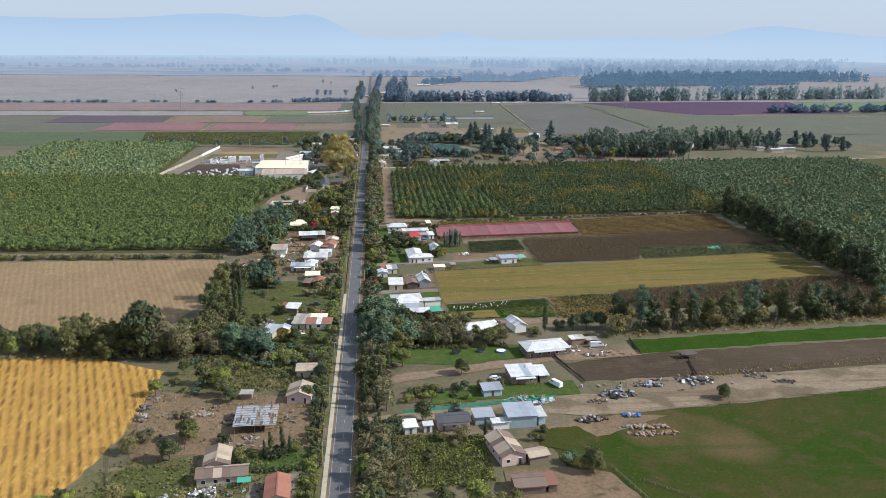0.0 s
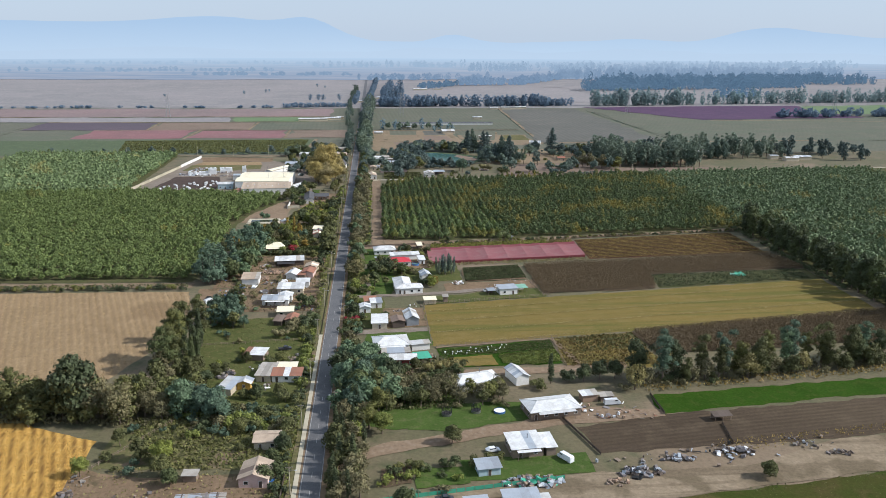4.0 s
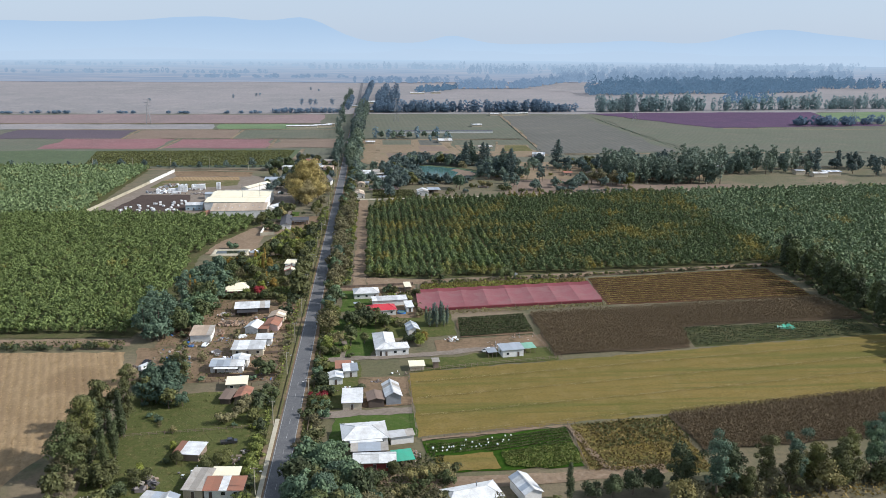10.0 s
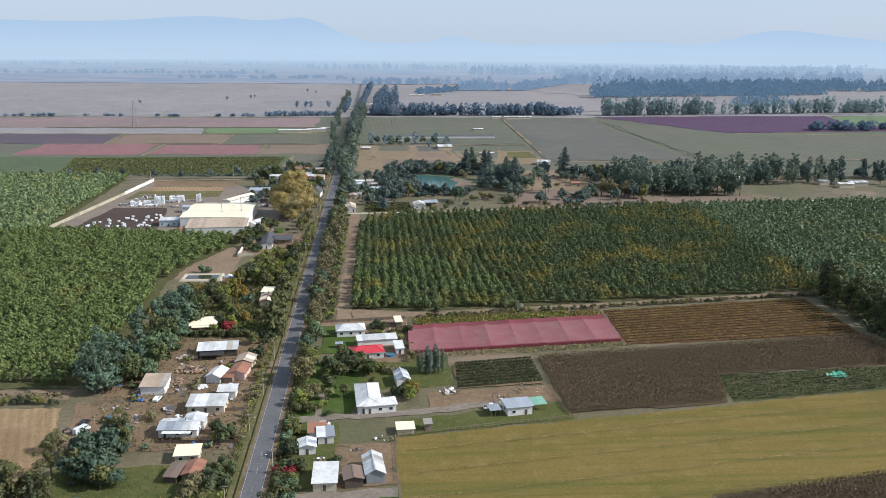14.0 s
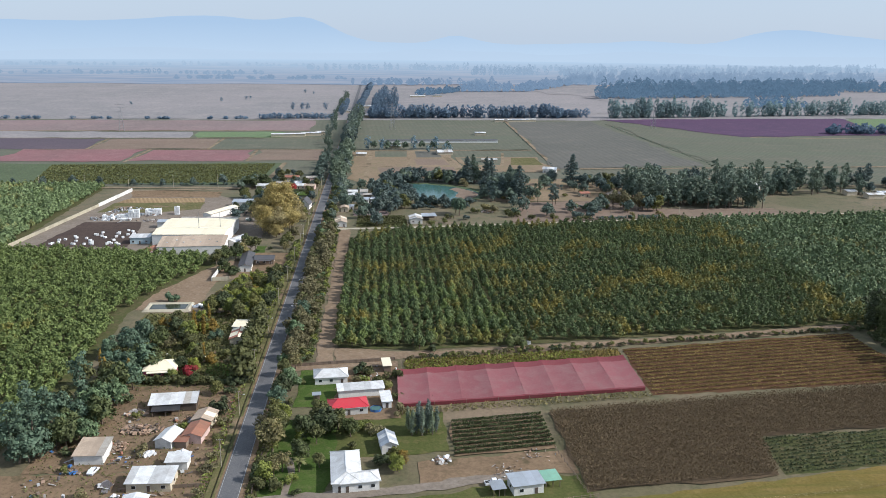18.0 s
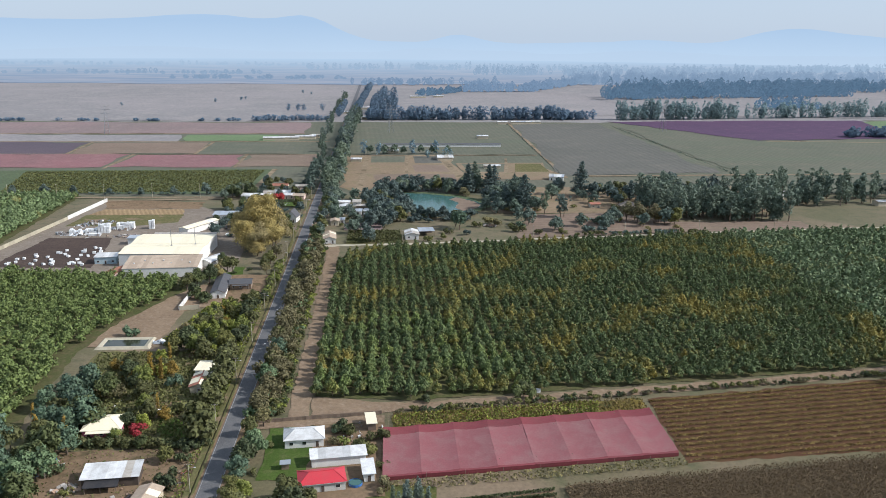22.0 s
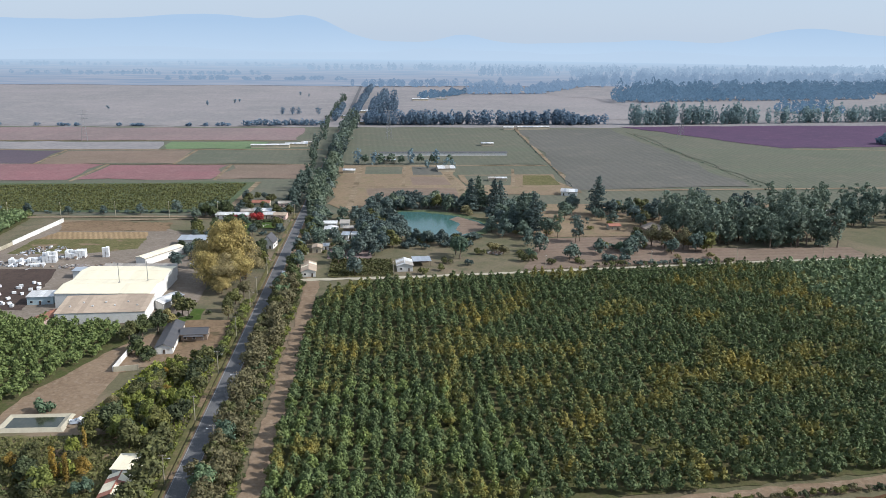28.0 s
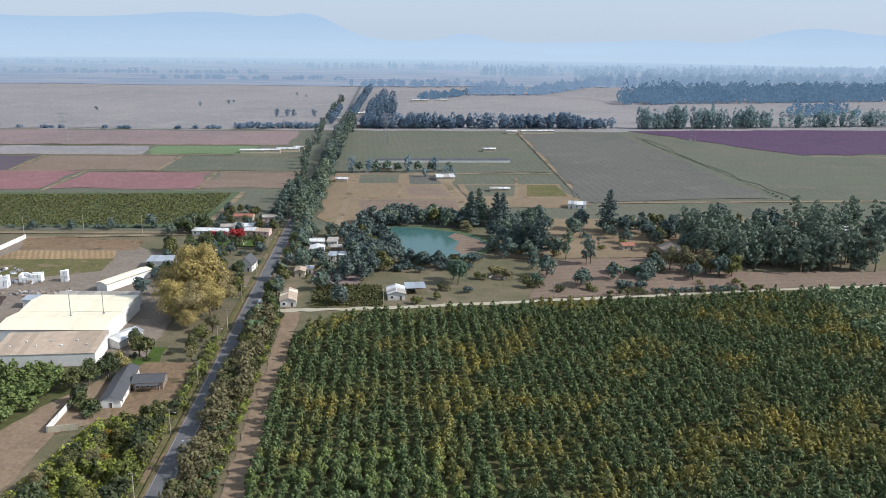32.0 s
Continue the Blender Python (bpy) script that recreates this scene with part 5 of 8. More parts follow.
    "olive": ("broad", "leaf_olive", 1550, 0.57, 3), "dark": ("broad", "leaf_dark", 1550, 0.57, 3), "blue": ("broad", "leaf_blue", 1550, 0.55, 3),
    "gold": ("poplar", "leaf_gold", 961, 0.42, 2), "goldbroad": ("broad", "leaf_gold", 1317, 0.44, 2), "brown": ("broad", "leaf_brown", 1085, 0.46, 3), "lime": ("broad", "leaf_lime", 1395, 0.55, 2), "red": ("bush", "leaf_red", 589, 0.34, 1),
    "tall": ("tall", "leaf_olive", 2015, 0.60, 3), "talldark": ("tall", "leaf_dark", 2015, 0.60, 3), "euc": ("euc", "leaf_olive", 2015, 0.56, 3), "eucblue": ("euc", "leaf_blue", 1860, 0.56, 3),
    "conifer": ("conifer", "leaf_dark", 2635, 0.60, 2), "poplar": ("poplar", "leaf_dark", 961, 0.44, 2), "bush": ("bush", "leaf_olive", 651, 0.36, 3), "bushdark": ("bush", "leaf_dark", 651, 0.36, 2), "bushblue": ("bush", "leaf_blue", 651, 0.36, 2),
    "bushbrown": ("bush", "leaf_brown", 589, 0.34, 2), "bushlime": ("bush", "leaf_lime", 651, 0.36, 2), "straw": ("broad", "leaf_straw", 9000, 0.21, 2), "willow": ("willow", "leaf_blue", 1705, 0.48, 1), "far": ("tall", "leaf_far", 250, 1.3, 3),
}
LABELS = {"olive": "leafy olive-green garden tree", "dark": "dense dark green garden tree", "blue": "rounded blue-green leafy tree", "gold": "slender tree in golden autumn leaf", "goldbroad": "broad tree in golden autumn leaf", "brown": "thin brownish half-bare garden tree",
          "lime": "light green leafy garden tree", "red": "bright red-leaved garden shrub", "tall": "tall olive-green tree of the windbreak", "talldark": "tall dark tree of the windbreak", "euc": "tall airy eucalyptus tree", "eucblue": "tall grey-green eucalyptus tree",
          "conifer": "tall dark layered conifer", "poplar": "narrow dark green columnar tree", "bush": "rounded olive-green garden shrub", "bushdark": "dense dark green garden shrub", "bushblue": "grey-blue rounded garden shrub", "bushbrown": "dry brownish garden shrub", "bushlime": "light green garden shrub",
          "straw": "huge spreading tree with straw-yellow leaves", "willow": "drooping grey-green willow tree", "far": "tall haze-tinted tree far across the plain"}
# far estate kinds, leaves greyed by painted haze; bluecol is naturally grey-blue
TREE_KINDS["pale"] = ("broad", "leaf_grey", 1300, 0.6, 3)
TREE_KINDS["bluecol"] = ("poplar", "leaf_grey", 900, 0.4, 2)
TREE_KINDS["hazetall"] = ("tall", "leaf_haze_dull", 1600, 0.7, 3)
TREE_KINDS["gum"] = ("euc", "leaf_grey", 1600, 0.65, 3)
TREE_KINDS["cedar"] = ("conifer", "leaf_haze_dull", 2400, 0.65, 2)
TREE_KINDS["dull"] = ("broad", "leaf_haze_dull", 1300, 0.6, 3)
TREE_KINDS["dullbush"] = ("bush", "leaf_haze_dull", 600, 0.4, 2)
LABELS.update({"bluecol": "narrow pale blue-grey conifer", "pale": "rounded estate tree with haze-greyed leaves", "hazetall": "tall estate tree with haze-dulled leaves", "gum": "tall gum tree with haze-greyed leaves", "cedar": "tall layered conifer with haze-dulled leaves", "dull": "broad estate tree with haze-dulled leaves", "dullbush": "rounded estate shrub with haze-dulled leaves"})
MESHES = {}
trees_made = 0


GROW = {"broad": 1.22, "bush": 1.25, "tall": 1.08, "euc": 1.0, "willow": 1.15, "conifer": 1.05, "poplar": 1.05}


def tree(kind, x, y, scale=1.0, stretch=1.0, group=""):
    """One tree: trunk and crown under an empty at its foot."""
    global trees_made
    trees_made += 1
    shape = TREE_KINDS[kind][0]
    scale *= GROW[shape]
    crown, trunk = template(kind, y < 350)
    rs = random.Random(trees_made)
    nm = "shrub" if shape == "bush" else "tree"
    ob = root(nm, x, y, 0, 0.0, LABELS[kind], nm, group)
    ob.matrix_world = pose(x, y, 0.05, rs.uniform(-3, 3), rs.uniform(-3, 3), rs.uniform(0, 360)) @ Matrix.Diagonal((scale, scale, scale * stretch, 1))
    part("trunk", trunk, ob)
    part("crown", crown, ob)
    return ob


def template(kind, fine=False):
    """Crown and trunk of a kind; the fine one, with more and smaller leaves, stands where the camera passes near."""
    shape, mat, count, size, variants = TREE_KINDS[kind]
    k = (kind, trees_made % variants, fine)
    if k not in MESHES:
        if fine:
            count, size = int(count * 2.3), size * 0.66
        MESHES[k] = tree_meshes(shape, mat, count, size, len(MESHES) * 7 + 3)
    return MESHES[k]


def planting(name, label, places, thin, category="trees"):
    """Many plants grown together: one object, its crowns joined by leaf colour, its stems in one mesh."""
    global trees_made
    rnd = np.random.RandomState(len(places))
    by, stems = {}, []
    mid_y = sum(p[2] for p in places) / len(places)
    thin = 0.66 if mid_y < 345 else 0.5 if mid_y < 530 else thin if mid_y < 745 else 0.42 if mid_y < 1000 else min(thin, 0.3) if mid_y < 1300 else thin
    for kind, x, y, s, stretch in places:
        trees_made += 1
        s *= GROW[TREE_KINDS[kind][0]]
        crown, trunk = template(kind)
        v, nor = (q.reshape(-1, 3, 3) for q in ARRAYS[crown.name])
        pick = rnd.rand(len(v)) < thin
        v, nor = v[pick], nor[pick]
        mid = v.mean(1, keepdims=True)
        v = mid + (v - mid) * (0.84 / math.sqrt(thin))
        a = rnd.uniform(0, 6.28)
        turn = np.array([(math.cos(a), -math.sin(a), 0), (math.sin(a), math.cos(a), 0), (0, 0, 1)])
        grow = np.array((s, s, s * stretch))
        by.setdefault(TREE_KINDS[kind][1], []).append(((v.reshape(-1, 3) @ turn.T) * grow + (x, y, 0.1), nor.reshape(-1, 3) @ turn.T))
        tv, tf = ARRAYS[trunk.name]
        keep = tf[:35]
        stems.append(((tv @ turn.T) * grow + (x, y, 0.1), keep))
    ob = root(name, places[0][1], places[0][2], 0, 0, label, category)
    ob["kind"] = "stuff"
    back = Matrix.Translation((-places[0][1], -places[0][2], 0))
    for mat, vs in by.items():
        v = np.maximum(np.concatenate([q[0] for q in vs]), (-1e9, -1e9, 0.12))
        part("foliage", mesh_of("foliage", v, np.arange(len(v)).reshape(-1, 3), mat, normals=np.concatenate([q[1] for q in vs])), ob, back)
    if 0.31 < thin < 0.9:
        tv, tf = joined(stems)
        part("stems", mesh_of("stems", tv, tf, "bark"), ob, back)
    return ob


def row(kinds, a, b, step, scale=(0.8, 1.2), wide=2.0, seed=0, stretch=1.0, group="", skip=0.0, single=False, thin=0.34):
    rs = random.Random(seed)
    out = []
    n = max(1, int(math.hypot(b[0] - a[0], b[1] - a[1]) / step))
    for i in range(n + 1):
        if rs.random() < skip:
            continue
        f = (i + rs.uniform(-0.3, 0.3)) / n
        out.append((rs.choice(kinds), a[0] + (b[0] - a[0]) * f + rs.uniform(-wide, wide), a[1] + (b[1] - a[1]) * f + rs.uniform(-wide, wide), rs.uniform(*scale), stretch))
    finish(out, single, thin, group)


def finish(out, single, thin, group):
    if single:
        for p in out:
            tree(*p, group=group)
    elif out:
        low = all(TREE_KINDS[p[0]][0] == "bush" for p in out)
        planting("hedge" if low else "tree_belt", (group or ("mixed green garden shrubs grown together" if low else "mixed trees grown closely together")), out, thin, "hedge" if low else "trees")


def clump(kinds, x0, y0, x1, y1, n, scale=(0.8, 1.2), seed=0, stretch=1.0, group="", single=False, thin=0.34):
    rs = random.Random(seed)
    finish([(rs.choice(kinds), rs.uniform(x0, x1), rs.uniform(y0, y1), rs.uniform(*scale), stretch) for _ in range(n)], single, thin, group)


POND = [(56, 897), (67, 905), (80, 904), (104, 890), (118, 872), (122, 858), (112, 842), (102, 833), (85, 830), (74, 839), (66, 852), (60, 872)]


def within(x, y, pts):
    ok = False
    for (x0, y0), (x1, y1) in zip(pts, pts[1:] + pts[:1]):
        if (y0 > y) != (y1 > y) and x < (x1 - x0) * (y - y0) / (y1 - y0) + x0:
            ok = not ok
    return ok


def garden(pts, n, kinds, scale, seed, gap=2.6, clear=1.6, single=False, group="", thin=0.34, stretch=1.0):
    """Trees and shrubs scattered over a plot, clear of the buildings, the pond and one another."""
    rs = random.Random(seed)
    xs, ys = [p[0] for p in pts], [p[1] for p in pts]
    out, tries = [], 0
    while len(out) < n and tries < n * 40:
        tries += 1
        x, y = rs.uniform(min(xs), max(xs)), rs.uniform(min(ys), max(ys))
        if not within(x, y, pts) or within(x, y, POND):
            continue
        bad = False
        for fx, fy, w, d, rot in FOOT:
            if abs(x - fx) < 30 and abs(y - fy) < 30:
                if abs(x - fx) < w / 2 + 0.5 and 0 < fy - y < d / 2 + 7:
                    bad = True
                    break
                q = Matrix.Rotation(-radians(rot), 2) @ Vector((x - fx, y - fy))
                if abs(q.x) < w / 2 + clear and abs(q.y) < d / 2 + clear:
                    bad = True
                    break
        if bad or any((x - o[1]) ** 2 + (y - o[2]) ** 2 < gap * gap for o in out):
            continue
        out.append((rs.choice(kinds), x, y, rs.uniform(*scale), stretch))
    finish(out, single, thin, group)


def box_of(x0, y0, x1, y1):
    return [(x0, y0), (x1, y0), (x1, y1), (x0, y1)]


MIX = ["olive", "dark", "lime", "blue", "bush", "bushdark", "brown"]
LOW = ["bush", "bushdark", "bushbrown", "bushlime", "bushblue"]
garden([(-62, 502), (-9, 502), (-9, 532), (-23, 536), (-23, 574), (-34, 572), (-42, 558), (-62, 552)], 40, MIX + ["gold"], (0.36, 0.66), 201, group="mixed garden trees round the pink house")
garden(box_of(-58, 402, -9, 500), 22, LOW, (0.5, 1.0), 202, group="scattered shrubs in the bare yards")
garden(box_of(-46, 340, -9, 398), 12, LOW, (0.45, 0.85), 203, group="scattered shrubs between the small houses")
garden(box_of(-40, 284, -9, 303), 40, LOW, (0.7, 1.3), 204, group="thick trees behind the cottages")
garden(box_of(-66, 264, -44, 300), 14, LOW + ["olive"], (0.5, 0.9), 205, group="shrubs beside the farmyard")
garden(box_of(-80, 150, -10, 204), 26, MIX, (0.5, 0.9), 206, group="trees and shrubs round the farmhouse")
garden(box_of(5.5, 176, 18, 232), 34, ["olive", "dark", "brown", "bush", "brown", "poplar"], (0.5, 0.85), 207, group="thick roadside trees and shrubs")
garden(box_of(20, 184, 44, 228), 6, ["bush", "bushbrown"], (0.6, 1.1), 208, group="rank shrubs in the old garden")
garden(box_of(5.5, 246, 15, 300), 26, ["brown", "poplar", "olive", "brown", "poplar"], (0.6, 0.85), 209, gap=2.2, group="thick roadside trees and shrubs")
garden(box_of(17, 246, 45, 262), 10, LOW, (0.6, 0.9), 210, group="shrubs behind the mesh fence")
garden(box_of(16, 300, 62, 314), 34, ["olive", "brown", "dark", "bushbrown", "brown"], (0.5, 0.8), 211, gap=2.2, group="dense garden trees below the white house")
garden(box_of(5.5, 300, 24, 340), 24, ["blue", "dark", "blue", "olive"], (0.8, 1.15), 212, group="dense blue-green trees by the road")
garden(box_of(14, 322, 50, 338), 12, LOW, (0.7, 1.2), 213, group="shrubs along the garden track")
garden(box_of(5.5, 340, 12, 420), 28, LOW, (0.6, 1.1), 214, gap=1.8, group="shrubs behind the roadside fence")
garden(box_of(5.5, 424, 28, 514), 20, MIX, (0.45, 0.75), 215, group="mixed garden trees by the road")
garden(box_of(28, 440, 48, 514), 14, LOW, (0.6, 1.1), 216, group="shrubs in the back yards")
garden([(-34, 580), (-9, 572), (-9, 642), (-20, 636), (-34, 612)], 56, ["olive", "lime", "dark", "lime", "olive"], (0.4, 0.6), 217, gap=2.4, group="leafy copse beside the road")
garden(box_of(-46, 684, -9, 702), 8, MIX, (0.5, 0.9), 218, group="trees round the long house")
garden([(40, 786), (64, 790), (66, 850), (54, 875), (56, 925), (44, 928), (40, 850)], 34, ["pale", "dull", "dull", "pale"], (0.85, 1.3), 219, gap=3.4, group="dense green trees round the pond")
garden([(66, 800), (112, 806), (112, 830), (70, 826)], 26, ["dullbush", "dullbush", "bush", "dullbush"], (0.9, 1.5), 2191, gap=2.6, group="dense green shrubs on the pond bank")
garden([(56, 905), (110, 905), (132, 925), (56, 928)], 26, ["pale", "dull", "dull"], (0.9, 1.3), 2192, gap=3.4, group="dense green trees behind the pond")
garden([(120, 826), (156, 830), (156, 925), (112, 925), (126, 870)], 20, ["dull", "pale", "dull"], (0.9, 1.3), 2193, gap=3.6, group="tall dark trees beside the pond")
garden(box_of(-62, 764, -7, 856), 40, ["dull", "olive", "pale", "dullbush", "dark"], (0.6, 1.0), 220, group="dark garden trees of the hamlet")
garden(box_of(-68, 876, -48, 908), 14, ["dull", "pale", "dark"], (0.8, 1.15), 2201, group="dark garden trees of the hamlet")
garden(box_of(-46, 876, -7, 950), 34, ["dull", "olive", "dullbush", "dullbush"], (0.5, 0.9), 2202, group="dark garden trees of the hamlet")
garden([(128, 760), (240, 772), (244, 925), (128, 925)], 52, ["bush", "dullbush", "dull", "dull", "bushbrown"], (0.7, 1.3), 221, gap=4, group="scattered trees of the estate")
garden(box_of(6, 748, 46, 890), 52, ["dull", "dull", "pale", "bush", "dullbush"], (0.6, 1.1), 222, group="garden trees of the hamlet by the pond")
garden(box_of(4.5, 520, 13, 738), 150, ["bushbrown", "brown", "bushblue", "bushbrown", "brown", "bush"], (0.6, 1.1), 223, gap=1.9, group="dense shrubs between the road and the dirt lane")
garden(box_of(-108, 296, -48, 316), 28, ["tall", "brown", "dark", "olive"], (0.7, 1.05), 224, gap=3.5, group="dense windbreak trees between the stubble fields")
garden(box_of(-240, 300, -104, 318), 44, ["tall", "olive", "dark", "lime"], (0.7, 1.0), 225, gap=3.5, group="dense windbreak trees between the stubble fields")
garden([(108, 310), (262, 331), (262, 343), (108, 323)], 30, ["bushdark", "brown", "bush", "brown"], (0.8, 1.1), 226, gap=3, group="dense dark belt beside the green strip")

clump(["blue", "bushblue", "blue"], -52, 384, -41, 411, 17, (0.75, 1.05), 301, group="dense blue-green bushes at the field edge")
tree("blue", -43, 301, 1.35), tree("blue", -37, 299, 1.2), tree("blue", -32, 297, 1.15), tree("dark", -77, 301, 1.95, 1.2), tree("brown", -62, 296, 1.3, 1.2), tree("brown", -69, 300, 1.35, 1.2)
clump(["blue", "dark", "blue"], -57, 452, -46, 500, 16, (0.8, 1.15), 302, group="dense blue-green trees behind the bare yard")
clump(["blue", "dark"], -52, 495, -40, 518, 8, (0.9, 1.25), 303, group="blue-green trees beside the pink house")
# windbreak between the two stubble fields and down to the road
W = "windbreak between the stubble fields"
row(["tall", "olive", "dark"], (-230, 306), (-104, 312), 7, (0.75, 1.05), 3, 1, group=W, single=True)
row(["tall", "brown", "olive"], (-104, 310), (-40, 300), 6, (0.8, 1.1), 3, 2, group=W, single=True)
tree("tall", -82, 309, 1.15), tree("lime", -76, 306, 1.3), tree("bushdark", -29, 298, 1.3), tree("blue", -42, 303, 1.1)
row(["brown", "olive", "tall"], (-66, 297), (-46, 312), 4.5, (0.9, 1.3), 3, 3)
row(["bush", "bushdark"], (-30, 297), (-8, 295), 3, (0.7, 1.2), 3, 4)
# eucalyptus stand beside the brown field
EU = "eucalyptus stand beside the brown field"
clump(["poplar", "euc", "poplar", "talldark"], -61, 338, -48, 370, 17, (0.8, 1.2), 5, group=EU, single=True)
clump(["brown", "olive"], -64, 325, -46, 340, 6, (0.7, 1.0), 6)
clump(["bushblue", "blue", "olive"], -50, 372, -36, 402, 10, (0.55, 0.95), 7)
tree("euc", -57, 391, 0.7), tree("euc", -41, 404, 0.75), tree("brown", -60, 405, 0.8)
# edge of the left orchard, grey-green thicket behind the sheds
TH = "grey-green thicket beside the orchard"
clump(["blue", "eucblue", "olive"], -70, 446, -52, 486, 15, (0.7, 1.1), 8, group=TH)
clump(["blue", "bushblue", "olive"], -62, 486, -46, 515, 9, (0.7, 1.0), 9, group=TH)
tree("blue", -50, 526, 1.0), tree("blue", -56, 533, 1.1), tree("blue", -52, 541, 1.15), tree("dark", -45, 536, 1.0), tree("bushblue", -58, 519, 1.3), tree("blue", -62, 528, 0.9)
row(["bush", "bushdark"], (-330, 443), (-74, 440), 3.2, (0.6, 1.0), 1.0, 10, group="hedge along the orchard lane")
# gardens left of the road
for kd, x, y, s in (("goldbroad", -50, 561, 0.5), ("gold", -35, 553, 0.8), ("goldbroad", -28, 556, 0.6), ("gold", -31, 551, 0.7), ("goldbroad", -40, 549, 0.5), ("goldbroad", -33, 555, 0.5), ("lime", -36, 546, 0.9), ("dark", -42, 552, 0.8), ("olive", -44, 560, 0.8), ("bush", -47, 570, 0.9),
                    ("lime", -30, 526, 0.7), ("olive", -27, 520, 0.75), ("goldbroad", -22, 519, 0.55), ("red", -28.5, 509, 1.3), ("bush", -19, 524, 1.6), ("olive", -33, 536, 0.8), ("lime", -27, 513, 0.6), ("bushlime", -34, 507, 1.2), ("dark", -32, 515, 0.6),
                    ("dark", -24, 500, 0.5), ("olive", -20, 571, 0.9), ("lime", -24, 576, 0.9), ("dark", -28, 581, 1.0), ("olive", -33, 577, 0.9), ("olive", -14, 582, 0.9), ("lime", -19, 588, 0.8), ("straw", -32, 594, 0.7), ("brown", -22, 606, 0.7),
                    ("bushdark", -9, 568, 1.0), ("bushdark", -12, 478, 1.5), ("olive", -15, 492, 0.6), ("bushdark", -9, 499, 1.2), ("bushblue", -54, 597, 1.5), ("dark", -16, 415, 0.5), ("bushdark", -12, 411, 1.7), ("bushdark", -10, 384, 1.8), ("bushbrown", -16, 379, 1.6),
                    ("bush", -13, 372, 1.5), ("bushbrown", -20, 372, 1.3), ("bushdark", -8, 392, 1.5), ("olive", -30, 345, 0.5), ("bush", -20, 343, 1.2), ("bush", -16, 344, 1.3), ("dark", -22, 312, 0.6), ("olive", -15, 315, 0.5), ("bush", -12, 309, 1.3), ("bush", -26, 313, 1.1),
                    ("olive", -41, 262, 0.75), ("lime", -43, 270, 0.8), ("dark", -38, 257, 0.6), ("lime", -64, 264, 0.65), ("olive", -46, 231, 0.85), ("dark", -49, 219, 0.8), ("brown", -62, 224, 0.7), ("bushbrown", -60, 230, 1.5), ("bushdark", -35, 229, 0.9), ("bush", -20, 291, 1.2),
                    ("bushdark", -12, 258, 1.6), ("bush", -22, 276, 0.8), ("bushbrown", -50, 246, 1.0), ("olive", -24, 287, 0.6), ("bush", -9, 286, 1.7), ("dark", -9, 274, 0.7), ("bushdark", -12, 268, 1.3), ("brown", -52, 318, 0.8), ("bush", -38, 335, 1.3), ("bushdark", -42, 328, 1.3)):
    tree(kd, x, y, s)
for x, y, s in ((-17, 222, 0.62), (-20.5, 221, 0.55), (-15, 221, 0.45), (-22, 219, 0.42)):
    tree("poplar", x, y, s)
clump(["bushdark", "bush"], -33, 214, -10, 224, 9, (0.7, 1.2), 11)
clump(["bush", "olive", "bushlime"], -80, 150, -36, 200, 18, (0.6, 1.1), 12)
row(["bushlime", "bush"], (-8, 215), (-8, 150), 3.0, (0.7, 0.9), 0.5, 13, group="garden hedge by the footway")
row(["bush", "bushdark"], (-8.5, 300), (-8.5, 226), 3.2, (0.7, 1.1), 0.8, 14, group="garden hedge by the footway")
row(["bushlime", "bush", "olive"], (-9, 560), (-8, 504), 2.6, (0.9, 1.25), 1.0, 15, group="tall hedge by the road")
row(["bushdark", "bush"], (-42, 503), (-8, 501), 2.6, (0.9, 1.1), 0.6, 16, group="clipped hedge between gardens")
row(["bush", "bushbrown"], (-8, 470), (-7.5, 396), 4.5, (0.6, 1.0), 0.8, 17, skip=0.3)
row(["bush", "bushdark", "bushlime"], (-8, 368), (-7.5, 302), 4, (0.7, 1.1), 0.8, 18)
# copse along the road up to the packing plant
row(["olive", "lime", "bush", "dark"], (-10, 570), (-9, 640), 5, (0.55, 0.85), 2.5, 19)
clump(["olive", "dark", "lime"], -30, 598, -12, 632, 16, (0.4, 0.6), 20)
tree("goldbroad", -18, 606, 0.5), tree("goldbroad", -22, 622, 0.45)
row(["bushlime", "bush"], (-6.8, 640), (-6.5, 705), 2.5, (0.7, 1.0), 0.6, 21, group="hedge in front of the long house")
tree("dark", -42, 664, 1.0), tree("dark", -37, 670, 1.05), tree("brown", -34, 674, 0.95), tree("dark", -40, 650, 0.7), tree("bushdark", -37, 645, 1.8), tree("olive", -46, 660, 0.9), tree("bushdark", -33, 640, 1.3)
tree("straw", -21, 744, 2.75, 1.28), tree("straw", -14, 732, 1.9, 1.0), tree("straw", -27, 731, 2.1, 1.0), tree("straw", -14, 746, 2.0, 1.15), tree("straw", -29, 742, 2.2, 1.1), tree("straw", -20, 729, 2.0, 0.9), tree("straw", -21, 722, 1.2, 0.8), tree("dark", -36, 700, 0.8), tree("olive", -12, 706, 0.8), tree("olive", -32, 690, 0.9), tree("olive", -14, 696, 0.7), tree("brown", -10, 716, 0.9)
row(["talldark", "dark"], (-38, 768), (-36, 840), 8, (0.6, 0.9), 2, 22)
for kd, x, y, s in (("dark", -60, 850, 0.9), ("dark", -48, 846, 1.0), ("olive", -40, 852, 1.1), ("blue", -33, 858, 1.0), ("red", -26, 876, 2.2), ("red", -39, 874, 1.8), ("dark", -14, 800, 0.8), ("dark", -22, 790, 0.9), ("dark", -10, 775, 0.9), ("olive", -8, 765, 1.0), ("dark", -28, 830, 0.7)):
    tree(kd, x, y, s)
# right of the road, from the near end onward
R = "leafy trees standing along the road"
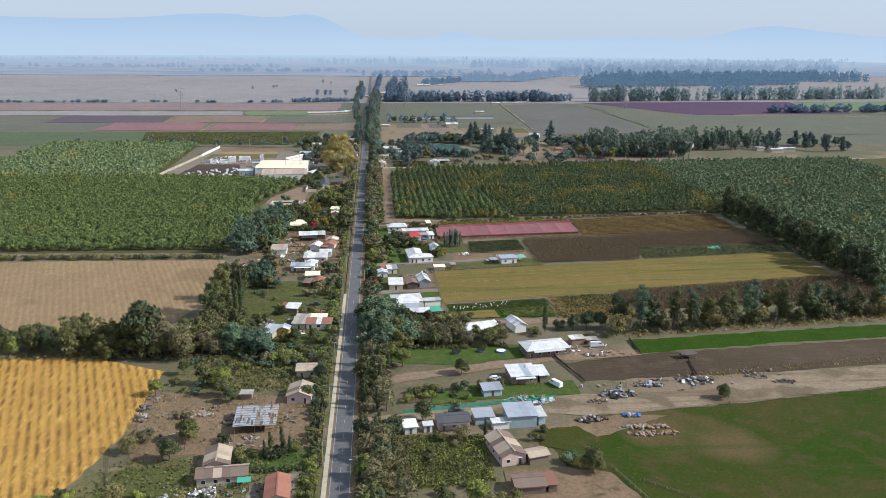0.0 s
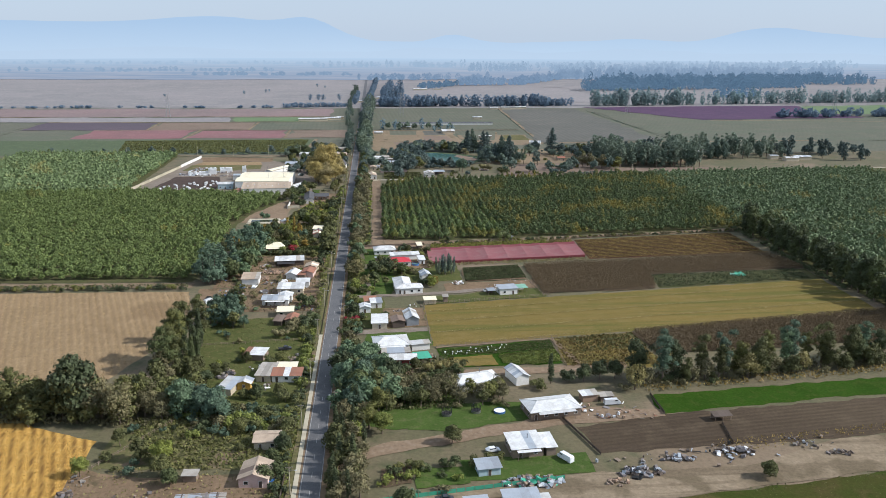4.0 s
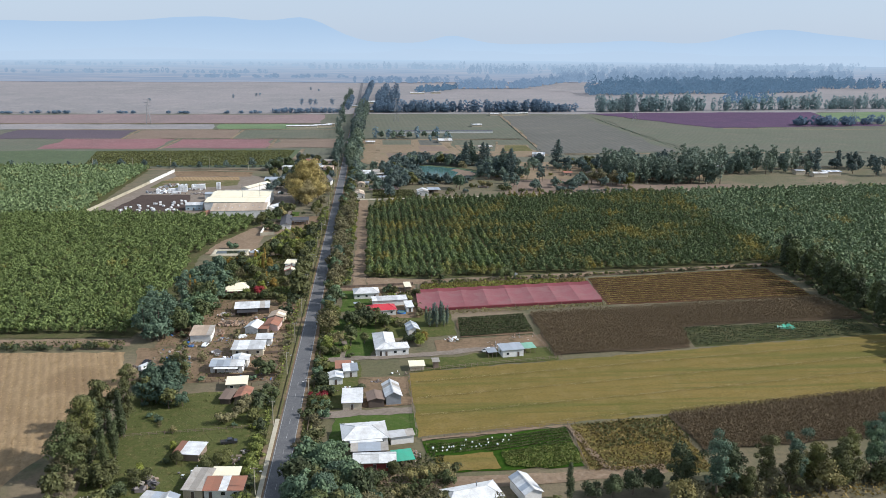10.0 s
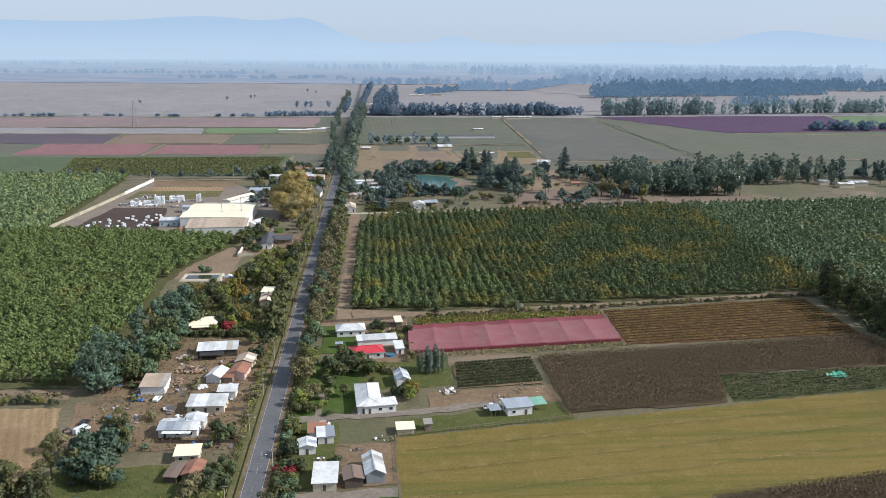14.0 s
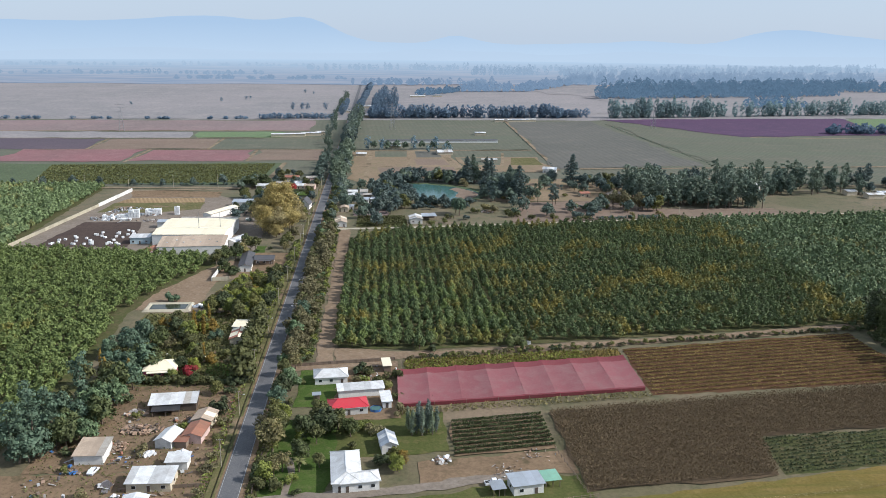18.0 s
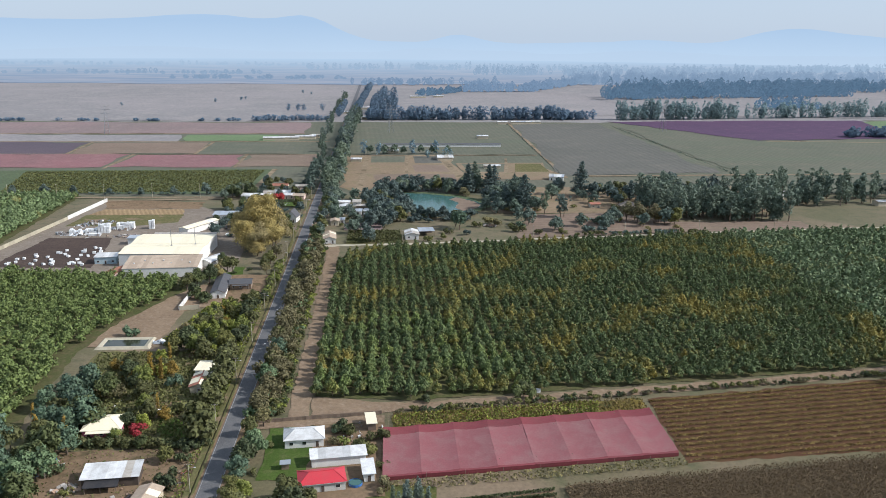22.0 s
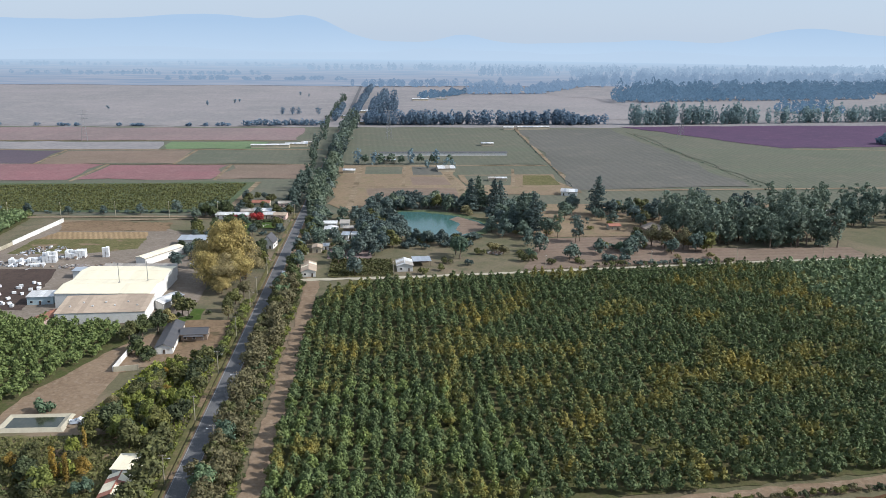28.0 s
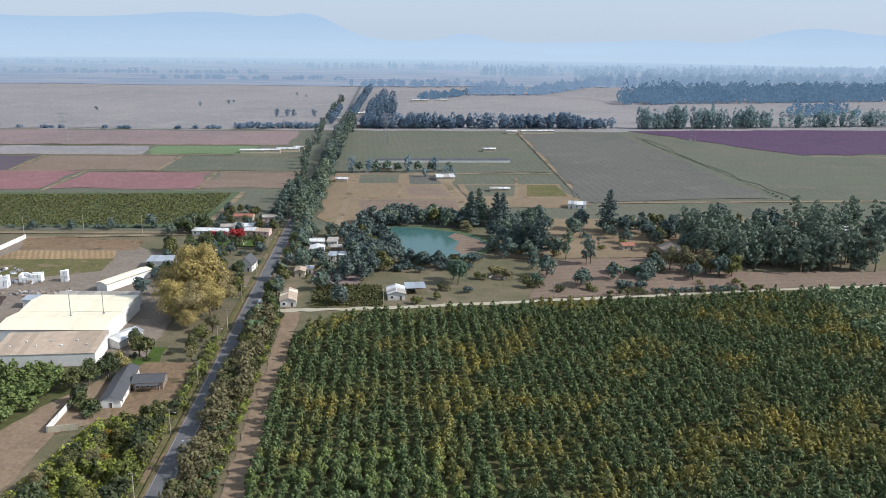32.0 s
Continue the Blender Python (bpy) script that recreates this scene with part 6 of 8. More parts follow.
row(["olive", "brown", "bush", "lime"], (9, 178), (9, 232), 4.0, (0.6, 0.95), 2.5, 23, group=R)
row(["olive", "brown", "poplar", "brown", "lime"], (9, 246), (9, 300), 4.2, (0.55, 0.85), 3.0, 24, group=R)
row(["blue", "dark"], (12, 296), (15, 326), 4.5, (0.85, 1.2), 3.0, 25, group=R, single=True)
tree("blue", 7, 318, 1.15), tree("blue", 13, 334, 1.2), tree("dark", 18, 322, 1.0), tree("olive", 19, 300, 0.9), tree("blue", 20, 312, 1.1), tree("olive", 16, 288, 0.9), tree("lime", 20, 284, 0.8)
clump(["brown", "olive", "brown"], 24, 306, 46, 316, 10, (0.55, 0.8), 26)
clump(["olive", "brown", "dark"], 50, 305, 62, 312, 8, (0.55, 0.75), 27)
clump(["bushbrown", "brown"], 24, 312, 44, 320, 6, (0.6, 0.8), 28)
for kd, x, y, s in (("dark", 25, 240, 0.75), ("olive", 41, 276, 0.7), ("bush", 47, 262, 1.0), ("bush", 30, 262, 1.0), ("bushdark", 40, 262, 1.1), ("bush", 52, 264, 1.0), ("olive", 71, 205, 0.85), ("bushblue", 66, 211, 1.2), ("bushbrown", 58, 224, 0.9), ("olive", 128, 250, 0.6), ("bush", 62, 230, 0.7),
                    ("brown", 36, 226, 0.6), ("bush", 30, 226, 1.0), ("poplar", 43, 226, 0.55), ("bush", 45, 190, 1.3), ("lime", 36, 190, 0.8), ("olive", 28, 188, 0.7), ("brown", 40, 186, 0.7),
                    ("poplar", 80, 318, 0.85), ("bushdark", 86, 320, 1.3), ("dark", 92, 319, 0.7), ("dark", 98, 320, 0.8), ("dark", 104, 321, 0.75), ("bush", 75, 314, 1.1), ("olive", 33, 335, 0.5), ("bushdark", 27, 330, 1.4), ("bushbrown", 40, 331, 1.6), ("bushdark", 22, 335, 1.2),
                    ("dark", 11, 330, 0.8), ("bush", 9, 350, 1.2), ("bush", 8, 357, 1.3), ("bushbrown", 10, 362, 1.0), ("bushdark", 10, 392, 1.3), ("bushdark", 8, 400, 1.2), ("dark", 9, 398, 0.6), ("bush", 9, 384, 1.2), ("red", 10, 387, 1.1), ("bushdark", 22, 393, 0.9),
                    ("olive", 8, 452, 0.9), ("euc", 8, 464, 0.62), ("olive", 10, 460, 0.9), ("brown", 6, 458, 0.9), ("dark", 18, 458, 0.85), ("dark", 24, 461, 0.9), ("olive", 28, 463, 0.75), ("olive", 22, 468, 0.9), ("dark", 32, 458, 0.7), ("bush", 9, 441, 1.3), ("bushdark", 8, 434, 1.2),
                    ("bluecol", 51.0, 457.6, 0.68), ("bluecol", 52.6, 459.2, 0.76), ("bluecol", 54.2, 457.4, 0.73), ("bluecol", 55.8, 459.4, 0.78), ("bluecol", 57.4, 457.8, 0.73), ("bluecol", 58.8, 459.6, 0.68), ("bluecol", 53.4, 462.2, 0.73), ("bluecol", 56.6, 462.4, 0.76), ("bluecol", 50.2, 461.0, 0.63), ("goldbroad", 47.5, 440, 0.5), ("brown", 9, 450, 1.15), ("euc", 8.5, 455, 0.72), ("lime", 46, 436, 0.6), ("olive", 45, 441, 0.55), ("bushdark", 42, 440, 1.2), ("dark", 8, 487, 0.95), ("blue", 10, 494, 0.9), ("blue", 7, 481, 0.8), ("bush", 41, 497, 1.4), ("bush", 44, 494, 1.2), ("bushdark", 34, 509, 1.2), ("bush", 38, 506, 1.4),
                    ("bush", 47, 503, 1.3), ("bush", 12, 428, 1.1), ("bushlime", 16, 432, 0.8), ("bush", 12, 404, 1.0), ("bush", 8, 413, 1.2), ("bushdark", 97, 532.5, 1.9), ("bushdark", 62, 529, 0.9), ("bush", 10, 375, 0.9), ("bush", 8, 428, 1.1)):
    tree(kd, x, y, s)
row(["bush", "bushdark", "bushbrown"], (54, 521), (250, 545), 2.4, (0.4, 0.75), 0.8, 29, group="scrub along the orchard lane")
# tall belt on the right, between the hay field and the green strip
B = "tall belt beside the green strip"
row(["talldark", "eucblue", "tall", "euc"], (112, 316), (262, 338), 5.6, (0.6, 1.05), 3.0, 30, group=B, single=True)
row(["olive", "brown", "bushdark", "bushbrown"], (108, 313), (262, 333), 6, (0.5, 0.9), 2.5, 31, group=B)
# tall row on the orchard's field side
row(["talldark"], (252, 372), (253, 548), 6.0, (1.0, 1.35), 2.0, 32, single=True, group="tall row along the orchard edge")
row(["bushdark"], (247, 420), (247, 548), 5.0, (0.6, 1.0), 1.0, 33)
row(["bush", "bushdark", "bushlime"], (14.3, 522), (14.8, 738), 2.2, (0.45, 0.75), 0.7, 503, group="low scrub along the ditch")
# shrubs between the road and the orchard lane
S = "shrubs between the road and the dirt lane"
row(["bushbrown", "brown", "brown", "bushbrown", "bushblue", "olive"], (7, 520), (7, 735), 3.0, (0.55, 0.85), 1.8, 34, group=S)
row(["bush", "bushbrown", "bushdark"], (11, 524), (11, 738), 3.4, (0.6, 1.0), 0.8, 35, group=S)
tree("blue", 7, 545, 0.9), tree("blue", 8, 572, 0.85), tree("blue", 9, 706, 0.95), tree("blue", 7, 722, 1.05), tree("olive", 9, 693, 0.9), tree("dark", 12, 730, 0.9)
row(["olive", "dark", "bush"], (8, 745), (10, 860), 8, (0.6, 0.95), 2.5, 36, group=S)
# around the pond and the estate
P = "green trees round the pond"
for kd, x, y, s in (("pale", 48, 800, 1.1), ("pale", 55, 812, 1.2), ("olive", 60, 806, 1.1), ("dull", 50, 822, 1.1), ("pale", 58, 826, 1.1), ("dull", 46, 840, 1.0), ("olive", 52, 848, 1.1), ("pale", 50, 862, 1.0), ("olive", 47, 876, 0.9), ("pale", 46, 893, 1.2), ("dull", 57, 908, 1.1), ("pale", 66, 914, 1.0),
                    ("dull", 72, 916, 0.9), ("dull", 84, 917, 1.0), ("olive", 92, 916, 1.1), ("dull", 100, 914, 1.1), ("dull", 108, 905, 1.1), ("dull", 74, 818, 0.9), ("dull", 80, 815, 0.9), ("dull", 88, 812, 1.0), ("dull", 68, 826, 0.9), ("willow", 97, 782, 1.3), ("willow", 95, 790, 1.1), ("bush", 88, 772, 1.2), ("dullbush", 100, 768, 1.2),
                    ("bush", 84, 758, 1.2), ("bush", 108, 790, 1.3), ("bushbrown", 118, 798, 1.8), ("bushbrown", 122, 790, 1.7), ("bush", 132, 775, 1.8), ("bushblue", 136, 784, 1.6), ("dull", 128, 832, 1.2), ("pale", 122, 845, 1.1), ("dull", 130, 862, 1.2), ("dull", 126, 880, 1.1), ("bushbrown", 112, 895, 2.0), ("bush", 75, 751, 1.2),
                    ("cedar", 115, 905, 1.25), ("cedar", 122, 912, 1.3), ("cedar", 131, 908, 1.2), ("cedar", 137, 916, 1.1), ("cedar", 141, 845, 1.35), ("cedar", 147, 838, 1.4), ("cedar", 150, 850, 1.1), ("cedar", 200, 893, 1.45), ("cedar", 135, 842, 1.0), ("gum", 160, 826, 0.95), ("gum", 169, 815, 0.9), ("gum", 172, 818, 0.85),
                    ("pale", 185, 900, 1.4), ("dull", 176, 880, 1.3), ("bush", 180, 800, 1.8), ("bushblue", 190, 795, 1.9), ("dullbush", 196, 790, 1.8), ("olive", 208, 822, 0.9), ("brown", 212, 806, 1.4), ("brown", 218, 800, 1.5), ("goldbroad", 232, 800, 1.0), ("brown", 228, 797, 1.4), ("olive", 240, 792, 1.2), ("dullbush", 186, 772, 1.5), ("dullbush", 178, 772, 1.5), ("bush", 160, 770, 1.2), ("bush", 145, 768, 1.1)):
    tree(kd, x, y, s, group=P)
row(["dullbush", "bush"], (70, 822), (112, 826), 4, (0.8, 1.2), 1.5, 37, group=P)
E2 = "dense dark wood of the estate"
clump(["gum", "hazetall", "dull", "gum"], 234, 798, 322, 866, 95, (0.95, 1.4), 38, group=E2)
clump(["hazetall", "gum"], 325, 850, 430, 905, 50, (0.9, 1.2), 39, group=E2)
clump(["dull", "olive", "hazetall"], 205, 862, 300, 910, 34, (0.9, 1.3), 40, group=E2)
clump(["dull", "hazetall"], 430, 830, 520, 900, 22, (0.9, 1.2), 41, group=E2)
row(["dullbush", "bush"], (170, 764), (245, 769), 4, (0.7, 1.1), 1.0, 42)
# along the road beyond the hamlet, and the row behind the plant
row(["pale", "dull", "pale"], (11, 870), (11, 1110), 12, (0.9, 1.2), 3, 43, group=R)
row(["hazetall", "gum", "pale", "dull"], (7, 905), (9, 1120), 6, (0.75, 1.15), 3.5, 431, group=R)
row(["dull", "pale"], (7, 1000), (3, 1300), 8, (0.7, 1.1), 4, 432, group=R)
row(["hazetall", "gum", "dull"], (8, 1120), (8, 1480), 8, (0.8, 1.15), 4, 433, group=R)
row(["dull", "hazetall"], (-8, 900), (-9, 1040), 13, (0.8, 1.1), 2.5, 44, group=R)
clump(["hazetall", "pale", "dull"], 2, 930, 14, 1000, 9, (1.0, 1.25), 45, group=R)
row(["pale", "dull"], (-300, 905), (-60, 903), 22, (0.6, 1.0), 3, 46, group="trees behind the packing plant")
row(["dullbush"], (-300, 908), (-60, 906), 6, (0.5, 0.8), 1, 47)
row(["dull", "far"], (30, 1120), (115, 1124), 8, (0.9, 1.1), 3, 48, group="trees by the far sheds")
row(["hazetall", "gum"], (12, 1120), (14, 1500), 15, (0.9, 1.2), 5, 49, group=R, thin=0.25)
row(["hazetall", "gum"], (-14, 1060), (-20, 1900), 24, (0.6, 0.9), 6, 50, group=R, thin=0.25)
row(["far"], (95, 1095), (118, 1090), 9, (0.6, 0.9), 2, 52)
FARW = "haze-tinted windbreak across the far plain"
row(["dullbush"], (361, 1382), (366, 1000), 6, (0.2, 0.5), 1.2, 501, group="dark hedge line between the far fields")
row(["dullbush"], (222, 1440), (207, 1000), 8, (0.15, 0.4), 1.2, 502, group="low scrub along the far track")
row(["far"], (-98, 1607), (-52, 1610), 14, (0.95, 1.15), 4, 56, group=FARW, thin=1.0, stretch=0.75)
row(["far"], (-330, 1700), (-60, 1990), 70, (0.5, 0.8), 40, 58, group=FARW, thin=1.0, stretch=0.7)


def far_wood(name, strips, seed, label, mat="leaf_far", wide=(2.6, 5.2), leaf=2.2, k=90):
    """A wood too far off to count: crowns that reach down to the ground, grown together, with an uneven outline."""
    rnd = np.random.RandomState(seed)
    cs, ds, ss = [], [], []
    for xa, ya, xb, yb, depth, h, n in strips:
        for _ in range(n):
            f, g = rnd.rand(), rnd.rand()
            bend = 1 + 0.35 * noise.noise((f * n * 0.09, seed, 0))
            x, y, hh = xa + (xb - xa) * f, ya + (yb - ya) * f + depth * g, h * bend * rnd.uniform(0.6, 1.15)
            d = rnd.normal(0, 1, (k, 3))
            d /= np.linalg.norm(d, axis=1)[:, None]
            r = rnd.uniform(*wide)
            t = (d[:, 2:] + 1) / 2
            slim = 0.45 + 0.75 * np.sin(np.pi * np.clip(t * 0.9, 0, 1))
            cs.append(np.array([x, y, 0.3]) + np.concatenate([d[:, :2] * r * slim, t * hh], 1))
            ds.append(d), ss.append(np.full(k, leaf))
    v, f = leaves(np.concatenate(cs), np.concatenate(ds), np.concatenate(ss), rnd)
    v[:, 2] = np.maximum(v[:, 2], 0.3)
    return tagged(new(name, mesh_of(name, v, f, mat, normals=rounded(np.concatenate(ds), rnd))), label, "wood", "", "stuff")


far_wood("windbreak", [(28, 1462, 330, 1476, 14, 18, 170), (300, 1468, 365, 1478, 10, 14, 16)], 3, "haze-tinted windbreak across the far plain")
far_wood("windbreak", [(392, 1470, 560, 1492, 16, 27, 95), (540, 1490, 780, 1525, 14, 25, 60), (780, 1525, 1000, 1550, 16, 25, 70)], 4, "tall haze-tinted eucalyptus row across the far plain")
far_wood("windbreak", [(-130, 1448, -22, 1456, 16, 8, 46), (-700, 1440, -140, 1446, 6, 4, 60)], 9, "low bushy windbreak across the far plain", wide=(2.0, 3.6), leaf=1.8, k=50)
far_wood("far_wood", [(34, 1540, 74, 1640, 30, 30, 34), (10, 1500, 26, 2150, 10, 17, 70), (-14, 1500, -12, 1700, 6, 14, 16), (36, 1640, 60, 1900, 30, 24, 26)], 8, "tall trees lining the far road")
far_wood("far_wood", [(484, 1851, 1040, 1975, 90, 24, 330), (560, 1990, 1300, 2110, 200, 24, 380), (120, 1900, 220, 2056, 30, 14, 30), (700, 1640, 800, 1650, 60, 22, 24)], 5, "hazed grey-blue belts of woodland across the plain", "wood_hazy", (3.5, 6.5), 3.2, 60)
far_wood("far_wood", [(1000, 1480, 1400, 1560, 60, 20, 100), (620, 1260, 980, 1290, 20, 12, 60)], 7, "haze-tinted belts of woodland across the plain", wide=(3.5, 6.5), leaf=3.0, k=60)
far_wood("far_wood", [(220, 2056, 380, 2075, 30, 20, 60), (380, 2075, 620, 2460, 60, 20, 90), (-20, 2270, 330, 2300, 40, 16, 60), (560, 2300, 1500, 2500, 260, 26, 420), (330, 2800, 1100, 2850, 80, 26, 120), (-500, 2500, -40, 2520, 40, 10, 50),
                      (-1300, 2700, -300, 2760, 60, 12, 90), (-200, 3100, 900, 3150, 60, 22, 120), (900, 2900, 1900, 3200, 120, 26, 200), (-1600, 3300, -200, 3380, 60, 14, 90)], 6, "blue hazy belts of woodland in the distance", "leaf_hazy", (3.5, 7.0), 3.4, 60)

# ---- orchards ----
ORCH = [tree_meshes("orchard", "leaf_orchard", 640, 0.49, 900 + i) for i in range(4)]


def inside(x, y, pts):
    ok = np.zeros(len(x), bool)
    for (x0, y0), (x1, y1) in zip(pts, pts[1:] + pts[:1]):
        hit = ((y0 > y) != (y1 > y)) & (x < (x1 - x0) * (y - y0) / (y1 - y0 + 1e-9) + x0)
        ok ^= hit
    return ok


def orchard_stuff(name, x, y, count, size, seed, label, mat="leaf_orchard"):
    """The orchard trees past the nearest ones, joined: stem, dense crown, shoots."""
    rnd = np.random.RandomState(seed)
    blobs, _ = blobs_for(rnd, "orchard")
    n = len(x)
    c, d = crown_points(rnd, n * count, blobs)
    who = np.repeat(np.arange(n), count)
    sc = rnd.uniform(0.68, 1.25, n)
    a = rnd.uniform(0, 6.28, n)
    ca, sa = np.cos(a)[who], np.sin(a)[who]
    px = (c[:, 0] * ca - c[:, 1] * sa) * sc[who] + x[who]
    py = (c[:, 0] * sa + c[:, 1] * ca) * sc[who] + y[who]
    d = np.stack([d[:, 0] * ca - d[:, 1] * sa, d[:, 0] * sa + d[:, 1] * ca, d[:, 2]], 1)
    v, f = leaves(np.stack([px, py, c[:, 2] * sc[who] * 1.15], 1), d, np.full(n * count, size), rnd, loose=0.35)
    sv = np.array([(-.1, -.1, 0), (.1, -.1, 0), (0, .12, 0), (0, 0, 1.5)])
    stems = (sv[None] + np.stack([x, y, np.zeros(n)], 1)[:, None]).reshape(-1, 3)
    sf = (np.array([(0, 1, 3, 3), (1, 2, 3, 3), (2, 0, 3, 3)])[None] + 4 * np.arange(n)[:, None, None]).reshape(-1, 4)
    ob = tagged(new(name, mesh_of(name, v, f, mat, normals=rounded(d, rnd))), label, "orchard", "", "stuff")
    q = np.stack([sf[:, 0], sf[:, 1], sf[:, 2]], 1)
    part("stems", mesh_of("stems", stems, q, "bark"), ob)
    return ob


def grid_rows(x0, x1, y0, y1, sx, sy, pts, seed):
    rnd = np.random.RandomState(seed)
    gx, gy = np.meshgrid(np.arange(x0, x1, sx), np.arange(y0, y1, sy))
    x = gx.ravel() + rnd.normal(0, 0.5, gx.size)
    y = gy.ravel() + rnd.normal(0, 0.5, gx.size)
    k = inside(x, y, pts) & (rnd.rand(gx.size) > 0.015)
    return x[k], y[k]


RIGHT = [(24.6, 534), (56, 530.5), (97, 534), (184, 543.5), (252, 552), (254, 350), (470, 375), (470, 777), (262, 759), (146, 745), (68, 736), (44, 733), (24.6, 708)]
LEFT = [(-72, 455), (-330, 463), (-330, 903), (-178, 897), (-173, 694), (-93, 683), (-52, 675), (-50, 655), (-66, 612), (-74, 580), (-68, 490)]
rx, ry = grid_rows(25.2, 470, 346, 792, 4.6, 4.5, RIGHT, 1)
lx, ly = grid_rows(-330, -48, 455, 905, 4.6, 4.5, LEFT, 2)
near = (rx < 96) & (ry < 611)
keep = np.flatnonzero(near)[:290]
is_thing = np.zeros(len(rx), bool)
is_thing[keep] = True
for i in keep:
    crown, trunk = ORCH[int(i) % 4]
    rs = random.Random(int(i))
    ob = root("orchard_tree", 0, 0, 0, 0, "leafy green orchard tree in its row", "tree", "orchard rows right of the road")
    s = rs.uniform(0.72, 1.22)
    ob.matrix_world = pose(rx[i], ry[i], 0.1, 0, 0, rs.uniform(0, 360)) @ Matrix.Diagonal((s, s, s * 1.15, 1))
    part("trunk", trunk, ob)
    part("crown", crown, ob)
rest = ~is_thing
close = rest & (rx < 260)
orchard_stuff("orchard", rx[close], ry[close], 215, 0.70, 11, "dense rows of green orchard trees with yellowing patches")
orchard_stuff("orchard", rx[rest & ~close], ry[rest & ~close], 66, 1.25, 12, "dense rows of green orchard trees far from the road", "leaf_orchard_hazed")
lnear = ly < 690
orchard_stuff("orchard", lx[lnear], ly[lnear], 180, 0.76, 13, "dense rows of green orchard trees left of the road", "leaf_orchard_left")
orchard_stuff("orchard", lx[~lnear], ly[~lnear], 70, 1.4, 14, "orchard rows behind the packing plant wall", "leaf_orchard_hazed")

# ---- far hills ----
def hills(name, dist, height, seed, mat, humps, label):
    """A range of hills behind the plain, a broad solid ridge with an uneven crest."""
    n = 160
    v, f = [], []
    for i in range(n + 1):
        a = -60 + 120 * i / n
        h = height + 10 * noise.noise((a * 0.12, seed, 0)) + 6 * noise.noise((a * 0.5, seed, 3))
        for at, wide, tall in humps:
            h += tall * math.exp(-((a - at) / wide) ** 2)
        sx, sy = math.sin(radians(a)), math.cos(radians(a))
        v += [(60 + sx * dist, 200 + sy * dist, -5), (60 + sx * (dist + 60), 200 + sy * (dist + 60), max(20, h * 0.6)), (60 + sx * (dist + 130), 200 + sy * (dist + 130), max(30, h)), (60 + sx * (dist + 300), 200 + sy * (dist + 300), -5)]
    for i in range(n):
        for k in range(3):
            f.append((4 * i + k, 4 * i + 4 + k, 4 * i + 5 + k, 4 * i + 1 + k))
    return tagged(new(name, mesh_of(name, v, f, mat, True)), label, "hills", "", "structure")


hills("backdrop", 4250, 76, 2, hazy("far_hazed_hills", (0.530, 0.635, 0.730), (0.540, 0.645, 0.740), 0.002, 0.9, (0.430, 0.555, 0.690), "Z", 10, 170),
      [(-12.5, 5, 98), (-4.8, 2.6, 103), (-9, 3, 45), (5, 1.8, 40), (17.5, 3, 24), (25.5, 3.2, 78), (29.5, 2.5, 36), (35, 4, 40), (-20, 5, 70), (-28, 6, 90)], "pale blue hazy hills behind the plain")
hills("backdrop", 4050, 26, 5, hazy("near_hazed_hills", (0.515, 0.615, 0.710), (0.525, 0.625, 0.720), 0.002, 0.9, (0.495, 0.600, 0.705), "Z", 10, 90),
      [(3, 3, 22), (8, 2, 14), (18, 5, 26), (-16, 7, 24), (30, 5, 18)], "low haze-blue foothills before the range")
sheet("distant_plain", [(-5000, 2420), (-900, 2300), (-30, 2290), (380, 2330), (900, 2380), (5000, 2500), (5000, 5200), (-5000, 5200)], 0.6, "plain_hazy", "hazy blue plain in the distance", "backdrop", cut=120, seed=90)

# ---- walls, fences, poles ----
def wall_run(name, a, b, h, thick, mat, label, piece=3.0, cat="wall"):
    """A garden or yard wall of equal panels between pillars."""
    d = Vector((b[0] - a[0], b[1] - a[1]))
    rt = root(name, a[0], a[1], math.degrees(math.atan2(d.y, d.x)), 0.1, label, cat)
    n = max(1, round(d.length / piece))
    s = d.length / n
    for i in range(n):
        block("panel", rt, mat, (s * (i + 0.5), 0, h / 2), (s - 0.02, thick, h))
    for i in range(n + 1):
        block("pillar", rt, mat, (s * i, 0, h / 2 + 0.05), (thick * 1.7, thick * 1.7, h + 0.1))
    return rt


wall_run("yard_wall", (-171.5, 697), (-164, 760), 2.2, 0.18, "concrete", "long pale wall round the packing plant", 6)
wall_run("yard_wall", (-164, 760), (-157, 818), 2.2, 0.18, "concrete", "long pale wall round the packing plant", 6)
wall_run("yard_wall", (-157, 818), (-150.5, 878), 2.6, 0.2, "white_wall", "white end of the plant wall", 6)
wall_run("garden_wall", (-42.5, 628.7), (-41.9, 657), 2.3, 0.2, "white_wall", "white garden wall beside the track", 4)
wall_run("garden_wall", (-42.3, 628.7), (-34.2, 630.5), 2.1, 0.2, "concrete", "grey garden wall end", 4)


def fence(a, b, h, label, mat="wood", gap=2.4, rails=2, boards=False):
    d = Vector((b[0] - a[0], b[1] - a[1]))
    rt = root("fence", a[0], a[1], math.degrees(math.atan2(d.y, d.x)), 0.1, label, "fence")
    n = max(1, round(d.length / gap))
    s = d.length / n
    for i in range(n + 1):
        block("post", rt, mat, (s * i, 0, h / 2 - 0.1), (0.14, 0.14, h + 0.2))
    for k in range(rails):
        z = h * (k + 1) / (rails + 0.3)
        block("rail", rt, mat, (d.length / 2, 0.0, z), (d.length, 0.05, 0.08))
    if boards:
        m = max(1, round(d.length / 1.2))
        for i in range(m):
            block("board", rt, mat, (d.length * (i + 0.5) / m, 0.06, h / 2), (d.length / m * 0.94, 0.03, h * 0.92))
    return rt


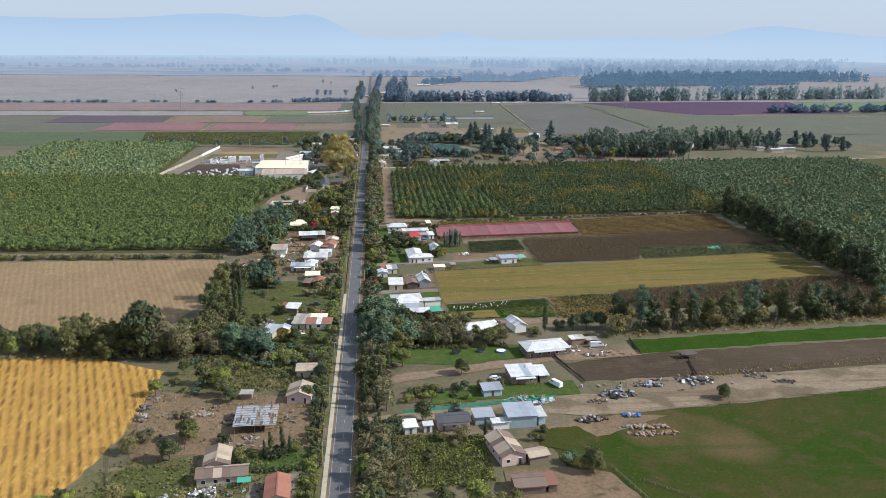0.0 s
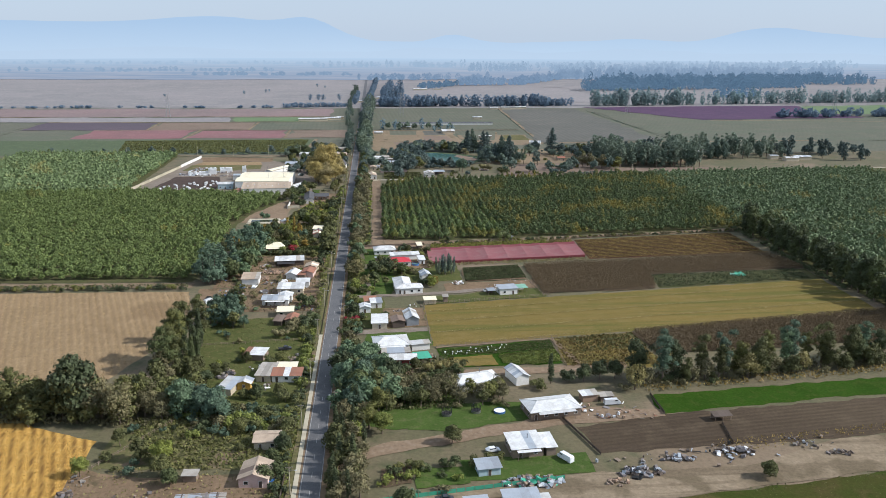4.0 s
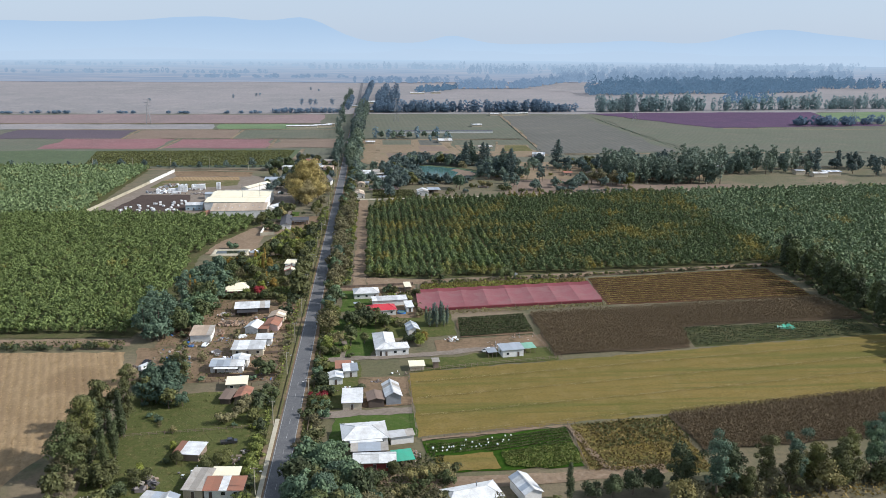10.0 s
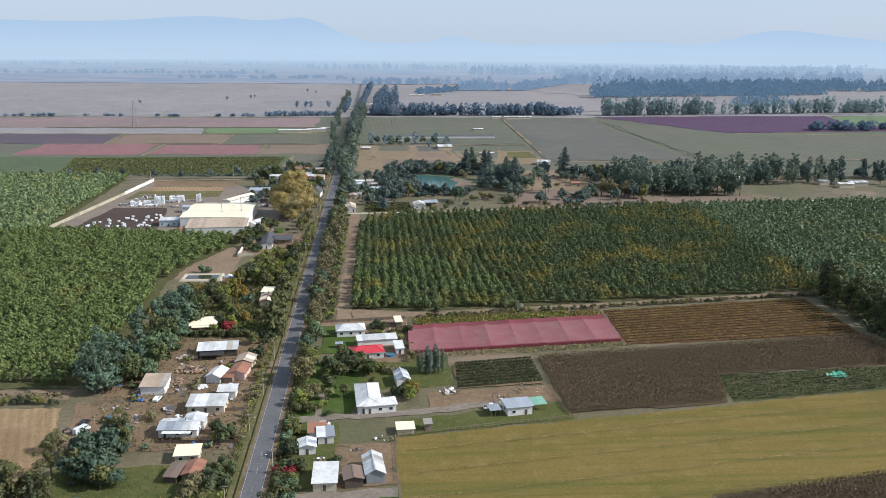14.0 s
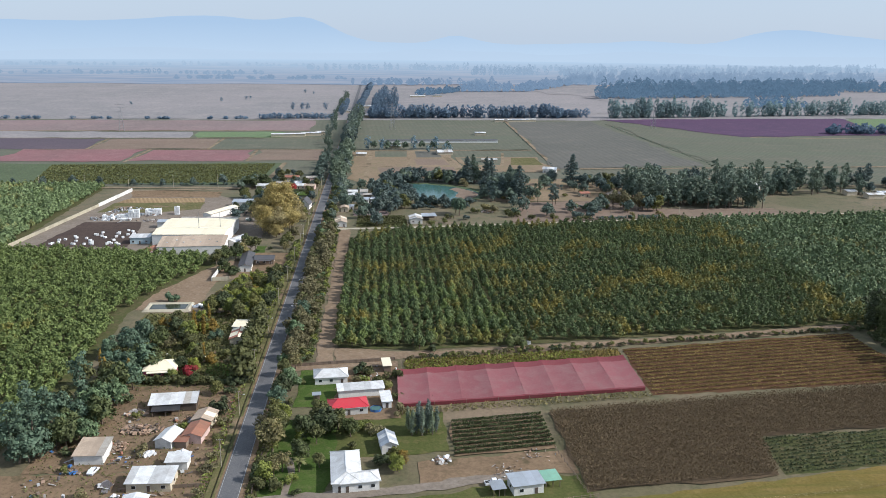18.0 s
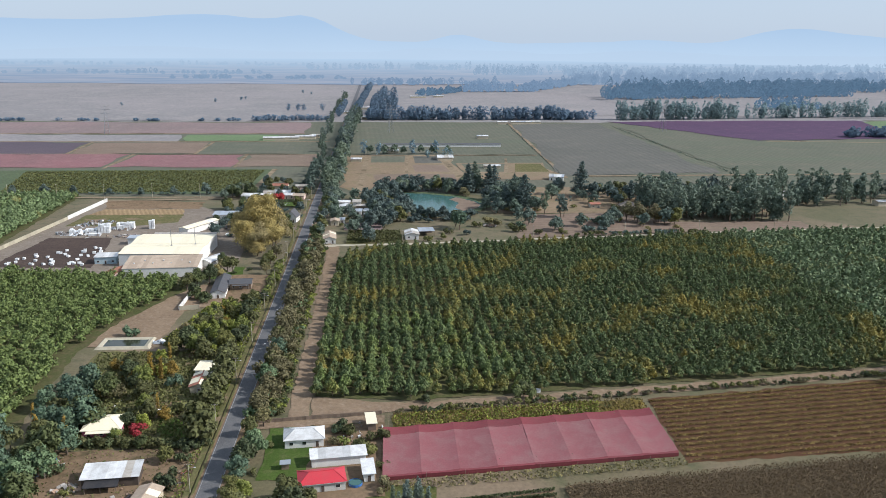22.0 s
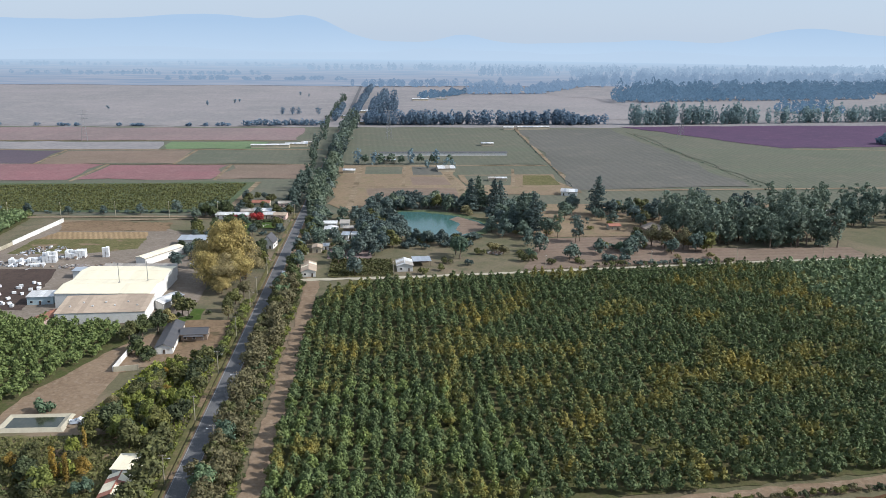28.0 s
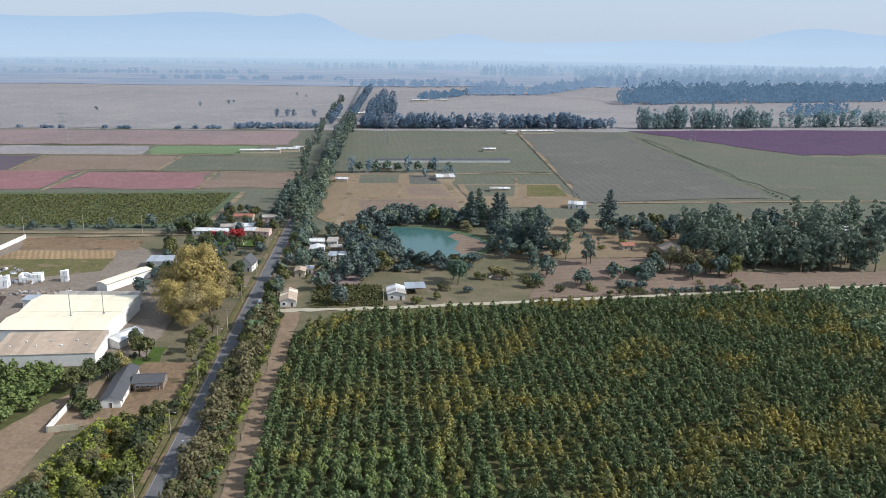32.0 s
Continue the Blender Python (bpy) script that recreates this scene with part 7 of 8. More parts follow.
for a, b, h, lb, mt, bd in (((-7.2, 226), (-7.2, 262), 1.9, "dark board fence beside the footway", "darkwood", True), ((-8, 431), (-30, 429.5), 1.2, "low paling fence of the yard", "wood", True), ((-8, 408), (-33, 409), 1.1, "board fence behind the garden", "darkwood", True),
                            ((6.4, 362), (6.4, 378), 1.4, "wooden garden fence by the road", "wood", True), ((6.2, 395), (6.2, 420), 1.6, "wooden garden fence by the road", "darkwood", True), ((6.4, 425), (6.4, 448), 1.5, "dark garden fence by the road", "darkwood", True), ((40.5, 357), (40.2, 409), 1.3, "wire fence on posts along the hay field", "wood", False),
                            ((40.2, 409), (100, 419), 1.3, "wire fence on posts along the hay field", "wood", False), ((42, 355.5), (92, 363), 1.2, "wire fence at the vegetable garden", "wood", False), ((89.5, 362.5), (89.0, 333), 1.2, "wire fence beside the weed plot", "wood", False), ((7, 263), (7, 300), 1.4, "roadside fence in the trees", "wood", False),
                            ((78, 290), (84, 266), 1.0, "dark board edge of the ploughed field", "darkwood", True), ((112, 306), (112, 291), 1.1, "dark rail fence at the green strip", "darkwood", True), ((128, 283), (126, 270), 0.8, "dark board edging in the field", "darkwood", True), ((77, 207), (83, 186), 1.0, "wire fence of the pasture", "wood", False),
                            ((12.5, 522), (12.5, 736), 1.3, "wire fence beside the ditch", "wood", False), ((6, 515), (47, 520), 1.4, "old board fence along the access", "wood", True), ((48.5, 472), (49.5, 520), 1.3, "wire fence beside the net field", "wood", False), ((98, 419), (94, 446), 1.2, "wire fence round the cabin plot", "wood", False), ((128, 756), (245, 769), 1.3, "wire fence along the estate", "wood", False),
                            ((-62, 268), (-44, 300), 1.2, "wire fence behind the farmyard", "wood", False), ((-9, 399), (-33, 404), 1.2, "wire fence between gardens", "wood", False), ((-10, 367), (-52, 363), 1.1, "old fence across the plot", "wood", False), ((-60, 196), (-68, 226), 1.0, "rail fence at the stubble edge", "darkwood", False)):
    fence(a, b, h, lb, mt, boards=bd, rails=2 if not bd else 1)

# green mesh fence along the farm lane
rt = root("mesh_fence", 19, 245, 9, 0.1, "green mesh fence along the farm lane", "fence")
for i in range(21):
    block("post", rt, "wood", (i * 2.6, 0, 0.75), (0.12, 0.12, 1.7))
    if i < 20:
        block("mesh_panel", rt, "tarp_green", (i * 2.6 + 1.3, 0, 0.7), (2.55, 0.03, 1.15), Matrix.Rotation(random.Random(i).uniform(-0.12, 0.12), 4, "X"))


def power_pole(x, y, rz=0, h=8.5, lamp=False, label="grey concrete power pole with a crossarm"):
    rt = root("power_pole", x, y, rz, 0.0, label, "power pole", "poles along the road")
    v, f = tube(np.random.RandomState(1), (0, 0, -0.4), (0, 0, h), 0.17, 0.11, 8, 4)
    part("pole", mesh_of("pole", v, f, "concrete", True), rt)
    block("crossarm", rt, "wood", (0, 0, h - 0.45), (1.9, 0.12, 0.14))
    for k in (-0.85, 0.85, -0.3, 0.3):
        block("insulator", rt, "white_plastic", (k, 0, h - 0.3), (0.09, 0.09, 0.18))
    if lamp:
        block("lamp_arm", rt, "steel", (0.9, 0, h - 1.2), (1.7, 0.07, 0.07))
        block("lamp_head", rt, "white_plastic", (1.75, 0, h - 1.25), (0.6, 0.24, 0.14))
    return rt


POLES = [-5.0, -4.8, -4.4]
line_y = [173, 212, 250, 288, 326, 368, 409.7, 442, 475, 512, 550, 588, 626, 664, 700, 720, 755.6, 800, 845, 890, 935, 980]
for i, y in enumerate(line_y):
    power_pole(-4.9 if y < 372 else -4.6, y, 0, 8.8, lamp=i % 2 == 0)
for y in (388.4, 205, 300, 610, 570):
    power_pole(4.9, y, 180, 7.5, True, "slim street lamp pole beside the road")
for x, y in ((199.2, 766), (248.4, 770), (60.0, 749), (140, 758), (300, 775)):
    power_pole(x, y, 90, 8, False, "slim pole along the estate lane")
for x, y in ((-156, 889), (-122, 892), (-87, 891), (-55, 890), (-190, 890), (-225, 890)):
    power_pole(x, y, 90, 11, False, "tall power pole behind the plant")
wires = []
for off in (-0.85, 0.3, 0.85):
    for y0, y1 in zip(line_y, line_y[1:]):
        px0, px1 = (-4.9 if y0 < 372 else -4.6) + off, (-4.9 if y1 < 372 else -4.6) + off
        n = 6
        for i in range(n):
            q = [(px0 + (px1 - px0) * t, y0 + (y1 - y0) * t, 8.5 - 0.7 * 4 * t * (1 - t)) for t in (i / n, (i + 1) / n)]
            wires.append(tube(np.random.RandomState(0), q[0], q[1], 0.018, 0.018, 3, 1))
wv, wf = joined(wires)
tagged(new("power_line", mesh_of("power_line", wv, wf, "rubber")), "thin sagging power lines strung between the poles", "power line", "", "stuff")


def pylon(x, y, h):
    rt = root("pylon", x, y, 20, 0, "grey lattice power pylon far across the fields", "pylon", "pylons across the plain")
    for sx in (-1, 1):
        for sy in (-1, 1):
            v, f = tube(np.random.RandomState(1), (sx * 3, sy * 3, -0.3), (sx * 0.5, sy * 0.5, h), 0.22, 0.14, 4, 2)
            part("leg", mesh_of("leg", v, f, "steel"), rt)
    for z in (h * 0.72, h * 0.85, h * 0.97):
        block("arm", rt, "steel", (0, 0, z), (h * 0.32, 0.3, 0.35))
    for k in range(1, 7):
        z = h * k / 8
        w = 6 - 5 * k / 8
        block("brace", rt, "steel", (0, -w / 2, z), (w * 1.1, 0.14, 0.14), Matrix.Rotation(0.5, 4, "Y"))
        block("brace", rt, "steel", (0, w / 2, z), (w * 1.1, 0.14, 0.14), Matrix.Rotation(-0.5, 4, "Y"))


for x, y in ((414.5, 1334), (-279, 1295), (60, 1315), (760, 1350), (-560, 1280)):
    pylon(x, y, 34)

# ---- vehicles ----
def vehicle(x, y, rz, kind, paint, label):
    """A car, pickup or van: body with a shaped cabin, glass, lights, bumpers, four wheels with rims."""
    long = {"car": 4.2, "pickup": 5.0, "van": 5.6}[kind]
    rt = root(kind, x, y, rz, 0.0, label, kind)
    prof = {"car": [(-2.1, .35), (2.1, .35), (2.1, .75), (1.3, .92), (.6, 1.42), (-1.1, 1.45), (-1.9, .98), (-2.1, .9)],
            "pickup": [(-2.5, .45), (2.5, .45), (2.5, .95), (1.5, 1.1), (.9, 1.7), (-.4, 1.72), (-.6, 1.1), (-2.5, 1.1)],
            "van": [(-2.8, .4), (2.8, .4), (2.8, 1.0), (2.3, 1.2), (1.7, 2.1), (-2.7, 2.15), (-2.8, 1.9)]}[kind]
    bm = bmesh.new()
    sides = []
    for s in (-0.86, 0.86):
        sides.append([bm.verts.new((px, s * (0.86 if pz > 1.2 else 1.0), pz)) for px, pz in prof])
    bm.faces.new(sides[0]), bm.faces.new(sides[1][::-1])
    for i in range(len(prof)):
        bm.faces.new((sides[0][i - 1], sides[1][i - 1], sides[1][i], sides[0][i]))
    part("body", from_bm("body", bm, paint), rt)
    top = {"car": (-0.25, 1.2, 1.9), "pickup": (0.2, 1.42, 1.2), "van": (1.2, 1.65, 1.1)}[kind]
    for s in (-1, 1):
        block("side_window", rt, "glass", (top[0], s * 0.8, top[1]), (top[2], 0.06, 0.38))
        block("headlight", rt, "glass", (prof[2][0] + 0.01, s * 0.6, 0.7), (0.06, 0.35, 0.16))
    ws = {"car": ((0.98, 1.18, 0), 0.75), "pickup": ((1.22, 1.42, 0), 0.7), "van": ((2.03, 1.66, 0), 0.9)}[kind]
    block("windscreen", rt, "glass", (ws[0][0], 0, ws[0][1]), (0.06, 1.35, ws[1]), Matrix.Rotation(-0.85, 4, "Y"))
    if kind == "pickup":
        block("load_bed", rt, "rubber", (-1.6, 0, 1.11), (1.6, 1.4, 0.03))
    for px in (-long * 0.3, long * 0.3):
        for s in (-1, 1):
            v, f = tube(np.random.RandomState(0), (px, s * 0.68, 0.33), (px, s * 0.9, 0.33), 0.33, 0.33, 12, 1)
            wh = part("wheel", mesh_of("wheel", v, f, "rubber"), rt)
            v, f = tube(np.random.RandomState(0), (px, s * 0.84, 0.33), (px, s * 0.91, 0.33), 0.2, 0.02, 10, 1)
            part("rim", mesh_of("rim", v, f, "steel"), wh)
    return rt


vehicle(52.6, 270.5, 12, "car", "white_car", "white saloon car parked beside the house")
vehicle(73.0, 264.0, 120, "van", "white_car", "old white van among scrap")
vehicle(-57.6, 418.0, 60, "van", "white_car", "white delivery van parked at the field edge")
vehicle(72.5, 427.5, 10, "pickup", "white_car", "white pickup parked by the cabin")
vehicle(17.5, 418.0, 5, "car", "white_car", "white car parked on the drive")
vehicle(-17.0, 357.0, 10, "pickup", "dark_car", "dark pickup parked on the grass")
vehicle(36.0, 244.6, 3, "pickup", "dark_car", "dark pickup on the sandy lane")
vehicle(97.0, 299.8, 4, "van", "white_car", "white trailer van beside the tin shed")
vehicle(3.8, 755.0, 86, "car", "white_car", "white car parked on the shoulder")
vehicle(-58.6, 423.5, 75, "car", "dark_car", "dark car parked at the field edge")
vehicle(-40, 440.5, 80, "car", "white_car", "pale car beside the shed")
for i, (x, y) in enumerate(((-46, 772), (-50, 790), (-40, 786), (-56, 800), (-44, 800))):
    vehicle(x, y, 80 + 9 * i, "car", "dark_car" if i % 2 else "white_car", "car parked behind the plant")

# ---- heaps, scrap, stacked goods ----
def heap(name, x, y, rx, ry, h, n, size, mats, label, seed, flat=0.6, cat="heap"):
    """A pile: separate pieces of rough boxes and slabs lying on one another."""
    rs = random.Random(seed)
    rt = root(name, x, y, 0, 0.1, label, cat)
    for i in range(n):
        a, r = rs.uniform(0, 6.28), math.sqrt(rs.random())
        px, py = rx * r * math.cos(a), ry * r * math.sin(a)
        pz = h * (1 - r) * rs.uniform(0.3, 1.0) + size * 0.2
        s = size * rs.uniform(0.5, 1.4)
        m = Matrix.Translation((px, py, pz)) @ Euler((rs.uniform(-.6, .6), rs.uniform(-.6, .6), rs.uniform(0, 3))).to_matrix().to_4x4()
        part("piece", cube_mesh(rs.choice(mats)), rt, m @ Matrix.Diagonal((s * rs.uniform(0.8, 2.0), s, s * flat, 1)))
    return rt


heap("scrap_heap", 61.5, 252.0, 8.5, 3.2, 1.6, 70, 1.0, ["white_plastic", "zinc", "tarp_green", "scrap", "wood", "zinc"], "heap of crates, pallets and green netting", 1)
heap("scrap_heap", 92.5, 255.0, 6.5, 3.6, 1.8, 60, 0.9, ["scrap", "darkwood", "rubber", "scrap", "zinc"], "dark heap of scrap metal", 2)
heap("scrap_heap", 106.0, 262.0, 5.5, 1.8, 1.2, 34, 0.8, ["scrap", "darkwood", "scrap", "zinc"], "dark heap of scrap metal", 3)
heap("scrap_heap", 124.5, 264.5, 6.5, 2.6, 1.6, 50, 0.9, ["scrap", "zinc", "darkwood", "white_plastic", "scrap"], "heap of scrap and pale boxes", 4)
heap("tyre_heap", 79.0, 236.5, 5.5, 1.8, 1.5, 44, 0.8, ["scrap", "rubber", "darkwood", "zinc_old"], "heap of old tyres and scrap", 5)
heap("earth_heap", 94.5, 230.6, 8.5, 1.3, 0.9, 40, 0.8, ["firewood", "wood", "firewood", "stones"], "long low ridge of earth and rubble", 6)
heap("earth_heap", 95.5, 226.4, 8.5, 1.0, 0.8, 36, 0.8, ["firewood", "wood", "firewood"], "long low ridge of earth and rubble", 46)
heap("scrap_heap", 92.0, 238.5, 3.0, 1.0, 0.8, 10, 1.2, ["tarp_blue", "zinc", "tarp_blue"], "blue containers beside the lane", 7)
heap("wood_heap", 85.0, 250.0, 3.5, 2.0, 0.8, 20, 0.8, ["firewood", "wood"], "low heap of split firewood logs", 8)
heap("scrap_heap", 155.0, 262.0, 4.0, 2.0, 0.7, 24, 0.7, ["darkwood", "scrap", "stones"], "dark heap of cuttings", 9)
heap("earth_heap", -64.0, 246.5, 2.6, 2.4, 1.6, 40, 0.8, ["darkwood", "wood", "stones"], "dark mound of earth and cuttings", 10)
heap("earth_heap", -64.5, 253.5, 2.4, 2.2, 1.5, 36, 0.8, ["darkwood", "wood", "scrap"], "dark mound of earth and cuttings", 11)
heap("stone_heap", -47.0, 248.5, 5.0, 2.4, 0.6, 50, 0.6, ["stones", "firewood"], "scattered rubble on bare earth", 12)
heap("scrap_heap", -36.0, 199.0, 4.0, 3.4, 1.0, 46, 0.7, ["stones", "zinc", "white_plastic", "scrap"], "heap of rubble beside the farmhouse", 13)
heap("wood_heap", -35.5, 243.0, 2.0, 5.0, 0.8, 28, 0.8, ["wood", "darkwood"], "stacked boards beside the open shed", 14)
heap("wood_heap", -33.0, 466.0, 6.5, 4.5, 1.2, 70, 0.9, ["firewood", "wood", "darkwood", "firewood"], "wide heap of firewood and branches", 15)
heap("wood_heap", -37.5, 454.5, 2.6, 4.0, 1.3, 36, 0.8, ["firewood", "firewood", "wood"], "heap of split firewood", 16)
heap("wood_heap", -38.0, 478.0, 3.5, 3.0, 1.0, 30, 0.8, ["firewood", "stones", "wood"], "heap of pale timber", 17)
heap("white_sacks", -27.5, 450.0, 2.4, 1.2, 0.9, 16, 0.9, ["white_plastic"], "white sacks piled beside the gabled shed", 18)
heap("white_sacks", -17.5, 449.8, 1.9, 1.4, 0.9, 14, 0.9, ["white_plastic"], "white covered sacks behind the annex", 19)
heap("scrap_heap", -46.0, 440.5, 3.0, 1.5, 0.8, 20, 0.7, ["tarp_blue", "scrap", "wood", "white_plastic"], "junk and blue drums beside the shed", 20)
heap("scrap_heap", -30.0, 425.0, 2.0, 2.6, 0.9, 16, 0.8, ["scrap", "zinc", "white_plastic"], "junk beside the house", 21)
heap("scrap_heap", -34.5, 432.0, 2.2, 2.8, 0.6, 10, 1.4, ["zinc_white", "scrap"], "loose roofing sheets on the ground", 22, 0.08)
heap("scrap_heap", -62.0, 418.5, 3.6, 1.6, 1.0, 26, 0.8, ["darkwood", "scrap", "wood"], "farm scrap at the field edge", 23)
heap("scrap_heap", -36.0, 334.0, 3.5, 4.0, 1.0, 26, 1.0, ["tarp_black", "scrap", "zinc_old", "wood"], "junk under black sheeting among shrubs", 24)
heap("wood_heap", 59.5, 441.5, 3.0, 2.2, 1.0, 30, 0.7, ["firewood", "stones", "white_plastic"], "heap of bricks and firewood", 25)
heap("stone_heap", 28.0, 401.0, 2.6, 1.0, 0.5, 16, 0.5, ["darkwood", "scrap"], "small stack of goods in the yard", 26)
heap("scrap_heap", 39.0, 345.5, 2.4, 4.0, 0.9, 40, 0.5, ["firewood", "wood", "stones"], "brushwood heap beside the shelter", 27)
heap("white_sacks", -40.2, 588.6, 3.2, 2.2, 1.0, 16, 1.1, ["white_plastic", "zinc"], "white covered goods beside the basin", 28)
heap("scrap_heap", -105.0, 770.0, 14.0, 4.0, 0.8, 70, 1.0, ["scrap", "wood", "stones"], "scattered goods in the plant yard", 29)
heap("scrap_heap", -135.0, 775.0, 9.0, 3.5, 1.0, 50, 1.1, ["scrap", "white_plastic", "zinc", "stones"], "scattered goods along the plant wall", 30)
heap("stone_heap", 118.0, 792.0, 5.0, 3.0, 0.8, 40, 0.8, ["stones", "firewood"], "rubble beside the estate lane", 31)
heap("scrap_heap", -24.0, 600.5, 2.4, 1.6, 0.7, 14, 0.7, ["wood", "white_plastic"], "old boxes under the trees", 32)

# stacks of white fruit bins at the packing plant, and pale hives on the dark soil
for gx, gy, nx, ny, nz in ((-141, 777, 5, 3, 2), (-132, 778.5, 4, 3, 2), (-124.6, 779, 4, 3, 4), (-116, 788, 6, 3, 3), (-97, 790, 2, 2, 4), (-128, 772, 4, 2, 1)):
    rt = root("bin_stack", gx, gy, 6, 0.1, "stacked white plastic fruit bins in the yard", "bins", "bin stacks of the packing plant")
    rs = random.Random(int(gx * gy))
    for i in range(nx):
        for j in range(ny):
            for k in range(rs.randint(max(1, nz - 1), nz)):
                block("bin", rt, "white_plastic", (i * 1.75, j * 1.75, 0.7 + k * 1.4), (1.5, 1.5, 1.28))
rs = random.Random(77)
hive = root("pallet_box", -130, 716, 0, 0.1, "pale box on the dark soil of the yard", "box", "boxes on the dark soil")
block("box", hive, "white_plastic", (0, 0, 0.5), (1.7, 1.3, 1.0))
block("lid", hive, "frame_white", (0, 0, 1.05), (1.8, 1.4, 0.1))
for i in range(44):
    x, y = rs.uniform(-150, -108), rs.uniform(704, 742)
    if x + 155 > (y - 703) * 0.45 and x < -106:
        copy_thing(hive, pose(x, y, 0.1, 0, 0, rs.uniform(0, 180)))
for x, y in ((-66, 716), (-54, 719)):
    rt = root("mast", x, y, 0, 7.9, "slim steel mast standing on the hall roof", "mast")
    block("tube", rt, "steel", (0, 0, 4.5), (0.22, 0.22, 9.2))
    block("foot", rt, "steel", (0, 0, 0.1), (0.9, 0.9, 0.2))
rt = root("roof_vents", -64, 687, 3, 5.9, "small roof vents on the packing hall", "vent")
for i in range(7):
    block("vent", rt, "zinc_white", (-14 + i * 4.6, 1.0 + (i % 2) * 4, 0.1 + (i % 2) * 0.35), (0.7, 0.7, 0.5))

# irrigation basin: sloping concrete rim round dark water
def basin(x0, y0, x1, y1):
    rt = root("basin", 0, 0, 0, 0, "concrete irrigation basin with a pale sloping rim", "basin")
    bm = bmesh.new()
    outer = [bm.verts.new(p) for p in ((x0, y0, 0.9), (x1, y0, 0.9), (x1, y1, 0.9), (x0, y1, 0.9))]
    base = [bm.verts.new(p) for p in ((x0 - 1.2, y0 - 1.2, 0), (x1 + 1.2, y0 - 1.2, 0), (x1 + 1.2, y1 + 1.2, 0), (x0 - 1.2, y1 + 1.2, 0))]
    k = 1.9
    inner = [bm.verts.new(p) for p in ((x0 + k, y0 + k, 0.25), (x1 - k, y0 + k, 0.25), (x1 - k, y1 - k, 0.25), (x0 + k, y1 - k, 0.25))]
    for i in range(4):
        j = (i + 1) % 4
        bm.faces.new((outer[i], outer[j], inner[j], inner[i]))
        bm.faces.new((base[i], base[j], outer[j], outer[i]))
    part("rim", from_bm("rim", bm, "concrete"), rt)
    part("water", mesh_of("water", [(x0 + 1.5, y0 + 1.5, 0.42), (x1 - 1.5, y0 + 1.5, 0.42), (x1 - 1.5, y1 - 1.5, 0.42), (x0 + 1.5, y1 - 1.5, 0.42)], [(0, 1, 2, 3)], "dark_water"), rt, None, "dark still water")


basin(-63.5, 583.5, -44.5, 593.5)
sheet("pond", POND, 0.44, "water", "green pond among trees", "water", cut=4, seed=5)
sheet("pond_bank", [(50, 898), (66, 911), (84, 910), (108, 896), (124, 876), (128, 856), (116, 838), (104, 828), (84, 824), (70, 834), (60, 850), (54, 872)], 0.40, "bean", "grassy bank of the pond", "ground", cut=4, seed=6)

# small garden things
def ring_thing(name, x, y, r, h, rim, inside_mat, label, cat):
    rt = root(name, x, y, 0, 0.1, label, cat)
    v, f = tube(np.random.RandomState(0), (0, 0, 0), (0, 0, h), r, r, 20, 1)
    part("rim", mesh_of("rim", v, f, rim, True), rt)
    ang = np.linspace(0, 2 * math.pi, 20, endpoint=False)
    top = [(r * 0.96 * math.cos(a), r * 0.96 * math.sin(a), h * 0.85) for a in ang]
    bm = bmesh.new()
    bm.faces.new([bm.verts.new(p) for p in top])
    part("surface", from_bm("surface", bm, inside_mat), rt)
    for k in range(6):
        block("leg", rt, "steel", (r * math.cos(k * 1.047), r * math.sin(k * 1.047), h / 2), (0.07, 0.07, h))
    return rt


ring_thing("paddling_pool", 58.5, 296.5, 1.9, 0.7, "tarp_blue", "white_plastic", "round blue paddling pool on the lawn", "pool")
for tx, ty, tr in ((50.8, 297.0, 1.5), (41.0, 295.5, 1.6)):
    rt = ring_thing("trampoline", tx, ty, tr, 0.8, "steel", "tarp_black", "round trampoline with a dark safety net on the lawn", "trampoline")
    for k in range(6):
        block("net_post", rt, "steel", (tr * math.cos(k * 1.047), tr * math.sin(k * 1.047), 1.6), (0.06, 0.06, 1.7))
    for k in range(18):
        a = k * math.pi / 9
        block("net_strand", rt, "tarp_black", (tr * math.cos(a), tr * math.sin(a), 1.6), (0.10, 0.10, 1.5))
    for z in (1.2, 1.8, 2.35):
        v, f = tube(np.random.RandomState(0), (0, 0, z), (0, 0, z + 0.06), tr, tr, 18, 1)
        part("net_hoop", mesh_of("net_hoop", v, f, "tarp_black"), rt)
ring_thing("paddling_pool", 39.8, 476.5, 1.9, 0.9, "tarp_blue", "water", "round garden pool beside the red-roofed house", "pool")
ring_thing("water_tank", -10.3, 256.5, 1.5, 1.0, "white_plastic", "tarp_blue", "round white and blue basin in the yard", "tank")
ring_thing("water_tank", -22.5, 243.5, 0.8, 1.6, "white_plastic", "white_plastic", "white water tank beside the shed", "tank")

# ---- net field: red shade net in long panels on low posts ----
rt = root("shade_net", 48.6, 478.0, 5.0, 0.1, "dusty red shade net stretched over a crop in panels", "shade net")
NETS = 8


def net_piece(name, u0, u1, w0, w1, mat, seed):
    v, f, n, k = [], [], 8, 6
    for a in range(n + 1):
        for b in range(k + 1):
            px = u0 + (u1 - u0) * a / n
            py = w0 + (w1 - w0) * b / k + 0.02 * px
            v.append((px + 0.10 * py - 1.4, py, 1.2 + 0.42 * abs(2 * a / n - 1) ** 2.2 * min(1, (w0 + (w1 - w0) * b / k) / 2.5) + 0.16 * noise.noise((px * 0.4, py * 0.4, seed)) + 0.05 * noise.noise((px * 1.7, py * 0.6, seed))))
    for a in range(n):
        for b in range(k):
            q = a * (k + 1) + b
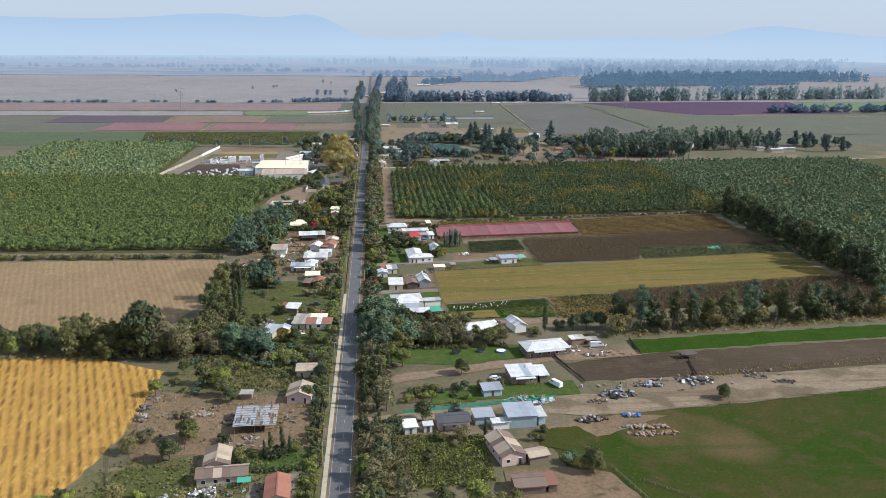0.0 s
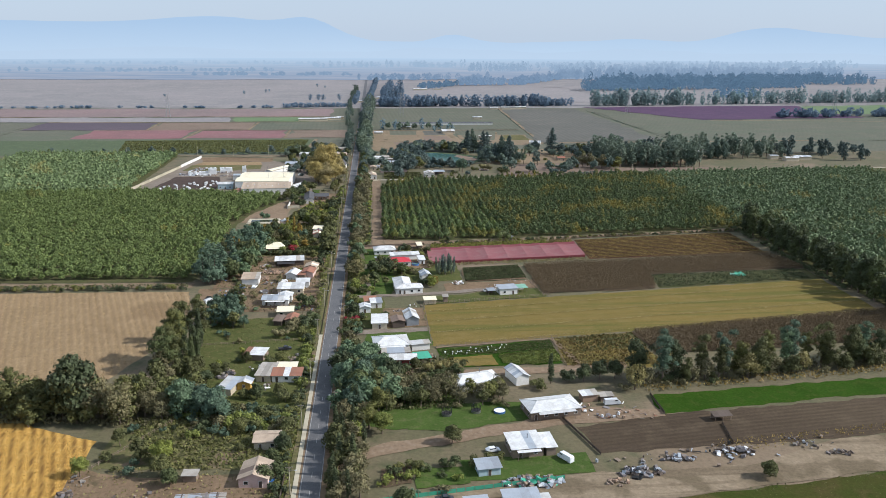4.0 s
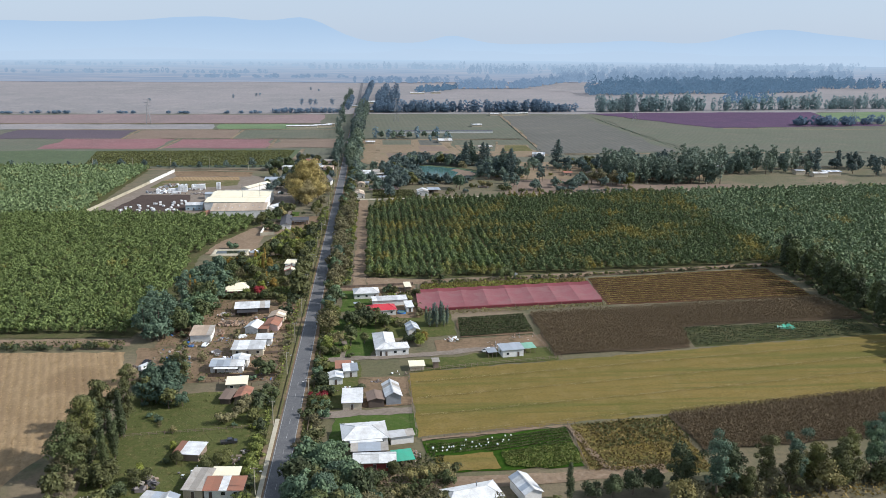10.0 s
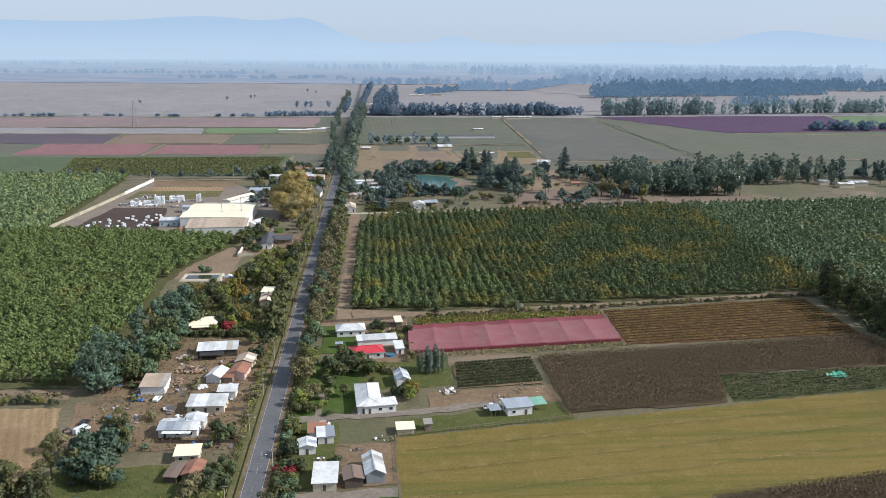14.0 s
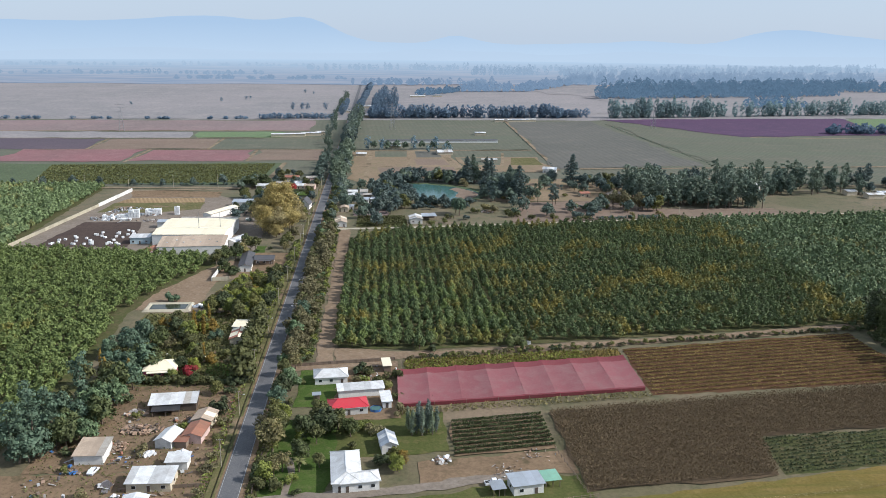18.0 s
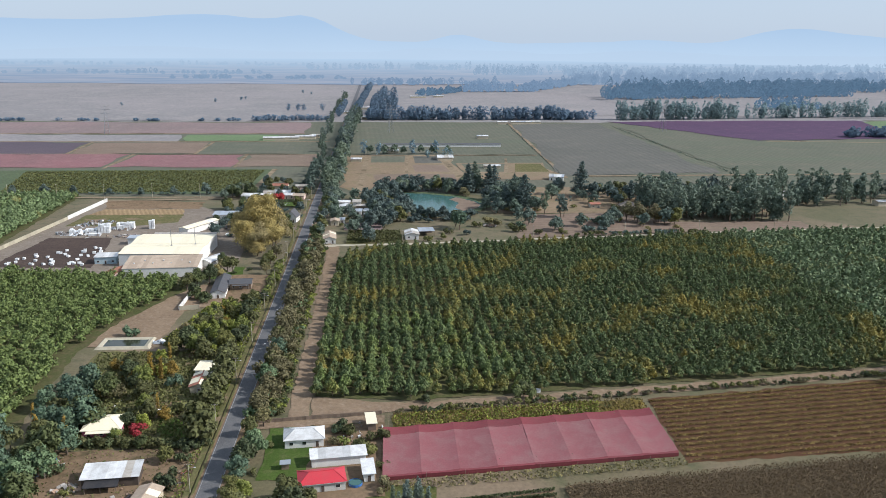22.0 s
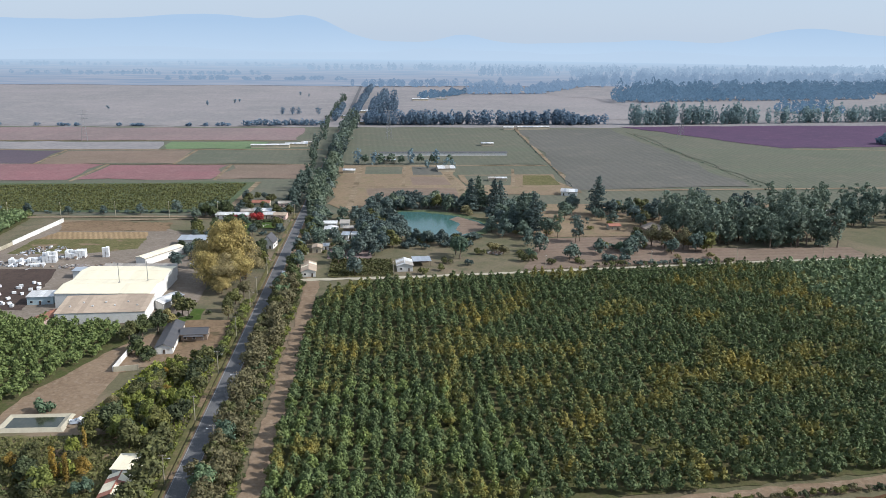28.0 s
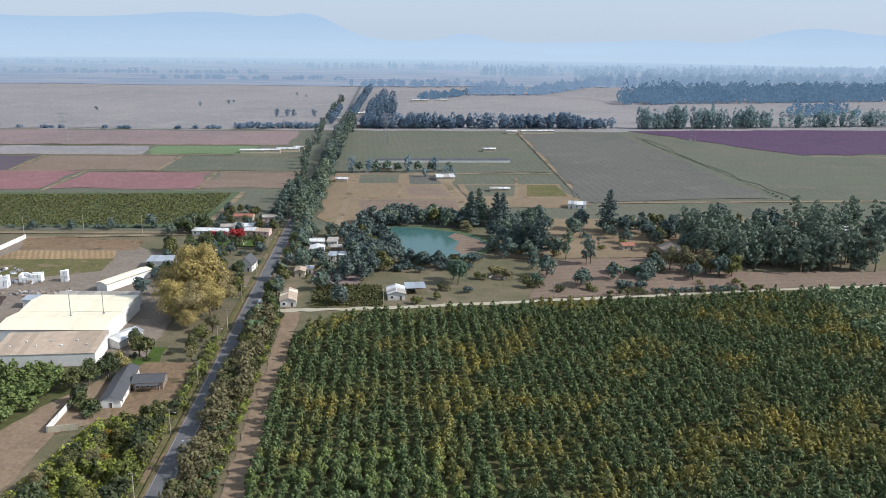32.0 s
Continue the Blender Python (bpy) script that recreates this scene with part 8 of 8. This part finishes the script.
            f.append((q, q + k + 1, q + k + 2, q + 1))
    part(name, mesh_of(name, v, f, mat, True), rt)


for i in range(NETS):
    u0, u1 = 88 * i / NETS, 88 * (i + 1) / NETS
    net_piece("net_panel", u0, u1, 1.0, 24.6, "net_pale", i)
    net_piece("net_edge", u0, u1, 24.6, 29.6, "net_red", i)
    net_piece("net_edge", u0, u1, 0.0, 1.0, "net_red", i)
    for b in range(7):
        block("post", rt, "wood", (u0, 29.5 * b / 6, 0.8), (0.1, 0.1, 1.8))
    block("net_skirt", rt, "net_red", ((u0 + u1) / 2 - 1.4, -0.05 + 0.01 * (u0 + u1), 0.65), (u1 - u0, 0.03, 1.2))


# ---- crops standing on the fields ----
def crop(name, pts, n, size, h, mat, label, seed, rowdeg=None, rowgap=1.0, upright=0.6, jitter=0.15):
    rnd = np.random.RandomState(seed)
    q = np.array(pts)
    lo, hi = q.min(0), q.max(0)
    x, y = rnd.uniform(lo[0], hi[0], n), rnd.uniform(lo[1], hi[1], n)
    if rowdeg is not None:
        c, s = math.cos(radians(rowdeg)), math.sin(radians(rowdeg))
        u, w = x * c + y * s, -x * s + y * c
        w = np.round(w / rowgap) * rowgap + rnd.normal(0, jitter, n)
        x, y = u * c - w * s, u * s + w * c
    k = inside(x, y, pts)
    x, y = x[k], y[k]
    m = len(x)
    nor = rnd.normal(0, 1, (m, 3))
    nor[:, 2] = np.abs(nor[:, 2]) * (1 - upright) + 0.1
    nor /= np.linalg.norm(nor, axis=1)[:, None]
    z = h * rnd.uniform(0.35, 1.0, m)
    v, f = leaves(np.stack([x, y, z + 0.25], 1), nor, np.full(m, size), rnd)
    v[:, 2] = np.maximum(v[:, 2], 0.3)
    return tagged(new(name, mesh_of(name, v, f, mat)), label, "crop", "", "stuff")


MAIZE = [(97, 471.5), (240, 488.5), (246, 458), (160, 451), (155, 427.5), (98, 421.5)]
crop("maize_crop", MAIZE, 125000, 0.34, 1.9, "leaf_maize", "dense dry brown standing maize", 1, 7, 0.9, 0.35)
sheet("maize_floor", MAIZE, 0.31, "maizefloor", "dark litter beneath the maize", "ground", cut=6, seed=80)
MAIZE2 = [(124.5, 367.5), (250, 388.5), (252, 352), (214, 350), (127, 342)]
crop("maize_crop", MAIZE2, 105000, 0.34, 1.9, "leaf_maize", "dense dry brown standing maize", 2, 9, 0.9, 0.35)
sheet("maize_floor", MAIZE2, 0.32, "maizefloor", "dark litter beneath the maize", "ground", cut=6, seed=81)
VINE = [(64, 466), (94, 470.5), (94.5, 447), (63, 443.5)]
crop("berry_rows", VINE, 15000, 0.4, 1.0, "leaf_dark", "neat rows of low berry bushes", 3, 8, 2.6, 0.4, 0.27)
sheet("berry_floor", VINE, 0.33, "yard", "bare earth between the berry rows", "ground", cut=5, seed=82)
crop("bean_rows", [(158, 450), (240, 456), (240, 438), (157, 428)], 8000, 0.5, 0.5, "leaf_dark", "dark green bean rows", 4, 8, 2.0, 0.3, 0.3)
crop("vegetable_rows", [(43, 352), (66, 354.5), (88, 360), (88.5, 350), (66, 347), (44, 346)], 6500, 0.36, 0.4, "leaf_olive", "green leafy vegetable rows", 5, 12, 1.7, 0.3, 0.25)
crop("vegetable_rows", [(65, 345.5), (88, 350), (88.5, 338), (77, 335), (66, 337)], 5200, 0.42, 0.5, "leaf_lime", "light green vegetable patch", 6, 12, 1.5, 0.3, 0.4)
sheet("straw_bed", [(45, 344), (63, 346), (64, 336), (46, 335)], 0.34, "mown", "strawy resting bed in the vegetable garden", "ground", cut=2, seed=83)
sheet("garden_path", [(42, 356), (88, 362.5), (88, 361.2), (42, 354)], 0.345, "lane", "trodden earth path behind the beds", "path", cut=3, seed=84)
sheet("garden_path", [(88.2, 362), (90.2, 362), (96, 334), (93.6, 334)], 0.35, "lane", "trodden earth path beside the weed plot", "path", cut=3, seed=85)


def wrapped_plant():
    """A frost-wrapped garden plant: a lumpy white bag gathered at its foot."""
    bm = bmesh.new()
    bmesh.ops.create_icosphere(bm, subdivisions=2, radius=0.42)
    for q in bm.verts:
        w = 1 + 0.25 * noise.noise(q.co * 4)
        q.co = Vector((q.co.x * w * (0.75 + 0.5 * (q.co.z + 0.42)), q.co.y * w * (0.75 + 0.5 * (q.co.z + 0.42)), (q.co.z + 0.40) * 1.15))
    ob = root("wrapped_plant", 45, 348.5, 0, 0.35, "small garden plant wrapped in white cloth", "plant", "white wrapped plants in the vegetable beds")
    part("cloth", from_bm("cloth", bm, "white_plastic"), ob)
    part("stem", mesh_of("stem", *tube(np.random.RandomState(3), (0, 0, -0.1), (0, 0, 0.3), 0.05, 0.04, 5, 1), "bark"), ob)
    return ob


wrap = wrapped_plant()
rs = random.Random(31)
for i in range(27):
    u = i / 27
    copy_thing(wrap, pose(46.5 + 24 * u + rs.uniform(-0.6, 0.6), 347.2 + 4.2 * u + rs.choice((-0.2, 1.4, 3.0, 4.4)) + rs.uniform(-0.4, 0.4), 0.35, 0, 0, rs.uniform(0, 360)) @ Matrix.Scale(rs.uniform(0.4, 0.75), 4))
crop("hay_swaths", [(42, 407.5), (243, 437), (243, 389), (188, 380), (91.5, 365.5), (42, 359)], 26000, 0.2, 0.04, "leaf_straw", "thin pale swaths of hay left on the field", 40, 8.6, 13.4, 0.1, 0.5)
crop("net_skirt_growth", [(48, 472), (48, 477.2), (136, 486), (136, 481)], 3000, 0.6, 0.5, "leaf_brown", "dry reddish growth before the net", 41)
crop("crop_row_plants", [(138, 526), (239, 540), (240, 490), (137, 484)], 34000, 0.42, 0.35, "leaf_ochre", "low withered crop rows", 7, 7.5, 3.1, 0.3, 0.36)
crop("weed_growth", [(51, 510), (51, 519.5), (136, 527.5), (135, 516)], 4200, 0.6, 0.8, "leaf_ochre", "yellow-green weeds beside the net", 8)
crop("weed_growth", [(51, 510), (51, 519.5), (120, 526), (119, 515)], 2600, 0.6, 0.9, "leaf_lime", "light green weeds beside the net", 43)
crop("weed_growth", [(90.5, 362), (124, 366), (126, 331), (89, 333)], 3600, 0.6, 0.6, "leaf_ochre", "brown and yellow weeds of the idle plot", 9)
crop("weed_growth", [(96, 362), (124, 366), (126, 350), (98, 346)], 900, 0.7, 0.7, "leaf_olive", "green clumps of weeds on the idle plot", 42)
crop("vine_rows", [(27, 748), (60, 748), (59, 780), (27, 780)], 3500, 0.8, 1.1, "leaf_olive", "rows of low vines", 10, 0, 2.6, 0.4, 0.3)
crop("weed_growth", [(8, 197), (43, 201), (43, 228), (14, 230), (8, 226)], 4500, 0.5, 0.6, "leaf_olive", "rank olive-green weeds in the old garden", 11)
crop("weed_growth", [(20, 199), (43, 201), (43, 228), (20, 229)], 3000, 0.5, 0.6, "leaf_lime", "light green weeds in the old garden", 44)
crop("weed_growth", [(-62, 299), (-10, 299), (-10, 265), (-45, 266)], 4200, 0.7, 0.6, "leaf_olive", "low weeds behind the sheds", 12)
crop("weed_growth", [(-58, 394), (-8, 394), (-8, 303), (-50, 303)], 5200, 0.34, 0.2, "leaf_olive", "low rough grass between the gardens", 13)
crop("weed_growth", [(-60, 578), (-8, 578), (-8, 502), (-60, 502)], 7000, 0.8, 0.8, "leaf_olive", "leafy undergrowth in the gardens", 14)
crop("weed_growth", [(-8.6, 150), (-6.2, 150), (-6.2, 700), (-8.6, 700)], 4200, 0.6, 0.6, "leaf_lime", "light green weeds on the road verge", 15)
crop("weed_growth", [(4.6, 150), (7.5, 150), (7.5, 740), (4.6, 740)], 5200, 0.7, 0.7, "leaf_olive", "weeds on the road verge", 16)
crop("weed_growth", [(-78, 150), (-42, 150), (-8, 152), (-8, 220), (-66, 218)], 4200, 0.7, 0.5, "leaf_olive", "patchy weeds round the farmhouse", 17)
crop("ditch_growth", [(9, 520), (14.5, 520), (14.5, 738), (9, 738)], 6500, 0.75, 1.0, "leaf_brown", "dry growth along the ditch", 18)
crop("weed_growth", [(7, 300), (48, 300), (48, 345), (7, 345)], 4500, 0.7, 0.6, "leaf_olive", "undergrowth beneath the garden trees", 19)
crop("weed_growth", [(-40, 590), (-8, 580), (-8, 640), (-30, 636)], 4500, 0.9, 1.0, "leaf_lime", "light green undergrowth of the copse", 20)
crop("weed_growth", [(110, 312), (262, 333), (262, 342), (110, 322)], 5000, 1.0, 1.4, "leaf_brown", "brownish undergrowth of the tree belt", 21)
crop("stubble_rows", [(-200, 298), (-98, 296), (-67, 282), (-65, 258), (-67, 240), (-71, 218), (-79, 190), (-88, 130), (-200, 130)], 60000, 0.32, 0.3, "leaf_golden_straw", "rows of cut golden maize stalks", 22, 109, 2.85, 0.7, 0.42)
crop("stubble_rows", [(-220, 434), (-125, 436), (-71, 434), (-63, 400), (-67, 365), (-79, 331), (-150, 320), (-220, 322)], 36000, 0.30, 0.16, "leaf_brown_straw", "rows of short brown stubble", 23, 109, 2.85, 0.7, 0.5)


# ---- palms in the gardens ----
def palm(x, y, h, seed):
    """A fan palm: ringed trunk, drooping fronds each a folded tapering blade of its own."""
    rs = random.Random(seed)
    rt = root("palm_tree", x, y, rs.uniform(0, 360), 0.05, "palm tree with drooping green fronds in a garden", "palm tree")
    part("trunk", mesh_of("trunk", *tube(np.random.RandomState(seed), (0, 0, -0.2), (0.1, 0, h), 0.24, 0.17, 8, 6, 0.02), "bark", True), rt)
    v, n = [], 7
    for i in range(n + 1):
        t = i / n
        r, z = 2.1 * t, 0.9 * t - 1.7 * t * t
        w = 0.42 * math.sin(math.pi * min(1, 0.12 + 0.88 * t)) + 0.03
        v += [(r, -w, z - 0.12), (r, 0, z), (r, w, z - 0.12)]
    f = [q for i in range(n) for q in ((3 * i, 3 * i + 3, 3 * i + 4, 3 * i + 1), (3 * i + 1, 3 * i + 4, 3 * i + 5, 3 * i + 2))]
    frond = mesh_of("frond", v, f, "leaf_olive")
    for i in range(22):
        part("frond", frond, rt, Matrix.Translation((0.1, 0, h)) @ Matrix.Rotation(i * 2.4, 4, "Z") @ Matrix.Rotation(rs.uniform(-0.75, 0.55), 4, "Y") @ Matrix.Scale(rs.uniform(0.8, 1.15), 4))
    return rt


palm(18.0, 437.5, 3.4, 1)
palm(-12.4, 571.5, 2.6, 2)

crop("pasture_tufts", [(70, 228), (118, 242), (190, 254), (260, 262), (260, 130), (72, 130)], 16000, 0.2, 0.06, "leaf_olive", "low tufts of grass on the pasture", 50)
rt = root("valve_box", 101.5, 534.5, 8, 0.1, "small white irrigation box at the orchard edge", "box")
block("body", rt, "white_plastic", (0, 0, 0.6), (1.3, 1.0, 1.2))
block("lid", rt, "frame_white", (0, 0, 1.24), (1.45, 1.15, 0.1))


# ---- litter and small goods lying about the yards ----
def litter(pts, n, mats, label, seed, size=(0.25, 1.1)):
    """Loose boards, sheets, crates and stones scattered over a yard, clear of the buildings: one stuff thing, a mesh for each material."""
    rs = random.Random(seed)
    xs, ys = [p[0] for p in pts], [p[1] for p in pts]
    hubs = [(rs.uniform(min(xs), max(xs)), rs.uniform(min(ys), max(ys))) for _ in range(max(3, n // 14))]
    box = np.array([(x, y, z) for x in (-.5, .5) for y in (-.5, .5) for z in (-.5, .5)])
    quads = np.array([(0, 1, 3, 2), (4, 6, 7, 5), (0, 4, 5, 1), (2, 3, 7, 6), (0, 2, 6, 4), (1, 5, 7, 3)])
    by = {}
    for i in range(n):
        hx, hy = rs.choice(hubs)
        x, y = hx + rs.gauss(0, 2.6), hy + rs.gauss(0, 2.2)
        if not within(x, y, pts):
            continue
        if any(abs(x - fx) < w / 2 + 0.8 and abs(y - fy) < d / 2 + 0.8 for fx, fy, w, d, _ in FOOT):
            continue
        s = rs.uniform(*size)
        dims = rs.choice(((s * 2.4, s * 0.4, 0.12), (s, s * 0.8, s * 0.6), (s * 1.8, s * 1.1, 0.06), (s * 0.6, s * 0.6, s * 0.9)))
        m = np.array((Matrix.Translation((x, y, 0.36 + dims[2] * 0.5)) @ Euler((rs.uniform(-.2, .2), rs.uniform(-.2, .2), rs.uniform(0, 6))).to_matrix().to_4x4() @ Matrix.Diagonal((*dims, 1))))
        by.setdefault(rs.choice(mats), []).append((box @ m[:3, :3].T + m[:3, 3], quads))
    rt = root("yard_litter", 0, 0, 0, 0, label, "litter")
    rt["kind"] = "stuff"
    for mt, pieces in by.items():
        part("pieces", mesh_of("pieces", *joined(pieces), mt), rt)
    return rt


litter(box_of(-58, 404, -8, 500), 330, ["wood", "darkwood", "scrap", "firewood", "zinc_white", "stones", "tarp_blue", "rust_roof"], "boards, drums, sheets and junk strewn over bare yards", 1)
litter(box_of(-46, 316, -8, 352), 90, ["wood", "scrap", "zinc_old", "darkwood", "white_plastic"], "junk and boards strewn between small houses", 2)
litter(box_of(-66, 222, -8, 268), 120, ["wood", "darkwood", "stones", "scrap", "zinc_old"], "stones, boards and scrap strewn over the farmyard", 3)
litter(box_of(14, 380, 40, 416), 60, ["wood", "darkwood", "white_plastic", "scrap"], "boxes and boards strewn over the yard", 4, (0.2, 0.8))
litter(box_of(26, 470, 48, 514), 60, ["wood", "white_plastic", "scrap", "stones"], "boxes and boards in the back yard", 5, (0.2, 0.8))
litter([(78, 250), (126, 258), (165, 268), (165, 274), (126, 270), (78, 262)], 190, ["scrap", "darkwood", "zinc", "stones", "rubber", "wood"], "scrap metal strewn along the sandy lane", 6)
litter(box_of(84, 288, 114, 308), 80, ["wood", "firewood", "scrap", "white_plastic", "rust_roof"], "scrap and timber round the tin sheds", 7)
litter(box_of(-150, 766, -88, 812), 170, ["white_plastic", "wood", "scrap", "stones", "zinc"], "crates and pallets strewn over the plant yard", 8, (0.5, 1.9))
litter(box_of(-42, 500, -10, 560), 50, ["wood", "white_plastic", "scrap", "terra_roof"], "small garden clutter among the trees", 9, (0.2, 0.8))
litter(box_of(52, 428, 96, 446), 50, ["firewood", "stones", "white_plastic", "wood"], "bricks and boards beside the cabin", 10, (0.2, 0.7))
litter(box_of(-48, 192, -24, 204), 90, ["stones", "white_plastic", "zinc", "scrap"], "pale rubble beside the farmhouse", 11, (0.3, 0.9))
litter(box_of(10, 750, 46, 870), 90, ["wood", "white_plastic", "scrap", "zinc_white", "rust_roof"], "clutter in the hamlet yards", 12, (0.4, 1.4))
litter(box_of(-56, 800, -8, 876), 90, ["wood", "white_plastic", "scrap", "zinc_white"], "clutter in the hamlet yards", 13, (0.4, 1.4))

# ---- round the farmhouse by the road ----
sheet("driveway", [(-24.5, 205), (-19.8, 205), (-19.5, 209.5), (-5, 210.5), (-5, 207), (-11.5, 206.5), (-11.8, 188), (-24.5, 188)], 0.175, "gravel", "pale concrete drive before the red-roofed cottage", "driveway", cut=3, seed=91)
sheet("lawn", [(-27, 222), (-6.5, 222), (-6.5, 211.5), (-25, 210.5)], 0.179, "lawn", "clipped lawn with cypresses beside the drive", "lawn", cut=2.5, seed=92)
sheet("lawn", [(-11, 205.5), (-6.4, 206), (-6.4, 180), (-11, 180)], 0.183, "lawn", "strip of lawn along the footway", "lawn", cut=2.5, seed=93)
sheet("lawn", [(-62, 214), (-42, 216), (-42, 196), (-66, 192)], 0.187, "grass", "rough grass beside the farmhouse", "lawn", cut=2.5, seed=94)
row(["bushdark"], (-24, 210.8), (-8, 211.6), 1.5, (0.4, 0.55), 0.2, 601, group="clipped dark hedge along the drive")
row(["bushdark"], (-7.4, 212), (-7.2, 223), 1.3, (0.6, 0.8), 0.2, 602, group="clipped dark hedge by the footway")
rt = root("pallet_rack", -52.5, 223.5, 8, 0.1, "row of old timber pens beside the stubble", "rack")
for i in range(7):
    block("post", rt, "darkwood", (i * 1.1, 0, 0.6), (0.12, 0.12, 1.2))
    block("post", rt, "darkwood", (i * 1.1, 1.3, 0.6), (0.12, 0.12, 1.2))
for k in (0.35, 0.75, 1.15):
    block("rail", rt, "wood", (3.3, 0, k), (6.8, 0.06, 0.14))
    block("rail", rt, "wood", (3.3, 1.3, k), (6.8, 0.06, 0.14))
rt = root("green_awning", -25.5, 203.2, 5, 0.1, "bright green mesh awning before the farmhouse", "awning")
block("cloth", rt, "tarp_green", (0, 0, 2.2), (3.6, 2.0, 0.05), Matrix.Rotation(0.25, 4, "X"))
for px in (-1.7, 1.7):
    block("post", rt, "wood", (px, -0.9, 1.0), (0.1, 0.1, 2.0))
# brown bed, hedge and track edge behind the green mesh fence
sheet("garden_bed", [(19.5, 262), (28, 264), (28, 254), (19.5, 252)], 0.191, "maizefloor", "dug brown garden bed behind the fence", "bed", cut=2, seed=95)
crop("garden_bed_rows", [(20, 261), (27.5, 263), (27.5, 254.5), (20, 252.5)], 260, 0.35, 0.3, "leaf_olive", "thin rows of seedlings in the brown bed", 60, 90, 1.4, 0.3, 0.1)
sheet("lawn", [(29, 262), (44, 262), (44, 253), (29, 251)], 0.195, "lawn", "grass behind the mesh fence", "lawn", cut=2, seed=96)
# bare worn ground and wheel tracks about the pasture
sheet("bare_ground", [(62, 232), (88, 240), (104, 238), (86, 229), (72, 222), (62, 222)], 0.199, "yard", "bare trodden ground at the pasture corner", "ground", cut=2.5, seed=97)
sheet("bare_ground", [(46, 207), (64, 208), (76, 204), (82, 188), (60, 180), (44, 190)], 0.203, "yard", "bare reddish ground round the dark shed", "ground", cut=2.5, seed=98)
sheet("lawn", [(58, 230), (73, 233), (78, 224), (70, 216), (60, 220)], 0.207, "pasture", "green grass beside the barn", "lawn", cut=2, seed=99)
crop("lane_grass", [(120, 272), (280, 292), (280, 285), (200, 277), (158, 272), (120, 262)], 5200, 0.45, 0.35, "leaf_ochre", "dry grass between the lane and the furrows", 61)
crop("lane_grass", [(118, 244.5), (190, 256), (320, 273), (320, 269), (190, 253), (118, 242)], 3800, 0.4, 0.3, "leaf_olive", "grass edge of the pasture along the lane", 62)
crop("field_edge_growth", [(112, 308), (262, 326), (262, 333), (112, 313)], 4200, 0.7, 0.8, "leaf_ochre", "dry growth at the foot of the tree belt", 63)
crop("yard_weeds", [(-58, 404), (-9, 404), (-9, 500), (-58, 500)], 2600, 0.5, 0.4, "leaf_olive", "weeds scattered over the bare yards", 64)
crop("yard_weeds", [(-66, 222), (-9, 224), (-9, 266), (-64, 268)], 1200, 0.5, 0.4, "leaf_brown", "dry weeds scattered over the farmyard", 65)
# mud on the shallow side of the pond
sheet("mud_flat", [(104, 888), (116, 872), (121, 858), (112, 843), (103, 836), (100, 850), (104, 866), (98, 880)], 0.448, "brownfar", "bare brown mud at the pond's shallow side", "ground", cut=3, seed=100)
sheet("lawn", [(-40, 873), (-12, 873), (-12, 857), (-40, 858)], 0.40, "lawn", "green lawn before the hamlet houses", "lawn", cut=3, seed=101)
row(["bushdark"], (-38, 874.5), (-11, 874.5), 2.0, (0.6, 0.8), 0.3, 603, group="clipped hedge before the hamlet houses")
crop("bean_plants", [(-260, 1012), (-56, 1018), (-58, 950), (-64, 916), (-240, 908)], 26000, 1.0, 0.7, "leaf_olive", "leafy green crop standing in rows", 67, 6, 3.2, 0.4, 0.7)
heap("green_net_heap", 205.0, 447.5, 3.6, 1.8, 0.7, 18, 1.3, ["tarp_green", "mesh_pale", "tarp_green"], "crumpled bright green netting on the vegetable plot", 33, 0.12, "netting")
fence((84, 199), (118, 168), 0.9, "low wire fence across the pasture", "wood", gap=3.2)
crop("hedge_bottom", [(-230, 300), (-104, 304), (-48, 297), (-48, 292), (-104, 299), (-230, 296)], 4200, 0.8, 0.9, "leaf_brown", "dry growth at the foot of the windbreak", 69)
crop("orchard_edge_growth", [(-330, 446), (-72, 442), (-72, 447), (-330, 452)], 4200, 0.7, 0.9, "leaf_olive", "weeds along the orchard lane", 70)
